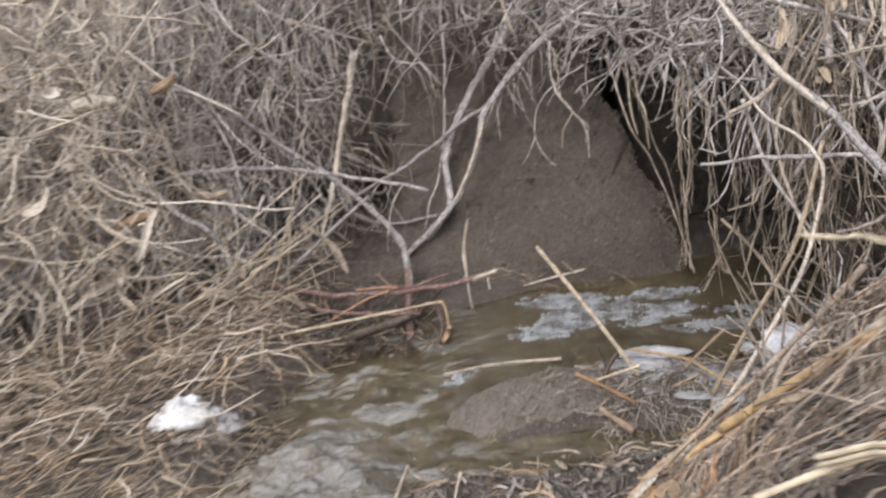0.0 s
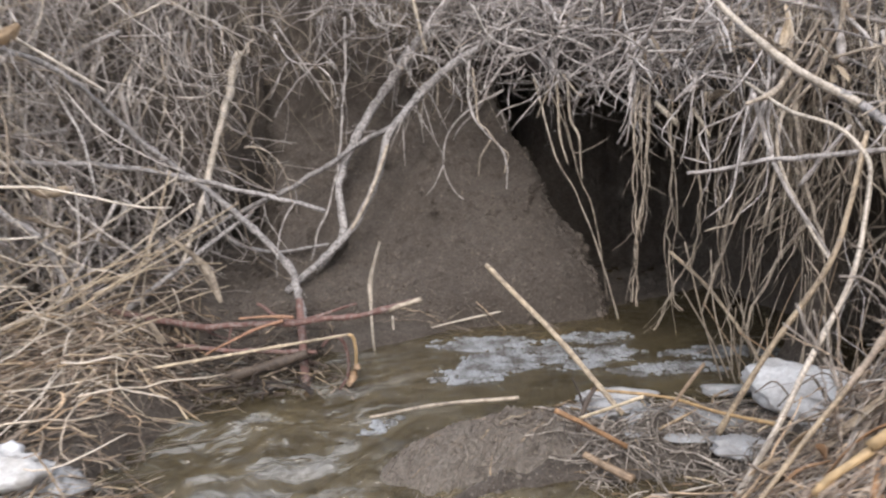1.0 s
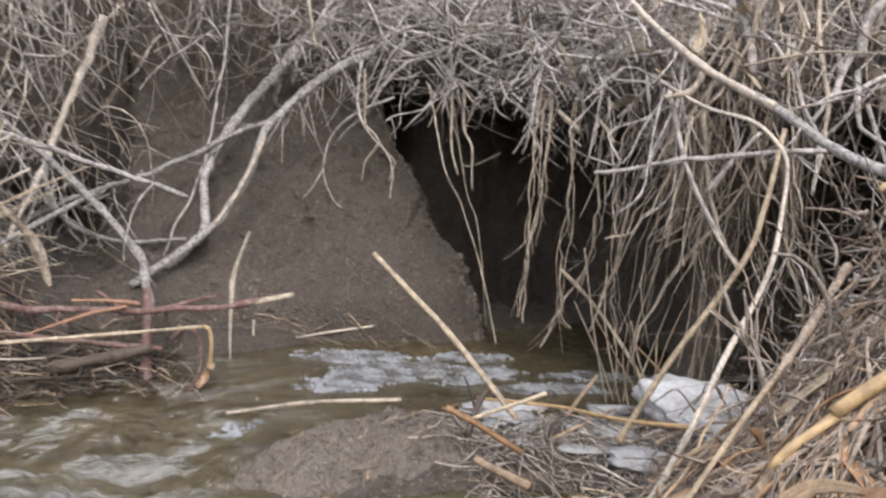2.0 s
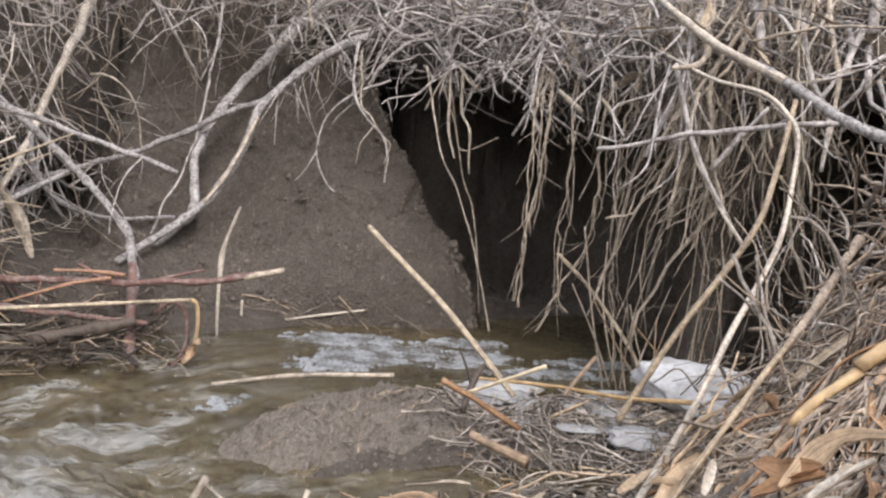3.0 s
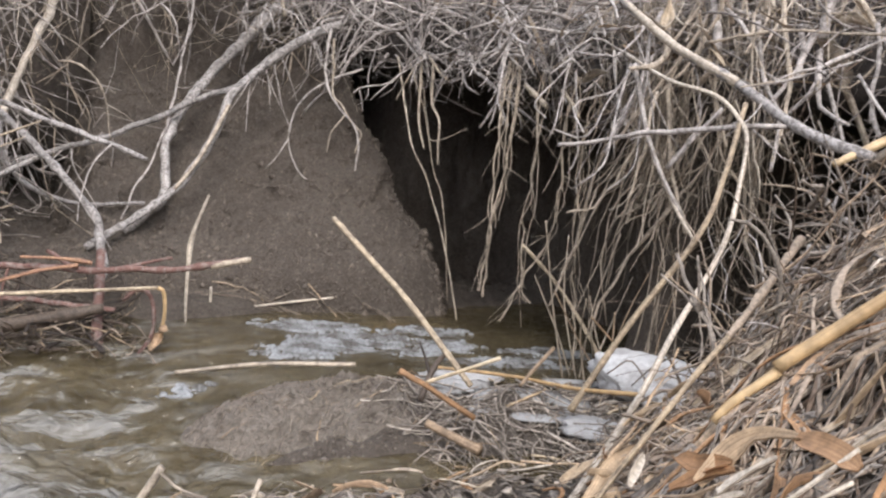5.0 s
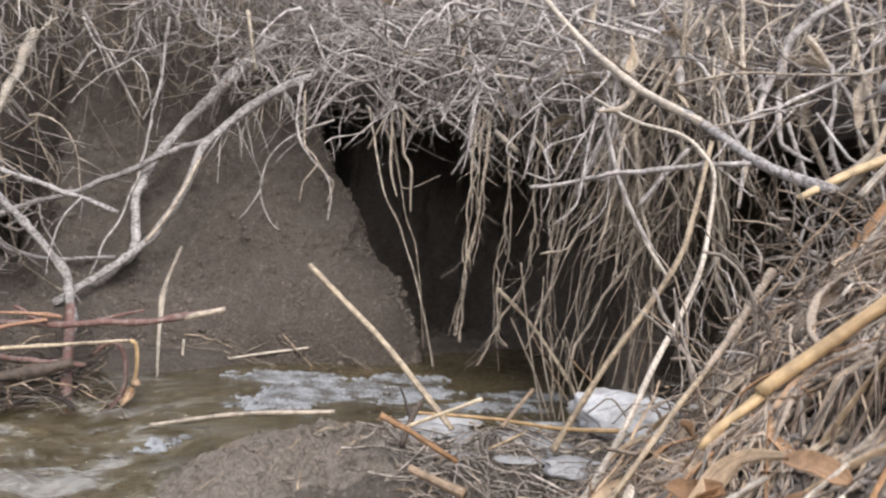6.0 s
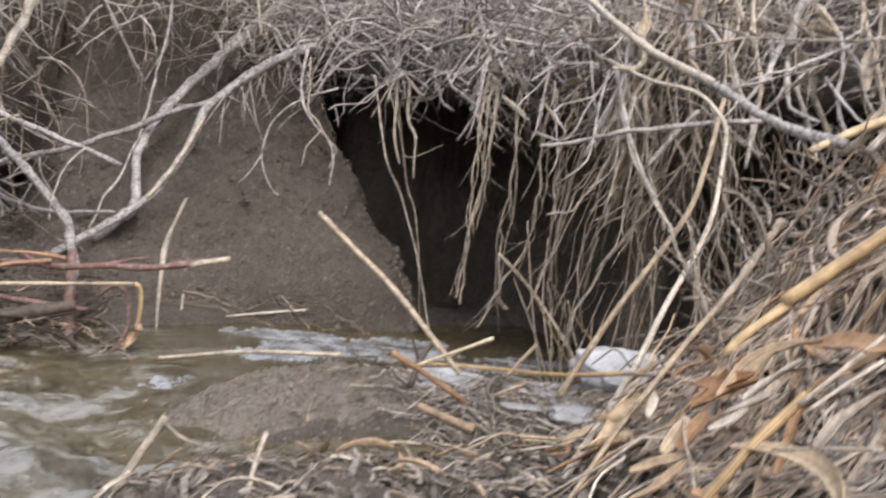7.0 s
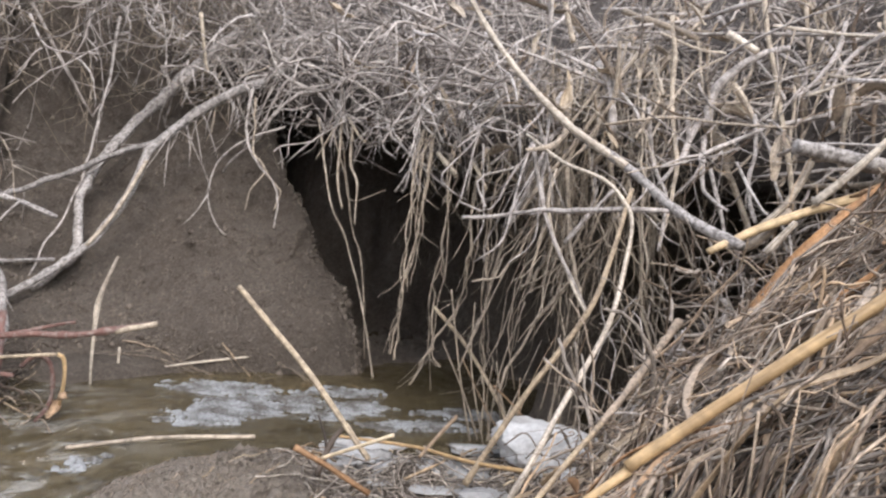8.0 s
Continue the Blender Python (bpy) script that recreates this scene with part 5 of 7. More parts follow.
reed_h = stem("dead_reed", [(-0.080, 1.178, 0.076), (-0.183, 1.180, 0.068), (-0.314, 1.182, 0.058), (-0.435, 1.180, 0.050)], 0.0020, 0.0026, TAN_REED, "bent yellow reed stem lying over the shelf", "reed", nodes=0.11, seed=20)
stem("broken_tip", [(-0.080, 1.178, 0.076), (-0.073, 1.182, 0.070), (-0.070, 1.185, 0.045), (-0.072, 1.190, 0.012)], 0.0024, 0.0018, REED, parent=reed_h, seed=21)
blade("curled_leaf", [(-0.071, 1.188, 0.03), (-0.074, 1.186, 0.012), (-0.083, 1.18, 0.0)], 0.016, LEAF, parent=reed_h, fold=0.5, seed=22)

stem("dead_reed", [(0.084, 1.062, 0.186), (0.112, 1.005, 0.151), (0.137, 0.953, 0.119), (0.180, 0.880, 0.055)], 0.0031, 0.0030, TAN_REED, "tan reed stem stuck slantwise in the stream bar", "reed", nodes=0.16, rough=0.06, seed=23)
blade("grass_blade", [(-0.013, 1.300, 0.176), (-0.029, 1.315, 0.109), (-0.031, 1.315, 0.044), (-0.028, 1.31, -0.02)], 0.007, PALE_REED, "pale dry grass blade standing in the stream", "grass blade", fold=0.3, seed=24)
stem("reed_stub", [(0.008, 1.352, 0.041), (0.009, 1.354, 0.010), (0.011, 1.356, -0.03)], 0.0018, 0.0020, PALE_REED, "short upright straw stub at the waterline", "reed", seed=25)
stem("dead_reed", [(0.197, 1.356, 0.030), (0.122, 1.360, 0.019), (0.045, 1.365, 0.006)], 0.0020, 0.0018, PALE_REED, "pale straw lying at the foot of the mud slope", "reed", nodes=0.1, seed=26)
stem("dark_twig", [(0.293, 1.360, 0.030), (0.248, 1.358, 0.028), (0.204, 1.360, 0.022)], 0.0018, 0.0012, LITTER, "dark wet twig at the foot of the mud slope", "twig", seed=27, wiggle=0.003)
stem("dead_reed", [(0.092, 0.965, 0.050), (0.003, 0.983, 0.046), (-0.077, 0.998, 0.034)], 0.0024, 0.0020, REED_GREY, "weathered reed lying along the crest of the mound", "reed", nodes=0.09, rough=0.1, seed=28)
stem("dead_reed", [(0.190, 0.985, 0.040), (0.248, 0.913, 0.052), (0.262, 0.830, 0.068), (0.268, 0.745, 0.092)], 0.0018, 0.0022, REED, "yellow reed lying across the washed litter", "reed", nodes=0.1, seed=29)
stem("dead_reed", [(0.169, 0.816, 0.103), (0.148, 0.837, 0.086), (0.122, 0.862, 0.066)], 0.0020, 0.0016, CREAM_REED, "short cut yellow reed on the washed litter", "reed", seed=30)
stem("dead_reed", [(0.098, 0.868, 0.076), (0.132, 0.855, 0.057), (0.166, 0.842, 0.038)], 0.0024, 0.0028, ORANGE_LEAF, "short orange-tan reed stub on the washed litter", "reed", rough=0.2, wiggle=0.001, seed=31)
stem("dead_reed", [(0.122, 0.848, 0.033), (0.137, 0.824, 0.029), (0.152, 0.800, 0.026)], 0.0036, 0.0048, LEAF, "stout broken reed butt lying in the mud", "reed", rough=0.12, seed=32)

stem("dead_twig", [(0.240, 0.886, 0.052), (0.278, 0.915, 0.064), (0.312, 0.940, 0.074)], 0.0018, 0.0024, LEAF, "short orange-brown stick poking out of the washed litter", "twig", seed=33)
fork = stem("dark_twig", [(0.130, 0.884, 0.040), (0.146, 0.898, 0.066), (0.166, 0.913, 0.078)], 0.0032, 0.0022, DRIFT, "short forked dark twig standing beside the mound", "twig", seed=34, knots=0.3)
stem("side_twig", [(0.142, 0.894, 0.060), (0.139, 0.905, 0.078), (0.135, 0.912, 0.090)], 0.0018, 0.0010, DRIFT, parent=fork, seed=46, sides=6)

R = [(0.318, 1.118, 0.605), (0.330, 1.076, 0.562), (0.338, 1.037, 0.522), (0.352, 0.978, 0.469), (0.372, 0.898, 0.412), (0.392, 0.820, 0.373), (0.400, 0.762, 0.341), (0.403, 0.722, 0.325), (0.404, 0.676, 0.313)]
branch_r = stem("pale_branch", R, 0.0026, 0.0050, BARK, "grey branch slanting across the overhang, pale and peeled above", "branch", knots=0.2, rough=0.08, seed=33, wiggle=0.0008)
stem("peeled_length", [(x - 0.001, y - 0.001, z + 0.0005) for x, y, z in R[:6]], 0.0030, 0.0043, PALE_REED, parent=branch_r, seed=34, rough=0.16, label="pale peeled wood")
twigs_on(branch_r, R, 8, 0.05, 0.0012, GREY_TWIG, 101, droop=0.2)
Q = [(0.338, 0.925, 0.397), (0.339, 0.854, 0.369), (0.350, 0.803, 0.356), (0.360, 0.780, 0.337), (0.362, 0.768, 0.319), (0.352, 0.757, 0.284), (0.325, 0.738, 0.226), (0.278, 0.728, 0.154), (0.222, 0.70, 0.10), (0.126, 0.652, 0.035)]
stem("bent_reed", Q, 0.0016, 0.0030, PALE_REED, "long pale reed arched over and bent down to the shore", "reed", nodes=0.12, seed=35)
stem("bent_reed", [(0.367, 0.781, 0.351), (0.345, 0.770, 0.284), (0.322, 0.765, 0.230), (0.288, 0.80, 0.134), (0.255, 0.82, 0.05)], 0.0022, 0.0032, TAN_REED, "weathered reed standing before the root curtain", "reed", nodes=0.12, seed=36)
stem("dead_twig", [(0.301, 0.972, 0.296), (0.339, 0.893, 0.313), (0.368, 0.813, 0.328), (0.40, 0.76, 0.335)], 0.0021, 0.0026, GREY_TWIG, "grey twig jutting out before the roots", "twig", seed=37, wiggle=0.002, knots=0.2)
stem("dead_twig", [(0.330, 0.90, 0.385), (0.346, 0.878, 0.31), (0.378, 0.855, 0.245), (0.392, 0.84, 0.215)], 0.0026, 0.0017, GREY_TWIG, "curved grey twig hanging from the overhang", "twig", seed=38, wiggle=0.001)
stem("dead_twig", [(-0.010, 1.64, 0.53), (-0.012, 1.635, 0.46), (-0.020, 1.625, 0.40), (-0.045, 1.59, 0.25), (-0.075, 1.56, 0.177), (-0.108, 1.52, 0.104)], 0.0024, 0.0014, GREY_TWIG, "long thin grey twig dangling before the bank", "twig", seed=39, wiggle=0.003, knots=0.3)
stem("dead_twig", [(0.110, 1.60, 0.56), (0.122, 1.595, 0.50), (0.132, 1.60, 0.462)], 0.0034, 0.0028, BARK_TAN, "pale broken twig end hanging before the bank", "twig", seed=40, knots=0.1)
curl = stem("dead_twig", [(0.253, 1.516, 0.390), (0.199, 1.529, 0.363), (0.158, 1.546, 0.318), (0.147, 1.553, 0.260), (0.165, 1.549, 0.210), (0.194, 1.544, 0.186)], 0.0022, 0.0012, GREY_TWIG, "thin curled grey twig in front of the mud", "twig", seed=41, wiggle=0.0015)
stem("side_twig", [(0.147, 1.553, 0.258), (0.130, 1.553, 0.225), (0.114, 1.555, 0.204)], 0.0014, 0.0009, GREY_TWIG, parent=curl, seed=42, sides=5)
knot = stem("hanging_root", [(0.193, 1.52, 0.445), (0.191, 1.508, 0.360), (0.214, 1.468, 0.308), (0.233, 1.455, 0.275), (0.235, 1.448, 0.221)], 0.0026, 0.0014, GREY_TWIG, "twisted hairy root hanging at the hollow's lip", "root", seed=43, wiggle=0.005)
stem("root_strand", [(0.197, 1.515, 0.43), (0.20, 1.50, 0.35), (0.208, 1.468, 0.318), (0.240, 1.452, 0.285), (0.232, 1.45, 0.25)], 0.002, 0.0012, ROOT, parent=knot, seed=44, wiggle=0.006, sides=6)
stem("root_strand", [(0.214, 1.468, 0.308), (0.196, 1.46, 0.28), (0.187, 1.458, 0.245)], 0.0016, 0.001, ROOT, parent=knot, seed=45, wiggle=0.003, sides=6)

for i, (pts, r) in enumerate([
        ([(0.278, 1.425, 0.410), (0.307, 1.397, 0.278), (0.337, 1.375, 0.211), (0.364, 1.339, 0.110), (0.385, 1.310, 0.005)], 0.0018),
        ([(0.321, 1.420, 0.385), (0.347, 1.392, 0.246), (0.363, 1.380, 0.201), (0.374, 1.366, 0.132), (0.384, 1.352, 0.03)], 0.0016),
        ([(0.295, 1.42, 0.41), (0.322, 1.395, 0.33), (0.335, 1.38, 0.285), (0.37, 1.33, 0.31)], 0.0013)]):
    stem("hanging_stalk", pts, r, r * 0.75, REED_GREY, "pale dry stalk hanging across the dark hollow", "stalk", nodes=0.15, rough=0.15, seed=50 + i, wiggle=0.001, group="stalks hanging over the hollow")
for i, pts in enumerate([
        [(0.335, 1.160, 0.400), (0.328, 1.148, 0.345), (0.324, 1.140, 0.254), (0.327, 1.141, 0.180), (0.322, 1.142, 0.093)],
        [(0.345, 1.155, 0.395), (0.336, 1.142, 0.345), (0.334, 1.136, 0.26), (0.330, 1.140, 0.19), (0.330, 1.142, 0.085)],
        [(0.362, 1.115, 0.390), (0.352, 1.100, 0.335), (0.352, 1.091, 0.239), (0.356, 1.105, 0.187), (0.360, 1.10, 0.11), (0.372, 1.09, 0.09)],
        [(0.385, 1.075, 0.385), (0.374, 1.061, 0.325), (0.380, 1.073, 0.201), (0.370, 1.092, 0.132), (0.336, 1.101, 0.062)],
        [(0.41, 1.06, 0.385), (0.396, 1.05, 0.33), (0.405, 1.06, 0.2), (0.43, 1.07, 0.1), (0.425, 1.05, 0.0)]]):
    root = stem("hanging_root", pts, 0.0014, 0.0009, ROOT, "tangled hairy root hanging over dark water", "root", seed=60 + i, wiggle=0.006, rough=0.3, group="roots hanging over the hollow")
    twigs_on(root, pts, 14, 0.030, 0.0006, ROOT, 70 + 20 * i, droop=0.8, name="rootlet")
    for k in range(2):
        stem("root_strand", [(x + 0.005 * (k - 0.5) * (1 + j % 2), y - 0.003 * k, z) for j, (x, y, z) in enumerate(pts[:len(pts) - k])], 0.0009, 0.0005, ROOT, parent=root, seed=70 + 9 * i + 3 * k, wiggle=0.006, sides=5)
stem("dead_reed", [(0.382, 1.146, 0.160), (0.415, 1.102, 0.117), (0.440, 1.04, 0.055), (0.45, 1.02, 0.02)], 0.0026, 0.0024, TAN_REED, "thin reed slanting down to the water by the roots", "reed", nodes=0.1, seed=80)
g80 = np.random.default_rng(80)
for i in range(16):
    foot = np.array([g80.uniform(0.395, 0.50), g80.uniform(0.93, 1.05), 0.004])
    top = foot + np.array([g80.normal(-0.02, 0.05), g80.normal(0.0, 0.03), g80.uniform(0.10, 0.21)])
    stem("dead_straw", [foot, foot * 0.5 + top * 0.5 + g80.normal(0, 0.006, 3), top], g80.uniform(0.0009, 0.0016), 0.0009, (REED_GREY, ROOT, LEAF)[i % 3], "thin straw leaning among the roots of the curtain", "straw", seed=82 + i, sides=6, group="straws among the hanging roots")

# star-shaped tuft of broken twigs at the lip of the hollow
tuft = stem("twig_tuft", [(0.302, 1.42, 0.44), (0.303, 1.388, 0.42), (0.302, 1.37, 0.405)], 0.004, 0.003, GREY_TWIG, "star-shaped tuft of broken grey twigs", "twig", seed=90)
g90 = np.random.default_rng(90)
for i in range(10):
    w = g90.normal(0, 1, 3) * np.array([1, 0.5, 0.9]) + np.array([-0.1, -0.5, -0.35])
    w /= np.linalg.norm(w)
    ln = g90.uniform(0.03, 0.075)
    c0 = np.array([0.303, 1.388, 0.42])
    stem("twig", [c0, c0 + w * ln * 0.5, c0 + w * ln + np.array([0, 0, -0.01])], 0.0016, 0.0011, GREY_TWIG, parent=tuft, sides=5, seed=91 + i, step=0.012)

# ---------------- the reed pile's own stems and leaves
S = [(0.385, 0.436, 0.390), (0.338, 0.459, 0.345), (0.291, 0.483, 0.299), (0.231, 0.512, 0.242), (0.172, 0.541, 0.184)]
golden = stem("dead_reed", S, 0.0042, 0.0036, REED, "stout golden reed lying up the reed pile", "reed", nodes=0.13, seed=110, group="stout reeds on the pile")
stem("dead_reed", [(0.192, 0.577, 0.155), (0.226, 0.559, 0.190), (0.262, 0.540, 0.224), (0.287, 0.526, 0.248)], 0.0030, 0.0036, LEAF, "brown weathered reed beside the stout golden one", "reed", nodes=0.12, seed=121, group="stout reeds on the pile")
tan_reed = stem("dead_reed", [(0.060, 0.568, 0.062), (0.110, 0.588, 0.098), (0.156, 0.607, 0.124), (0.205, 0.628, 0.150), (0.253, 0.648, 0.173), (0.30, 0.668, 0.20), (0.37, 0.70, 0.24)], 0.0014, 0.0026, TAN_REED, "tan reed with a grey sheath on the reed pile", "reed", nodes=0.14, seed=111, group="stout reeds on the pile")
stem("sheath", [(0.248, 0.646, 0.171), (0.275, 0.657, 0.186), (0.30, 0.668, 0.20), (0.37, 0.70, 0.24)], 0.0027, 0.0035, PILE, parent=tan_reed, seed=112, rough=0.2, label="grey weathered sheath")
ub = stem("dead_reed", [(0.386, 0.695, 0.304), (0.425, 0.680, 0.329), (0.466, 0.664, 0.351), (0.500, 0.652, 0.366), (0.565, 0.628, 0.394)], 0.0034, 0.0054, REED, "long golden reed on the top of the pile", "reed", rough=0.12, seed=113)
blade("brown_leaf", [(0.500, 0.650, 0.368), (0.515, 0.640, 0.378), (0.55, 0.626, 0.394)], 0.014, LEAF, parent=ub, fold=0.4, seed=116, label="orange-brown leaf round its end")
stem("grey_branch_end", [(0.448, 0.674, 0.4065), (0.479, 0.661, 0.404), (0.56, 0.628, 0.399), (0.70, 0.57, 0.395)], 0.0072, 0.0078, BARK, "grey broken branch end above the reed pile", "branch", knots=0.15, rough=0.1, seed=114)

stem("sheathed_length", [(0.1735, 0.540, 0.1825), (0.164, 0.5445, 0.1725), (0.154, 0.5495, 0.162), (0.146, 0.553, 0.150)], 0.0030, 0.0026, REED, parent=golden, seed=115, rough=0.12, label="thinner sheathed lower length")

# ---------------- reeds and leaves close to the eye
arch = blade("curled_leaf", [(0.100, 0.514, 0.137), (0.114, 0.513, 0.151), (0.121, 0.505, 0.163), (0.120, 0.490, 0.170), (0.116, 0.476, 0.174)], 0.011, GOLD_LEAF, "long tan reed leaf arching over the pile with an orange end", "leaf", fold=0.15, turn=-0.8, twist=0.3, seed=123)
blade("brown_end", [(0.117, 0.480, 0.1735), (0.114, 0.467, 0.176), (0.109, 0.454, 0.178), (0.102, 0.440, 0.178)], 0.011, ORANGE_LEAF, parent=arch, fold=0.1, turn=-0.8, twist=-0.2, seed=124, label="orange-brown leaf end")
for i, (pts, wide, mat, words) in enumerate([
        ([(0.116, 0.545, 0.136), (0.109, 0.522, 0.142), (0.108, 0.504, 0.151)], 0.012, ORANGE_LEAF, "broad orange-brown reed leaf lying up the pile"),
        ([(0.096, 0.527, 0.128), (0.103, 0.513, 0.141), (0.105, 0.499, 0.150)], 0.010, ORANGE_LEAF, "orange-brown reed leaf lying up the pile"),
        ([(0.095, 0.497, 0.141), (0.101, 0.490, 0.152), (0.109, 0.481, 0.164)], 0.0065, PALE_REED, "pale twisted reed leaf standing out of the pile"),
        ([(0.090, 0.501, 0.134), (0.092, 0.492, 0.140), (0.094, 0.482, 0.148)], 0.0060, PALE_REED, "pale curled reed leaf on the pile"),
        ([(0.082, 0.503, 0.125), (0.086, 0.496, 0.131), (0.090, 0.490, 0.139)], 0.0055, PALE_REED, "pale curled reed leaf on the pile"),
        ([(0.078, 0.515, 0.112), (0.085, 0.514, 0.121), (0.092, 0.513, 0.130)], 0.0080, ORANGE_LEAF, "bright orange-brown leaf scrap on the pile"),
        ([(0.077, 0.523, 0.107), (0.084, 0.523, 0.115), (0.092, 0.524, 0.124)], 0.0080, GOLD_LEAF, "tan leaf scrap on the pile"),
        ([(0.066, 0.440, 0.139), (0.075, 0.437, 0.151), (0.084, 0.428, 0.165)], 0.0065, REED_GREY, "broad grey reed leaf lying up the pile"),
        ([(0.055, 0.521, 0.084), (0.063, 0.510, 0.097), (0.072, 0.503, 0.111)], 0.0060, GOLD_LEAF, "pale rolled reed leaf low on the pile"),
        ([(0.069, 0.535, 0.094), (0.072, 0.522, 0.102), (0.075, 0.508, 0.111)], 0.0070, GOLD_LEAF, "tan reed leaf low on the pile"),
        ([(0.058, 0.487, 0.104), (0.051, 0.468, 0.106), (0.046, 0.452, 0.109)], 0.0080, LEAF, "brown reed leaf low on the pile"),
        ([(0.143, 0.672, 0.059), (0.172, 0.681, 0.065), (0.190, 0.674, 0.080)], 0.0090, GOLD_LEAF, "golden leaf wrapped along the tan reed"),
        ([(0.102, 0.561, 0.113), (0.110, 0.567, 0.118), (0.128, 0.582, 0.120)], 0.0060, PALE_REED, "small pale leaf scrap standing in the pile"),
        ([(0.225, 0.521, 0.191), (0.226, 0.522, 0.200), (0.232, 0.520, 0.211)], 0.0090, LEAF, "orange-brown leaf scrap under the golden reed")]):
    blade("curled_leaf", pts, wide, mat, words, "leaf", turn=-0.7 + 0.1 * (i % 4), fold=0.3, twist=0.25 * (i % 3) - 0.2, seed=1130 + i)
loop = blade("curled_leaf", [(0.074, 0.484, 0.124), (0.068, 0.456, 0.132), (0.060, 0.434, 0.135), (0.051, 0.420, 0.132), (0.043, 0.413, 0.125)], 0.0085, GOLD_LEAF, "long tan reed leaf curled round on the pile", "leaf", fold=0.2, turn=-0.6, twist=-0.5, seed=1150)
blade("inner_curl", [(0.043, 0.413, 0.125), (0.044, 0.424, 0.117), (0.047, 0.437, 0.117), (0.051, 0.454, 0.113)], 0.0075, ORANGE_LEAF, parent=loop, fold=0.2, turn=0.5, twist=0.3, seed=1151, label="orange-brown inner curl")
stem("dead_reed", [(0.044, 0.478, 0.092), (0.070, 0.472, 0.126), (0.091, 0.464, 0.153)], 0.0021, 0.0021, REED, "cut golden reed sticking out of the reed pile", "reed", nodes=0.09, seed=120, group="stout reeds on the pile")
stem("dead_straw", [(0.086, 0.463, 0.149), (0.097, 0.455, 0.165), (0.109, 0.446, 0.183)], 0.0010, 0.0010, PALE_REED, "thin pale straw leaning up the pile", "straw", seed=126)
stem("dead_straw", [(0.081, 0.457, 0.147), (0.090, 0.448, 0.161), (0.097, 0.438, 0.174)], 0.0009, 0.0009, PALE_REED, "thin pale straw leaning up the pile", "straw", seed=127)
stem("dead_straw", [(0.069, 0.460, 0.131), (0.065, 0.436, 0.140), (0.061, 0.413, 0.148)], 0.0007, 0.0007, REED_GREY, "thin grey straw lying across the pile", "straw", seed=128)
stem("dead_straw", [(0.092, 0.527, 0.124), (0.078, 0.512, 0.117), (0.066, 0.495, 0.109), (0.053, 0.479, 0.100)], 0.0008, 0.0006, REED_GREY, "thin bent grey straw hanging down the pile", "straw", seed=129)
stem("dead_straw", [(0.054, 0.546, 0.066), (0.063, 0.552, 0.078), (0.071, 0.556, 0.084), (0.080, 0.550, 0.095)], 0.0008, 0.0007, PALE_REED, "thin bent straw low on the pile", "straw", seed=131)
stub = stem("reed_stub", [(-0.138, 0.735, 0.015), (-0.120, 0.738, 0.048), (-0.114, 0.736, 0.060)], 0.0034, 0.0022, REED_GREY, "splintered reed stub standing in the near shore mud", "reed", rough=0.3, seed=126)
stem("splinter", [(-0.115, 0.736, 0.057), (-0.104, 0.728, 0.049), (-0.089, 0.719, 0.046)], 0.0014, 0.0008, REED_GREY, parent=stub, sides=5, seed=127)
stem("reed_stub", [(-0.070, 0.700, 0.015), (-0.062, 0.714, 0.039), (-0.055, 0.722, 0.054)], 0.0028, 0.0018, REED_GREY, "splintered reed stub standing in the near shore mud", "reed", rough=0.3, seed=128)

# ---------------- leaves and stalks caught in the overhang
sheath = blade("leaf_sheath", [(0.484, 0.815, 0.434), (0.497, 0.803, 0.412), (0.509, 0.795, 0.388)], 0.026, REED_GREY, "pale papery leaf sheath on its stalk in the overhang", "leaf", fold=0.45, seed=130)
stem("stalk", [(0.506, 0.797, 0.393), (0.514, 0.781, 0.362), (0.524, 0.768, 0.330), (0.53, 0.76, 0.31)], 0.0034, 0.0028, REED_GREY, parent=sheath, seed=131)
blade("dry_leaf", [(0.394, 0.943, 0.478), (0.393, 0.935, 0.449), (0.383, 0.929, 0.428)], 0.014, TAN_LEAF, "pale tan dead leaf hanging in the twig mat", "leaf", fold=0.2, seed=132)
blade("dry_leaf", [(0.486, 0.812, 0.446), (0.503, 0.802, 0.453), (0.527, 0.788, 0.442)], 0.017, REED_GREY, "grey-tan dead leaf caught in the twig mat", "leaf", fold=0.3, seed=133)
blade("dry_leaf", [(0.362, 0.942, 0.446), (0.376, 0.933, 0.436), (0.386, 0.928, 0.430)], 0.009, TAN_LEAF, "small tan leaf scrap on the pale branch", "leaf", fold=0.3, seed=134)
stem("dead_stalk", [(0.445, 0.956, 0.50), (0.465, 0.940, 0.450), (0.470, 0.932, 0.39)], 0.0046, 0.004, BARK, "short stout grey stalk in the overhang", "stalk", knots=0.2, seed=137)
g140 = np.random.default_rng(140)
for i in range(34):
    u = g140.uniform(0.25, 0.85, 1)
    p = on_mat(u, g140.uniform(0.0, 0.22, 1))[0] + g140.normal(0, 0.01, 3) + np.array([-0.012, -0.006, 0.006])
    d = g140.normal(0, 1, 3) * np.array([0.8, 0.8, 0.6])
    d = d / np.linalg.norm(d) * g140.uniform(0.015, 0.032)
    blade("dry_leaf", [p - d, p + g140.normal(0, 0.004, 3), p + d], g140.uniform(0.006, 0.013), TAN_LEAF if i % 3 else REED_GREY, "small dead leaf caught among the twigs", "leaf", group="dead leaves in the twig mat", fold=0.3, twist=g140.uniform(-1, 1), seed=141 + i)


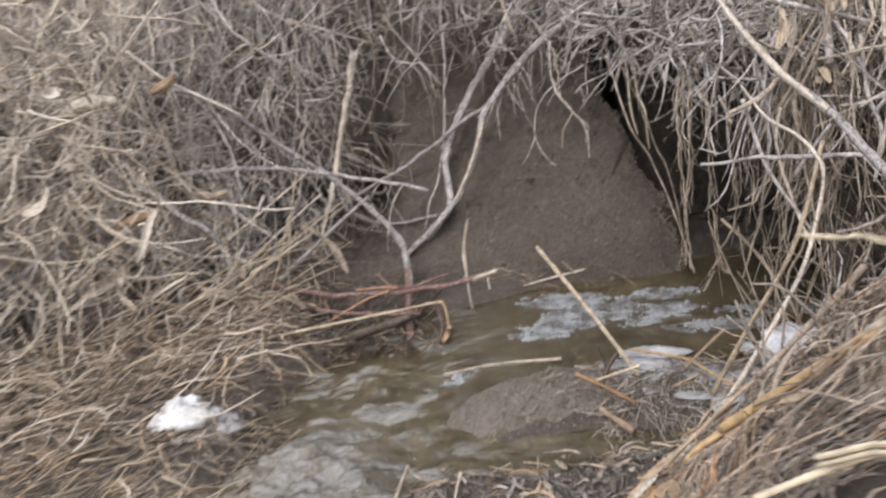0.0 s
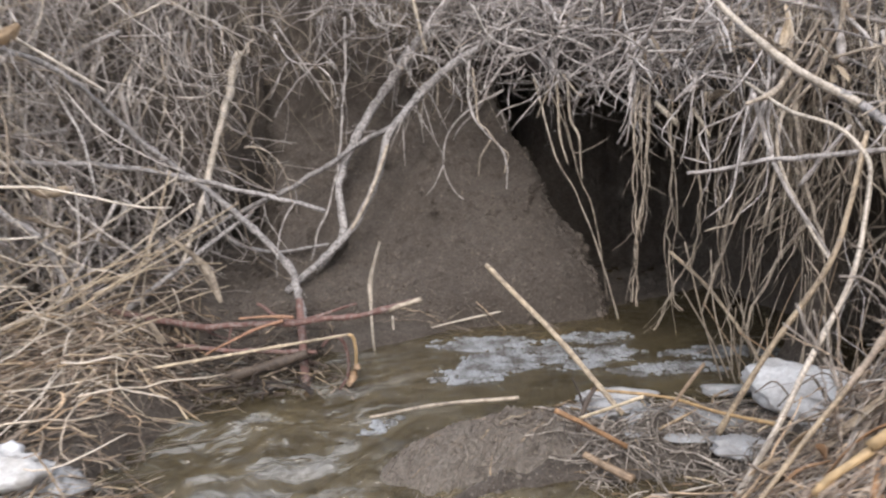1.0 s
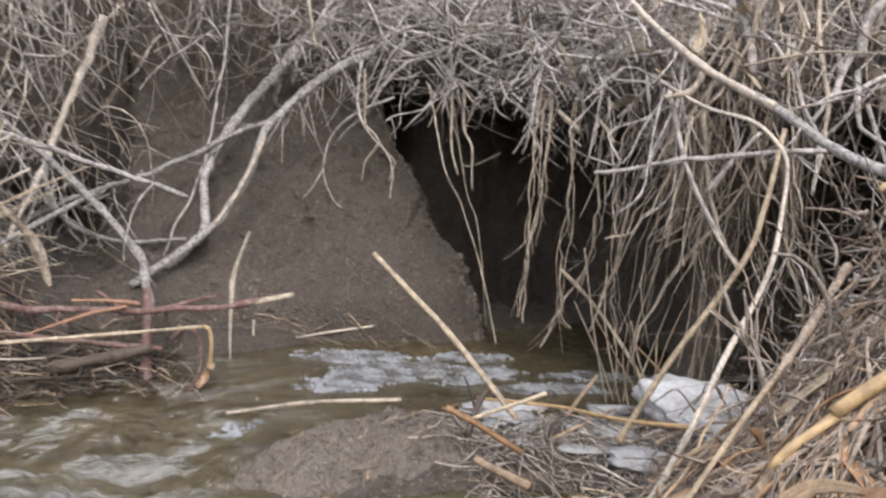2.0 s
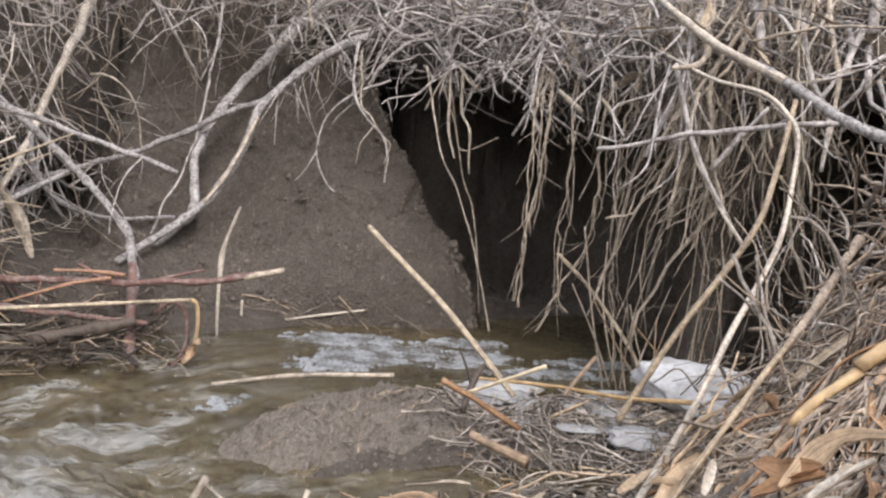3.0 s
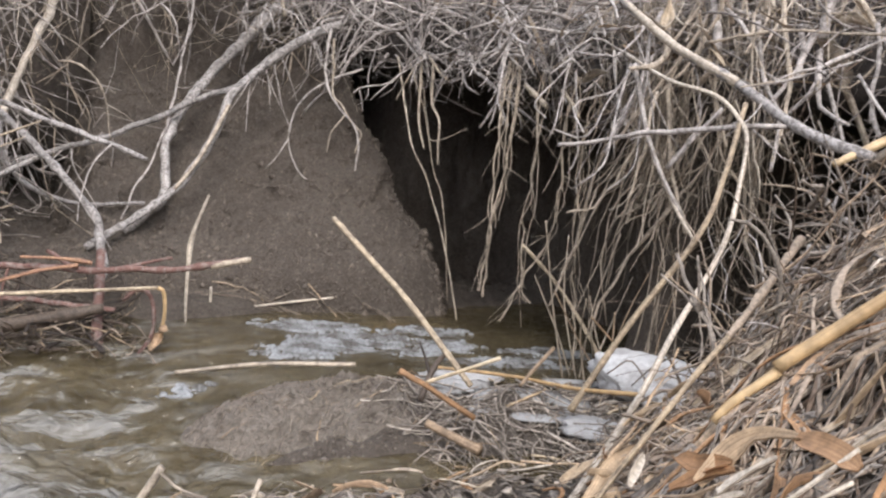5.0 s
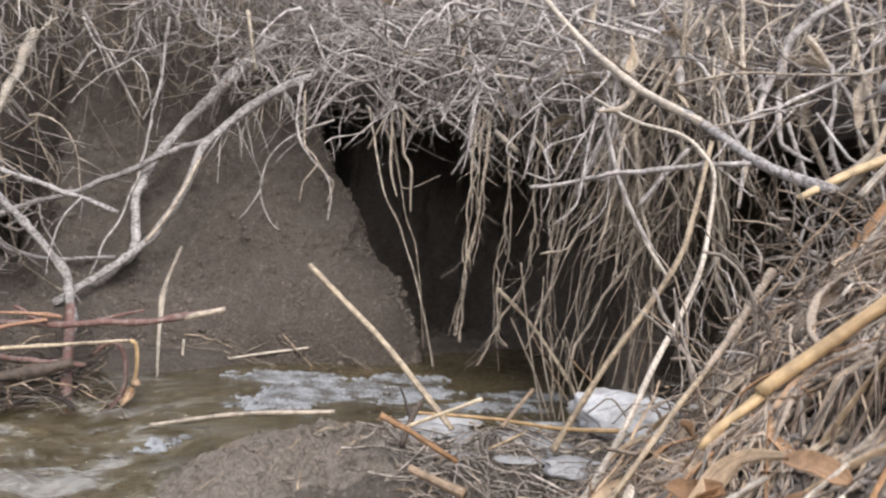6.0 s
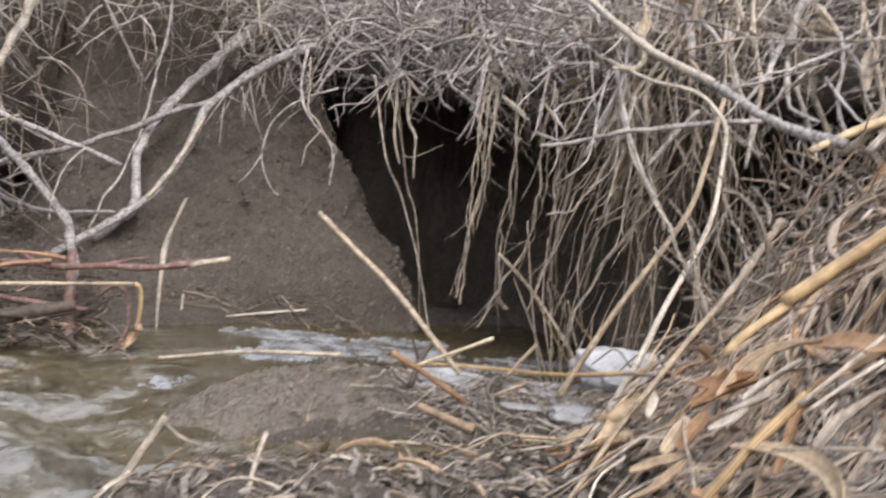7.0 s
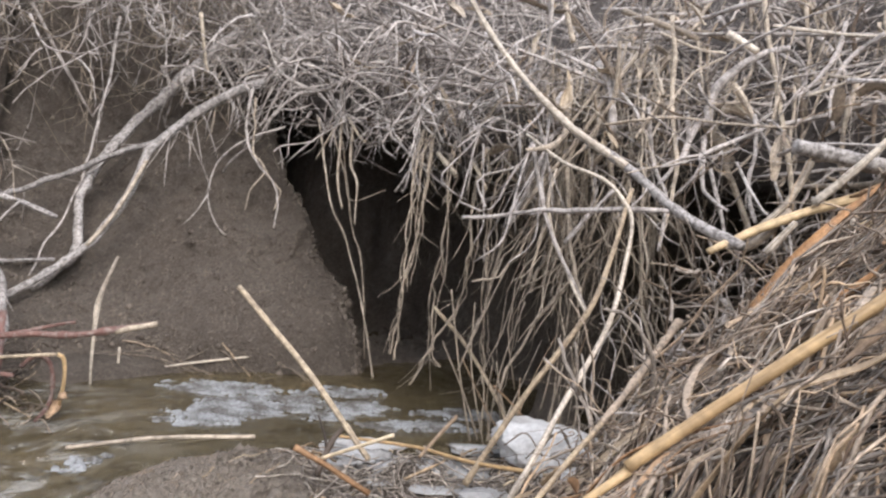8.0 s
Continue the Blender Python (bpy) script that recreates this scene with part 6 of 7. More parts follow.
def twig_bunch(centre, count, length, down, seed, label):
    """A broken crown of thin twigs fanning out and down from one end."""
    g = np.random.default_rng(seed)
    c = np.array(centre)
    top = stem("drooping_twig", [c + np.array([0.05, 0.03, 0.03]), c + np.array([0.02, 0.012, 0.014]), c], 0.0036, 0.0026, GREY_TWIG, label, "twig", seed=seed, wiggle=0.002)
    for i in range(count):
        w = g.normal(0, 0.75, 3) * np.array([1, 0.7, 0.6]) + np.array([-0.35, -0.25, -down])
        w /= np.linalg.norm(w)
        ln = length * g.uniform(0.5, 1.25)
        p0 = c + g.normal(0, 0.008, 3)
        bend = g.normal(0, 0.22, 3) * ln
        stem("twig", [p0, p0 + w * ln * 0.4 + bend * 0.5, p0 + w * ln * 0.75 + bend, p0 + w * ln + bend * 0.6], g.uniform(0.0011, 0.0019), 0.0009, GREY_TWIG, parent=top, sides=5, seed=seed + i, wiggle=0.0012, step=0.012)


twig_bunch((0.312, 1.141, 0.440), 7, 0.09, 1.0, 200, "bunch of broken grey twigs drooping over the hollow")
twig_bunch((0.362, 1.050, 0.405), 7, 0.10, 0.9, 230, "bunch of broken grey twigs drooping over the hollow")
twig_bunch((0.382, 0.945, 0.395), 9, 0.13, 1.0, 290, "bunch of tan twigs drooping before the root curtain")
twig_bunch((0.300, 1.395, 0.465), 6, 0.09, 0.5, 320, "bunch of fine grey twigs at the hollow's lip")

# ---------------- single stalks, twigs and leaves on the face of the overhang
stem("dead_stalk", [(0.530, 0.807, 0.585), (0.524, 0.787, 0.533), (0.521, 0.772, 0.501), (0.518, 0.757, 0.470), (0.514, 0.741, 0.434), (0.508, 0.721, 0.392), (0.504, 0.710, 0.365)], 0.0028, 0.0022, BARK_TAN, "pale upright stalk running down the overhang", "stalk", seed=700, knots=0.2, rough=0.12, wiggle=0.001)
stem("dead_stalk", [(0.471, 0.873, 0.549), (0.467, 0.856, 0.503), (0.461, 0.845, 0.465), (0.457, 0.830, 0.428), (0.453, 0.813, 0.386), (0.445, 0.805, 0.353), (0.431, 0.797, 0.303)], 0.0026, 0.002, REED_GREY, "pale upright stalk running down the overhang", "stalk", seed=701, knots=0.2, rough=0.12, wiggle=0.001)
stem("dead_stalk", [(0.476, 0.802, 0.428), (0.481, 0.808, 0.453), (0.490, 0.807, 0.475), (0.505, 0.797, 0.496), (0.518, 0.783, 0.511), (0.532, 0.762, 0.517)], 0.0052, 0.0034, GREY_TWIG, "stout curved grey stalk above the leaf sheath", "stalk", seed=702, knots=0.2, rough=0.12, wiggle=0.001)
stem("dead_reed", [(0.497, 0.814, 0.530), (0.503, 0.799, 0.521), (0.509, 0.784, 0.511)], 0.004, 0.0038, PALE_REED, "short cut pale reed end in the overhang", "reed", seed=703)
stem("dead_stalk", [(0.425, 0.887, 0.413), (0.428, 0.898, 0.442), (0.430, 0.910, 0.468), (0.427, 0.930, 0.485)], 0.005, 0.0036, GREY_TWIG, "stout hollow grey stalk bent in the overhang", "stalk", seed=704, knots=0.2, rough=0.12, wiggle=0.001)
stem("dead_stalk", [(0.419, 1.004, 0.573), (0.419, 0.991, 0.548), (0.419, 0.975, 0.519)], 0.0034, 0.003, REED_GREY, "short flat grey stalk in the twig mat", "stalk", seed=705, knots=0.2, rough=0.12, wiggle=0.001)
stem("dead_twig", [(0.403, 1.024, 0.534), (0.398, 1.023, 0.509), (0.394, 1.023, 0.487)], 0.0026, 0.002, BARK_TAN, "short broken tan twig in the mat", "twig", seed=706, knots=0.2, rough=0.12, wiggle=0.001)
stem("dead_twig", [(0.399, 1.028, 0.522), (0.414, 0.980, 0.503), (0.425, 0.938, 0.487), (0.432, 0.901, 0.463), (0.435, 0.873, 0.443), (0.440, 0.845, 0.410)], 0.0024, 0.0018, GREY_TWIG, "arched grey twig above the pale branch", "twig", seed=707, knots=0.2, rough=0.12, wiggle=0.001)
stem("dead_twig", [(0.410, 0.890, 0.419), (0.423, 0.848, 0.427), (0.447, 0.817, 0.434), (0.476, 0.769, 0.430), (0.504, 0.718, 0.432)], 0.0016, 0.0013, ROOT, "thin dark twig stretched across the overhang", "twig", seed=708, wiggle=0.002)
stem("dead_twig", [(0.413, 0.838, 0.372), (0.433, 0.807, 0.380), (0.456, 0.779, 0.394), (0.475, 0.755, 0.406)], 0.0015, 0.0011, GREY_TWIG, "thin dark twig stretched across the overhang", "twig", seed=709, wiggle=0.002)
stem("dead_stalk", [(0.444, 0.923, 0.555), (0.456, 0.891, 0.543), (0.473, 0.864, 0.535), (0.484, 0.843, 0.524)], 0.0036, 0.003, REED_GREY, "broad pale stalk lying in the overhang", "stalk", seed=710, knots=0.2, rough=0.12, wiggle=0.001)
stem("dead_straw", [(0.528, 0.785, 0.542), (0.546, 0.750, 0.537), (0.556, 0.713, 0.531), (0.576, 0.675, 0.530)], 0.002, 0.0016, PALE_REED, "thin pale straw lying across the overhang", "straw", seed=711)
stem("dead_twig", [(0.451, 0.873, 0.494), (0.454, 0.862, 0.480), (0.455, 0.850, 0.459)], 0.0022, 0.0016, PALE_REED, "short pale twig hanging in the overhang", "twig", seed=712)
stem("dead_stalk", [(0.498, 0.796, 0.476), (0.501, 0.782, 0.461), (0.502, 0.770, 0.444), (0.502, 0.758, 0.427)], 0.0026, 0.002, REED_GREY, "arched pale stalk beside the leaf sheath", "stalk", seed=713, knots=0.2, rough=0.12, wiggle=0.001)
stem("dead_twig", [(0.503, 0.768, 0.444), (0.497, 0.753, 0.406), (0.488, 0.749, 0.377), (0.484, 0.739, 0.352), (0.484, 0.729, 0.336)], 0.0024, 0.0018, GREY_TWIG, "grey twig hanging before the dark gap", "twig", seed=714, knots=0.2, rough=0.12, wiggle=0.001)
stem("dead_twig", [(0.471, 0.784, 0.384), (0.470, 0.771, 0.362), (0.469, 0.757, 0.337), (0.465, 0.743, 0.307)], 0.0022, 0.0018, GREY_TWIG, "grey twig hanging before the dark gap", "twig", seed=715, knots=0.2, rough=0.12, wiggle=0.001)
stem("dead_twig", [(0.444, 0.857, 0.444), (0.441, 0.845, 0.413), (0.439, 0.828, 0.377), (0.441, 0.806, 0.344), (0.429, 0.795, 0.294)], 0.0024, 0.0018, GREY_TWIG, "grey root hanging from the overhang", "twig", seed=716, knots=0.2, rough=0.12, wiggle=0.001)
stem("dead_stalk", [(0.466, 0.824, 0.441), (0.463, 0.812, 0.411), (0.449, 0.814, 0.379), (0.438, 0.820, 0.360)], 0.003, 0.0022, GREY_TWIG, "forked grey stalk hanging in the overhang", "stalk", seed=717, knots=0.2, rough=0.12, wiggle=0.001)
stem("dead_stalk", [(0.473, 0.810, 0.434), (0.462, 0.811, 0.408), (0.456, 0.808, 0.387)], 0.0034, 0.0028, GREY_TWIG, "short thick grey stalk in the overhang", "stalk", seed=718, knots=0.2, rough=0.12, wiggle=0.001)
stem("dead_straw", [(0.461, 0.876, 0.529), (0.484, 0.837, 0.512), (0.500, 0.812, 0.508), (0.477, 0.833, 0.486), (0.456, 0.841, 0.446), (0.440, 0.844, 0.407)], 0.0016, 0.0012, PALE_REED, "thin looped pale straw in the overhang", "straw", seed=719)
stem("dead_twig", [(0.503, 0.759, 0.430), (0.504, 0.742, 0.408), (0.500, 0.729, 0.380), (0.499, 0.715, 0.359)], 0.002, 0.0014, GREY_TWIG, "thin grey twig hanging in the overhang", "twig", seed=720, knots=0.2, rough=0.12, wiggle=0.001)
stem("dead_twig", [(0.557, 0.723, 0.545), (0.548, 0.721, 0.510), (0.535, 0.732, 0.480), (0.522, 0.744, 0.461)], 0.0022, 0.0016, GREY_TWIG, "forked grey twig in the overhang", "twig", seed=721, knots=0.2, rough=0.12, wiggle=0.001)
stem("dead_twig", [(0.562, 0.684, 0.531), (0.549, 0.709, 0.504), (0.538, 0.712, 0.466), (0.532, 0.699, 0.435)], 0.0024, 0.0016, GREY_TWIG, "forked grey twig in the overhang", "twig", seed=722, knots=0.2, rough=0.12, wiggle=0.001)
stem("dead_twig", [(0.542, 0.720, 0.489), (0.546, 0.698, 0.486), (0.550, 0.672, 0.480)], 0.002, 0.0014, PALE_REED, "pale broken twig in the overhang", "twig", seed=723, knots=0.2, rough=0.12, wiggle=0.001)
stem("dead_twig", [(0.531, 0.732, 0.468), (0.541, 0.711, 0.478), (0.551, 0.685, 0.492)], 0.0018, 0.0014, PALE_REED, "pale broken twig in the overhang", "twig", seed=724, knots=0.2, rough=0.12, wiggle=0.001)
stem("dead_reed", [(0.484, 0.682, 0.397), (0.474, 0.684, 0.371), (0.464, 0.688, 0.351), (0.452, 0.699, 0.332)], 0.0040, 0.0034, REED_GREY, "stout tan reed leaning out of the overhang", "reed", seed=725)
stem("dead_stick", [(0.467, 0.660, 0.359), (0.478, 0.641, 0.385), (0.495, 0.619, 0.422)], 0.004, 0.0034, PALE_REED, "pale smooth stick leaning over the reed pile", "stick", seed=726)
stem("dead_reed", [(0.431, 0.699, 0.308), (0.441, 0.688, 0.321), (0.458, 0.675, 0.350)], 0.0042, 0.0036, REED_GREY, "short tan reed at the pile edge", "reed", seed=727)
stem("dead_reed", [(0.423, 0.666, 0.310), (0.432, 0.660, 0.326), (0.439, 0.654, 0.340)], 0.0036, 0.003, PALE_REED, "short pale reed at the pile edge", "reed", seed=728)
stem("dead_reed", [(0.430, 0.589, 0.346), (0.428, 0.578, 0.340), (0.431, 0.563, 0.334)], 0.005, 0.0044, REED, "short cut pale reed on the pile edge", "reed", seed=729)
stem("dead_twig", [(0.338, 1.334, 0.574), (0.330, 1.353, 0.540), (0.320, 1.377, 0.496), (0.312, 1.395, 0.459), (0.307, 1.402, 0.422)], 0.003, 0.0022, GREY_TWIG, "forked pale twig over the hollow mouth", "twig", seed=730, knots=0.2, rough=0.12, wiggle=0.001)
stem("dead_twig", [(0.341, 1.312, 0.547), (0.342, 1.295, 0.503), (0.338, 1.301, 0.473), (0.335, 1.312, 0.465)], 0.0024, 0.002, GREY_TWIG, "bent grey twig over the hollow mouth", "twig", seed=731, knots=0.2, rough=0.12, wiggle=0.001)
stem("dead_straw", [(0.341, 1.306, 0.528), (0.354, 1.252, 0.542), (0.366, 1.200, 0.553)], 0.0026, 0.0022, REED_GREY, "flat pale straw in the twig mat", "straw", seed=732)
stem("dead_twig", [(0.354, 1.221, 0.468), (0.350, 1.228, 0.431), (0.351, 1.206, 0.395), (0.349, 1.199, 0.347), (0.351, 1.175, 0.316)], 0.0026, 0.0018, GREY_TWIG, "pale twig hanging at the hollow mouth", "twig", seed=733, knots=0.2, rough=0.12, wiggle=0.001)
stem("dead_twig", [(0.350, 1.141, 0.371), (0.353, 1.111, 0.355), (0.355, 1.091, 0.344)], 0.0032, 0.0034, BARK_TAN, "pale knobbed twig end hanging over the hollow", "twig", seed=734, knots=0.2, rough=0.12, wiggle=0.001)
stem("dead_twig", [(0.359, 1.067, 0.365), (0.360, 1.044, 0.349), (0.361, 1.026, 0.332)], 0.0024, 0.002, BARK_TAN, "pale broken twig end hanging over the hollow", "twig", seed=735, knots=0.2, rough=0.12, wiggle=0.001)
stem("dead_twig", [(0.353, 1.167, 0.388), (0.345, 1.194, 0.354), (0.336, 1.226, 0.311)], 0.0026, 0.002, GREY_TWIG, "pale twig hanging at the hollow mouth", "twig", seed=736, knots=0.2, rough=0.12, wiggle=0.001)
stem("dead_twig", [(0.309, 1.393, 0.418), (0.296, 1.418, 0.375), (0.286, 1.432, 0.343)], 0.0022, 0.0018, BARK_TAN, "pale twig of the star-shaped tuft", "twig", seed=737, knots=0.2, rough=0.12, wiggle=0.001)
stem("dead_twig", [(0.311, 1.386, 0.418), (0.319, 1.348, 0.388), (0.324, 1.327, 0.379)], 0.0022, 0.0018, BARK_TAN, "pale twig of the star-shaped tuft", "twig", seed=738, knots=0.2, rough=0.12, wiggle=0.001)
stem("dead_twig", [(0.308, 1.399, 0.418), (0.307, 1.388, 0.368), (0.306, 1.375, 0.314), (0.309, 1.350, 0.271)], 0.0022, 0.0018, REED_GREY, "pale twig hanging over the hollow mouth", "twig", seed=739, knots=0.2, rough=0.12, wiggle=0.001)
stem("dead_twig", [(0.315, 1.366, 0.401), (0.315, 1.352, 0.343), (0.319, 1.326, 0.310), (0.318, 1.312, 0.250)], 0.0022, 0.0016, REED_GREY, "pale twig hanging over the hollow mouth", "twig", seed=740, knots=0.2, rough=0.12, wiggle=0.001)
stem("dead_twig", [(0.379, 1.112, 0.535), (0.380, 1.085, 0.507), (0.381, 1.056, 0.473), (0.381, 1.026, 0.430)], 0.0022, 0.0016, GREY_TWIG, "grey twig in the mat", "twig", seed=741, knots=0.2, rough=0.12, wiggle=0.001)
stem("dead_twig", [(0.384, 0.888, 0.286), (0.400, 0.861, 0.331), (0.407, 0.848, 0.351)], 0.0028, 0.002, GREY_TWIG, "pale twig crossing the root curtain", "twig", seed=742, knots=0.2, rough=0.12, wiggle=0.001)
stem("dead_twig", [(0.361, 0.966, 0.294), (0.372, 0.958, 0.335), (0.384, 0.950, 0.383)], 0.003, 0.0022, GREY_TWIG, "pale twig crossing the root curtain", "twig", seed=743, knots=0.2, rough=0.12, wiggle=0.001)
stem("dead_stalk", [(0.382, 0.920, 0.365), (0.375, 0.917, 0.326), (0.374, 0.896, 0.290), (0.374, 0.883, 0.277), (0.375, 0.857, 0.247), (0.376, 0.824, 0.218)], 0.0022, 0.0016, PALE_REED, "pale thin stalk hanging in the root curtain", "stalk", seed=744)
blade("dry_leaf", [(0.408, 0.879, 0.394), (0.411, 0.881, 0.411), (0.413, 0.863, 0.395)], 0.012, TAN_LEAF, "tan curled dead leaf beside the pale branch", "leaf", fold=0.2, seed=745)
blade("dry_leaf", [(0.395, 0.877, 0.370), (0.398, 0.871, 0.379), (0.402, 0.867, 0.388)], 0.011, TAN_LEAF, "tan dead leaf under the pale branch", "leaf", fold=0.2, seed=746)
blade("dry_leaf", [(0.428, 0.864, 0.472), (0.431, 0.869, 0.491), (0.439, 0.866, 0.506)], 0.01, REED_GREY, "pale curled dead leaf in the overhang", "leaf", fold=0.4, seed=747)
blade("dry_leaf", [(0.443, 0.862, 0.508), (0.450, 0.847, 0.499), (0.443, 0.848, 0.481)], 0.012, TAN_LEAF, "pale curled dead leaf in the overhang", "leaf", fold=0.3, seed=748)
blade("dry_leaf", [(0.471, 0.850, 0.559), (0.475, 0.838, 0.547), (0.476, 0.829, 0.536)], 0.014, REED_GREY, "pale green-tan dead leaf in the overhang", "leaf", fold=0.2, seed=749)
blade("dry_leaf", [(0.422, 0.924, 0.483), (0.427, 0.905, 0.480), (0.429, 0.891, 0.470)], 0.016, TAN_LEAF, "brown dead leaf in the overhang", "leaf", fold=0.3, seed=750)
blade("dry_leaf", [(0.477, 0.792, 0.440), (0.486, 0.783, 0.447), (0.492, 0.770, 0.442)], 0.02, REED_GREY, "broad grey-tan dead leaf above the sheath", "leaf", fold=0.3, seed=751)
blade("dry_leaf", [(0.536, 0.683, 0.467), (0.540, 0.671, 0.476), (0.546, 0.657, 0.471)], 0.02, TAN_LEAF, "brown dead leaf in the overhang", "leaf", fold=0.3, seed=752)
blade("dry_leaf", [(0.483, 0.718, 0.378), (0.489, 0.724, 0.400), (0.496, 0.727, 0.423)], 0.012, REED_GREY, "narrow tan dead leaf hanging in the overhang", "leaf", fold=0.4, seed=753)
blade("dry_leaf", [(0.368, 0.996, 0.386), (0.366, 1.016, 0.384), (0.364, 1.032, 0.374)], 0.014, REED_GREY, "pale dead leaf in the twig mat", "leaf", fold=0.2, seed=754)
blade("dry_leaf", [(0.364, 1.151, 0.558), (0.360, 1.181, 0.576), (0.358, 1.200, 0.598)], 0.02, REED_GREY, "pale dead leaf in the twig mat", "leaf", fold=0.3, seed=755)
blade("dry_leaf", [(0.379, 1.062, 0.575), (0.393, 1.025, 0.564), (0.402, 0.995, 0.553), (0.409, 0.977, 0.554)], 0.012, TAN_LEAF, "long orange-brown leaf lying in the mat", "leaf", fold=0.3, seed=756)
blade("dry_leaf", [(0.288, 1.469, 0.602), (0.300, 1.430, 0.582), (0.307, 1.407, 0.576)], 0.022, TAN_LEAF, "broad pale dead leaf at the top of the mat", "leaf", fold=0.3, seed=757)

# ---------------- straws and leaves at the foot of the grass curtain
stem("dead_straw", [(-0.582, 1.360, 0.125), (-0.476, 1.380, 0.180), (-0.386, 1.400, 0.230), (-0.304, 1.420, 0.279)], 0.0022, 0.0018, PALE_REED, "long pale straw leaning across the grass curtain", "straw", seed=1500)
stem("dead_straw", [(-0.584, 1.340, 0.067), (-0.519, 1.360, 0.093), (-0.446, 1.380, 0.128), (-0.367, 1.400, 0.183), (-0.285, 1.420, 0.235)], 0.0022, 0.0018, PALE_REED, "long pale straw leaning across the grass curtain", "straw", seed=1501)
stem("dead_straw", [(-0.431, 1.340, 0.122), (-0.382, 1.360, 0.139), (-0.334, 1.380, 0.159)], 0.0024, 0.002, PALE_REED, "short pale straw leaning on the shelf", "straw", seed=1502)
stem("dead_straw", [(-0.439, 1.330, 0.142), (-0.442, 1.330, 0.094), (-0.440, 1.330, 0.033)], 0.0024, 0.002, PALE_REED, "upright pale straw standing in the shelf litter", "straw", seed=1503)
stem("dead_straw", [(-0.470, 1.330, 0.179), (-0.450, 1.330, 0.133), (-0.428, 1.330, 0.084), (-0.407, 1.330, 0.020)], 0.002, 0.0018, REED_GREY, "bent straw standing in the shelf litter", "straw", seed=1504)
stem("dead_stalk", [(-0.376, 1.380, 0.073), (-0.363, 1.380, 0.134), (-0.344, 1.380, 0.205)], 0.002, 0.0016, REED_GREY, "thin upright stalk before the grass curtain", "stalk", seed=1505)
stem("dead_stick", [(-0.403, 1.420, 0.073), (-0.337, 1.437, 0.118), (-0.265, 1.453, 0.166), (-0.206, 1.470, 0.202)], 0.0046, 0.0036, BARK, "grey stick leaning up the bank", "stick", seed=1506, knots=0.2)
stem("dead_straw", [(-0.539, 1.240, 0.022), (-0.488, 1.260, 0.030), (-0.425, 1.280, 0.041), (-0.358, 1.300, 0.061)], 0.0018, 0.0014, STRAW, "golden straw lying on the shelf litter", "straw", seed=1507)
stem("dead_straw", [(-0.546, 1.280, 0.056), (-0.484, 1.293, 0.068), (-0.427, 1.307, 0.069), (-0.370, 1.320, 0.047)], 0.0018, 0.0014, STRAW, "golden straw lying on the shelf litter", "straw", seed=1508)
stem("dead_straw", [(-0.495, 1.280, 0.115), (-0.455, 1.280, 0.094), (-0.421, 1.280, 0.048), (-0.412, 1.280, -0.003)], 0.0018, 0.0014, PALE_REED, "bent pale straw on the shelf litter", "straw", seed=1509)
blade("dry_leaf", [(-0.326, 1.370, 0.193), (-0.299, 1.370, 0.171), (-0.274, 1.370, 0.136), (-0.256, 1.370, 0.085)], 0.016, REED_GREY, "broad curled grey-tan leaf hanging at the shelf", "leaf", fold=0.3, turn=0.6, twist=0.5, seed=1510)
blade("dry_leaf", [(-0.353, 1.300, 0.086), (-0.346, 1.300, 0.068), (-0.337, 1.300, 0.045), (-0.333, 1.300, 0.023)], 0.015, REED_GREY, "broad pale leaf standing in the shelf litter", "leaf", fold=0.3, turn=0.6, twist=0.5, seed=1511)
blade("dry_leaf", [(-0.467, 1.330, 0.205), (-0.456, 1.330, 0.190), (-0.462, 1.330, 0.172)], 0.016, TAN_LEAF, "tan dead leaf caught on a straw", "leaf", fold=0.3, turn=0.6, twist=0.5, seed=1512)
blade("dry_leaf", [(-0.436, 1.300, 0.103), (-0.429, 1.300, 0.077), (-0.415, 1.300, 0.033)], 0.01, TAN_LEAF, "narrow tan leaf in the shelf litter", "leaf", fold=0.3, turn=0.6, twist=0.5, seed=1513)
blade("dry_leaf", [(-0.514, 1.380, 0.282), (-0.486, 1.380, 0.268), (-0.447, 1.380, 0.274)], 0.016, TAN_LEAF, "tan dead leaf in the grass curtain", "leaf", fold=0.3, turn=0.6, twist=0.5, seed=1514)
blade("dry_leaf", [(-0.525, 1.240, 0.068), (-0.493, 1.240, 0.056), (-0.458, 1.240, 0.060)], 0.014, LEAF, "brown leaf lying on the shelf litter", "leaf", fold=0.3, turn=0.6, twist=0.5, seed=1515)

stem("dead_stalk", [(-0.710, 1.280, 0.366), (-0.631, 1.280, 0.451), (-0.546, 1.285, 0.537), (-0.455, 1.290, 0.618)], 0.0030, 0.0022, PALE_REED, "long pale stalk leaning across the grass curtain", "stalk", seed=1520, knots=0.2)
stem("dead_stalk", [(-0.545, 1.330, 0.549), (-0.494, 1.330, 0.494), (-0.439, 1.340, 0.453), (-0.380, 1.350, 0.410)], 0.0026, 0.0020, PALE_REED, "broken pale stalk in the grass curtain", "stalk", seed=1521, knots=0.3)
stem("dead_stalk", [(-0.686, 1.250, 0.335), (-0.653, 1.250, 0.289), (-0.601, 1.250, 0.277)], 0.0022, 0.0018, PALE_REED, "bent pale stalk in the grass curtain", "stalk", seed=1522)
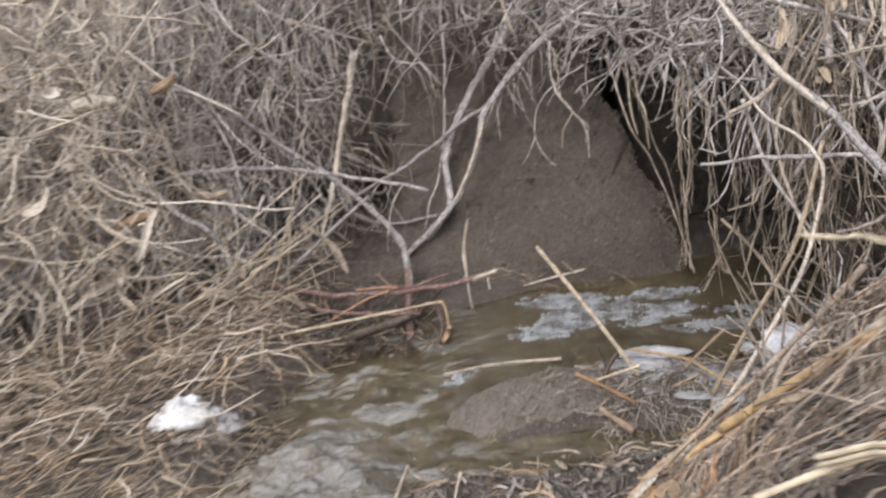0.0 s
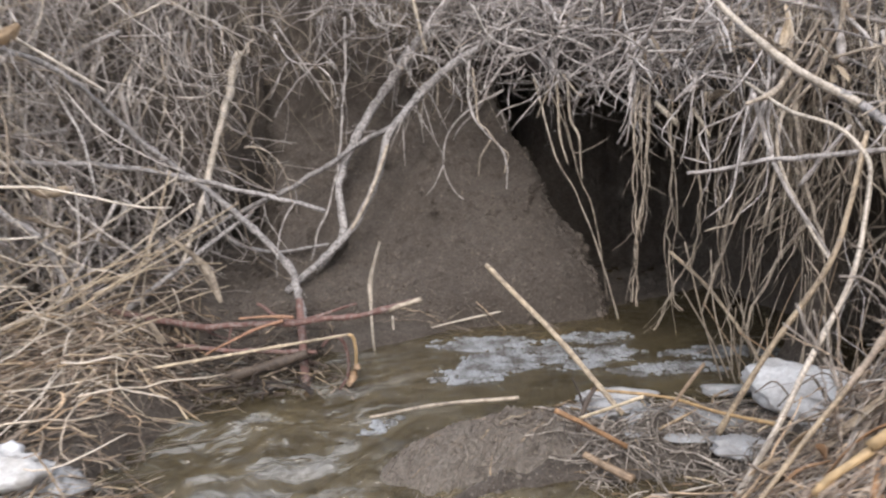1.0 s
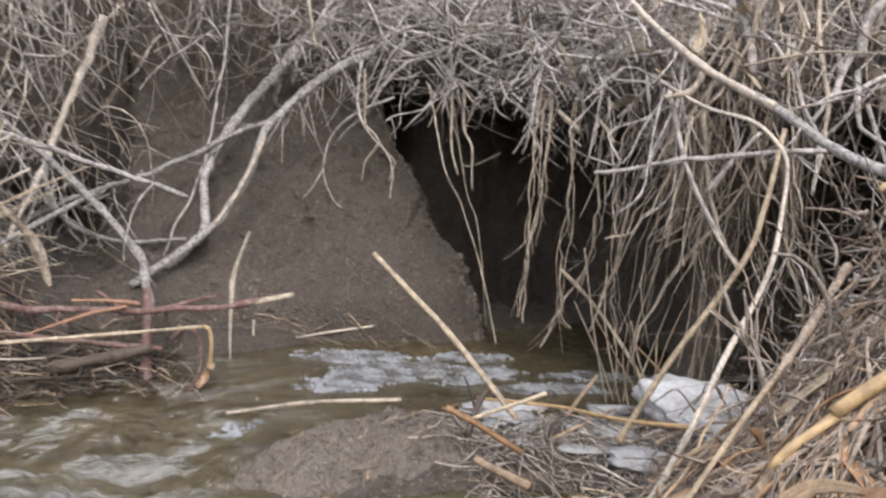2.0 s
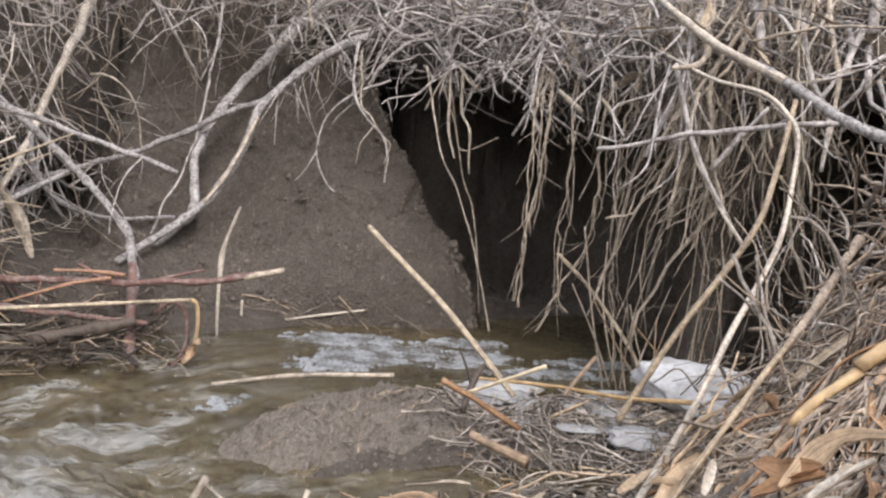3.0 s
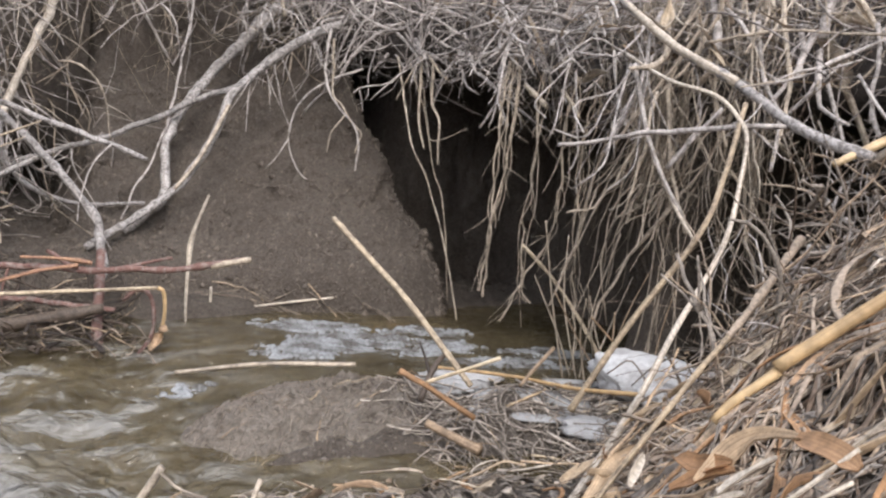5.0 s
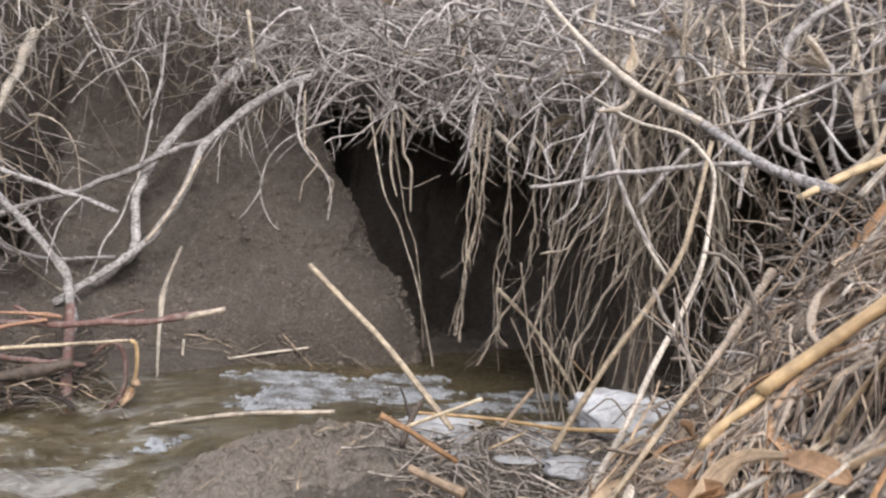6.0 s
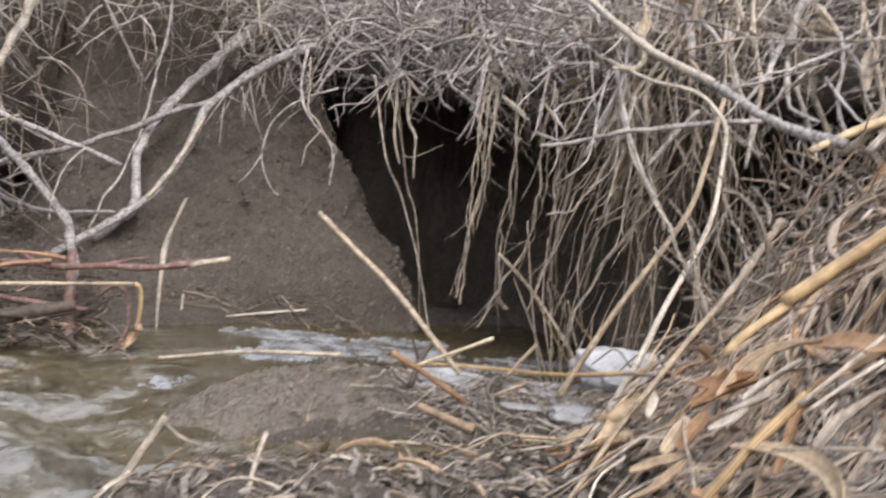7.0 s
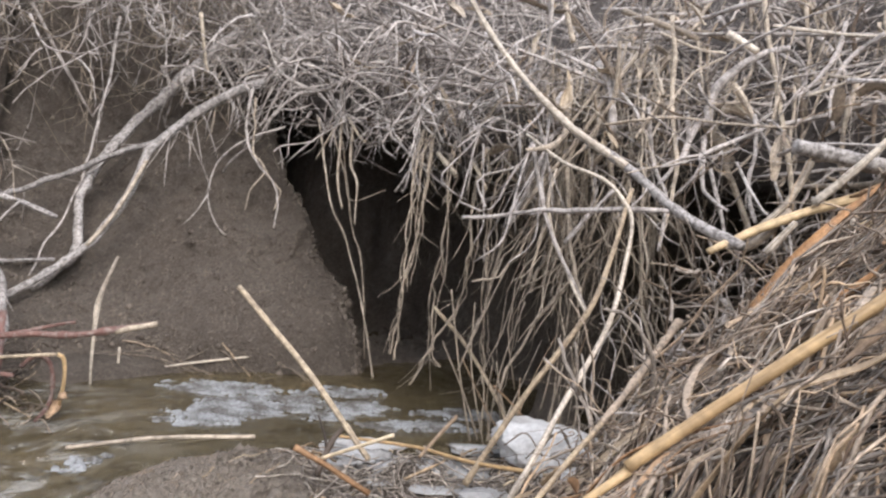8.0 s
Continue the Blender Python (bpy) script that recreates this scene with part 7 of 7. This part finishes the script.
for i, (pts, wide) in enumerate([
        ([(-0.682, 1.270, 0.446), (-0.620, 1.270, 0.473), (-0.558, 1.270, 0.474)], 0.026), ([(-0.515, 1.310, 0.474), (-0.485, 1.310, 0.485), (-0.468, 1.310, 0.499)], 0.018),
        ([(-0.633, 1.270, 0.257), (-0.584, 1.270, 0.269), (-0.540, 1.270, 0.278)], 0.020)]):
    blade("dry_leaf", pts, wide, (PALE_REED, GOLD_LEAF, GOLD_LEAF)[i], "broad papery dead leaf in the grass curtain", "leaf", group="dead leaves in the grass curtain", fold=0.3, turn=0.9, twist=0.4, seed=1530 + i)

# ---------------- cut reeds low on the near flank of the pile
stem("dead_reed", [(0.163, 0.374, 0.404), (0.173, 0.348, 0.409), (0.180, 0.322, 0.414), (0.225, 0.225, 0.402), (0.275, 0.150, 0.385)], 0.0011, 0.0012, CREAM_REED, "thin cut cream reed lying across the near flank of the pile", "reed", rough=0.02, seed=1600)
split = stem("dead_reed", [(0.139, 0.303, 0.321), (0.152, 0.296, 0.328), (0.163, 0.287, 0.335), (0.200, 0.235, 0.360), (0.235, 0.180, 0.370)], 0.0015, 0.0018, CREAM_REED, "split cream reed high on the near flank of the pile", "reed", rough=0.03, seed=1601)
stem("split_half", [(0.139, 0.301, 0.318), (0.151, 0.294, 0.325), (0.161, 0.284, 0.333), (0.198, 0.233, 0.356), (0.232, 0.178, 0.366)], 0.0012, 0.0015, CREAM_REED, parent=split, rough=0.03, seed=1602)
stem("dead_reed", [(0.113, 0.309, 0.298), (0.139, 0.303, 0.312), (0.156, 0.296, 0.323), (0.164, 0.289, 0.328), (0.190, 0.240, 0.350)], 0.0018, 0.0022, CREAM_REED, "bent cream reed high on the near flank of the pile", "reed", rough=0.03, seed=1603)

# ---------------- dark twigs lying over the snow
g170 = np.random.default_rng(170)
for i in range(9):
    x, y = 0.325 + 0.016 * i + g170.normal(0, 0.008), 0.80 + g170.normal(0, 0.014)
    w = g170.normal(0, 1, 2)
    w = w / np.linalg.norm(w) * g170.uniform(0.03, 0.055)
    stem("dark_twig", [(x - w[0], y - w[1] * 0.6, 0.060 + g170.uniform(0, 0.02)), (x, y, 0.098 + g170.uniform(0, 0.012)), (x + w[0], y + w[1] * 0.6, 0.075 + g170.uniform(0, 0.025))],
         0.0011, 0.0008, LITTER, "dark curled twig lying over the old snow", "twig", seed=171 + i, wiggle=0.004, group="twigs over the snow", sides=6)
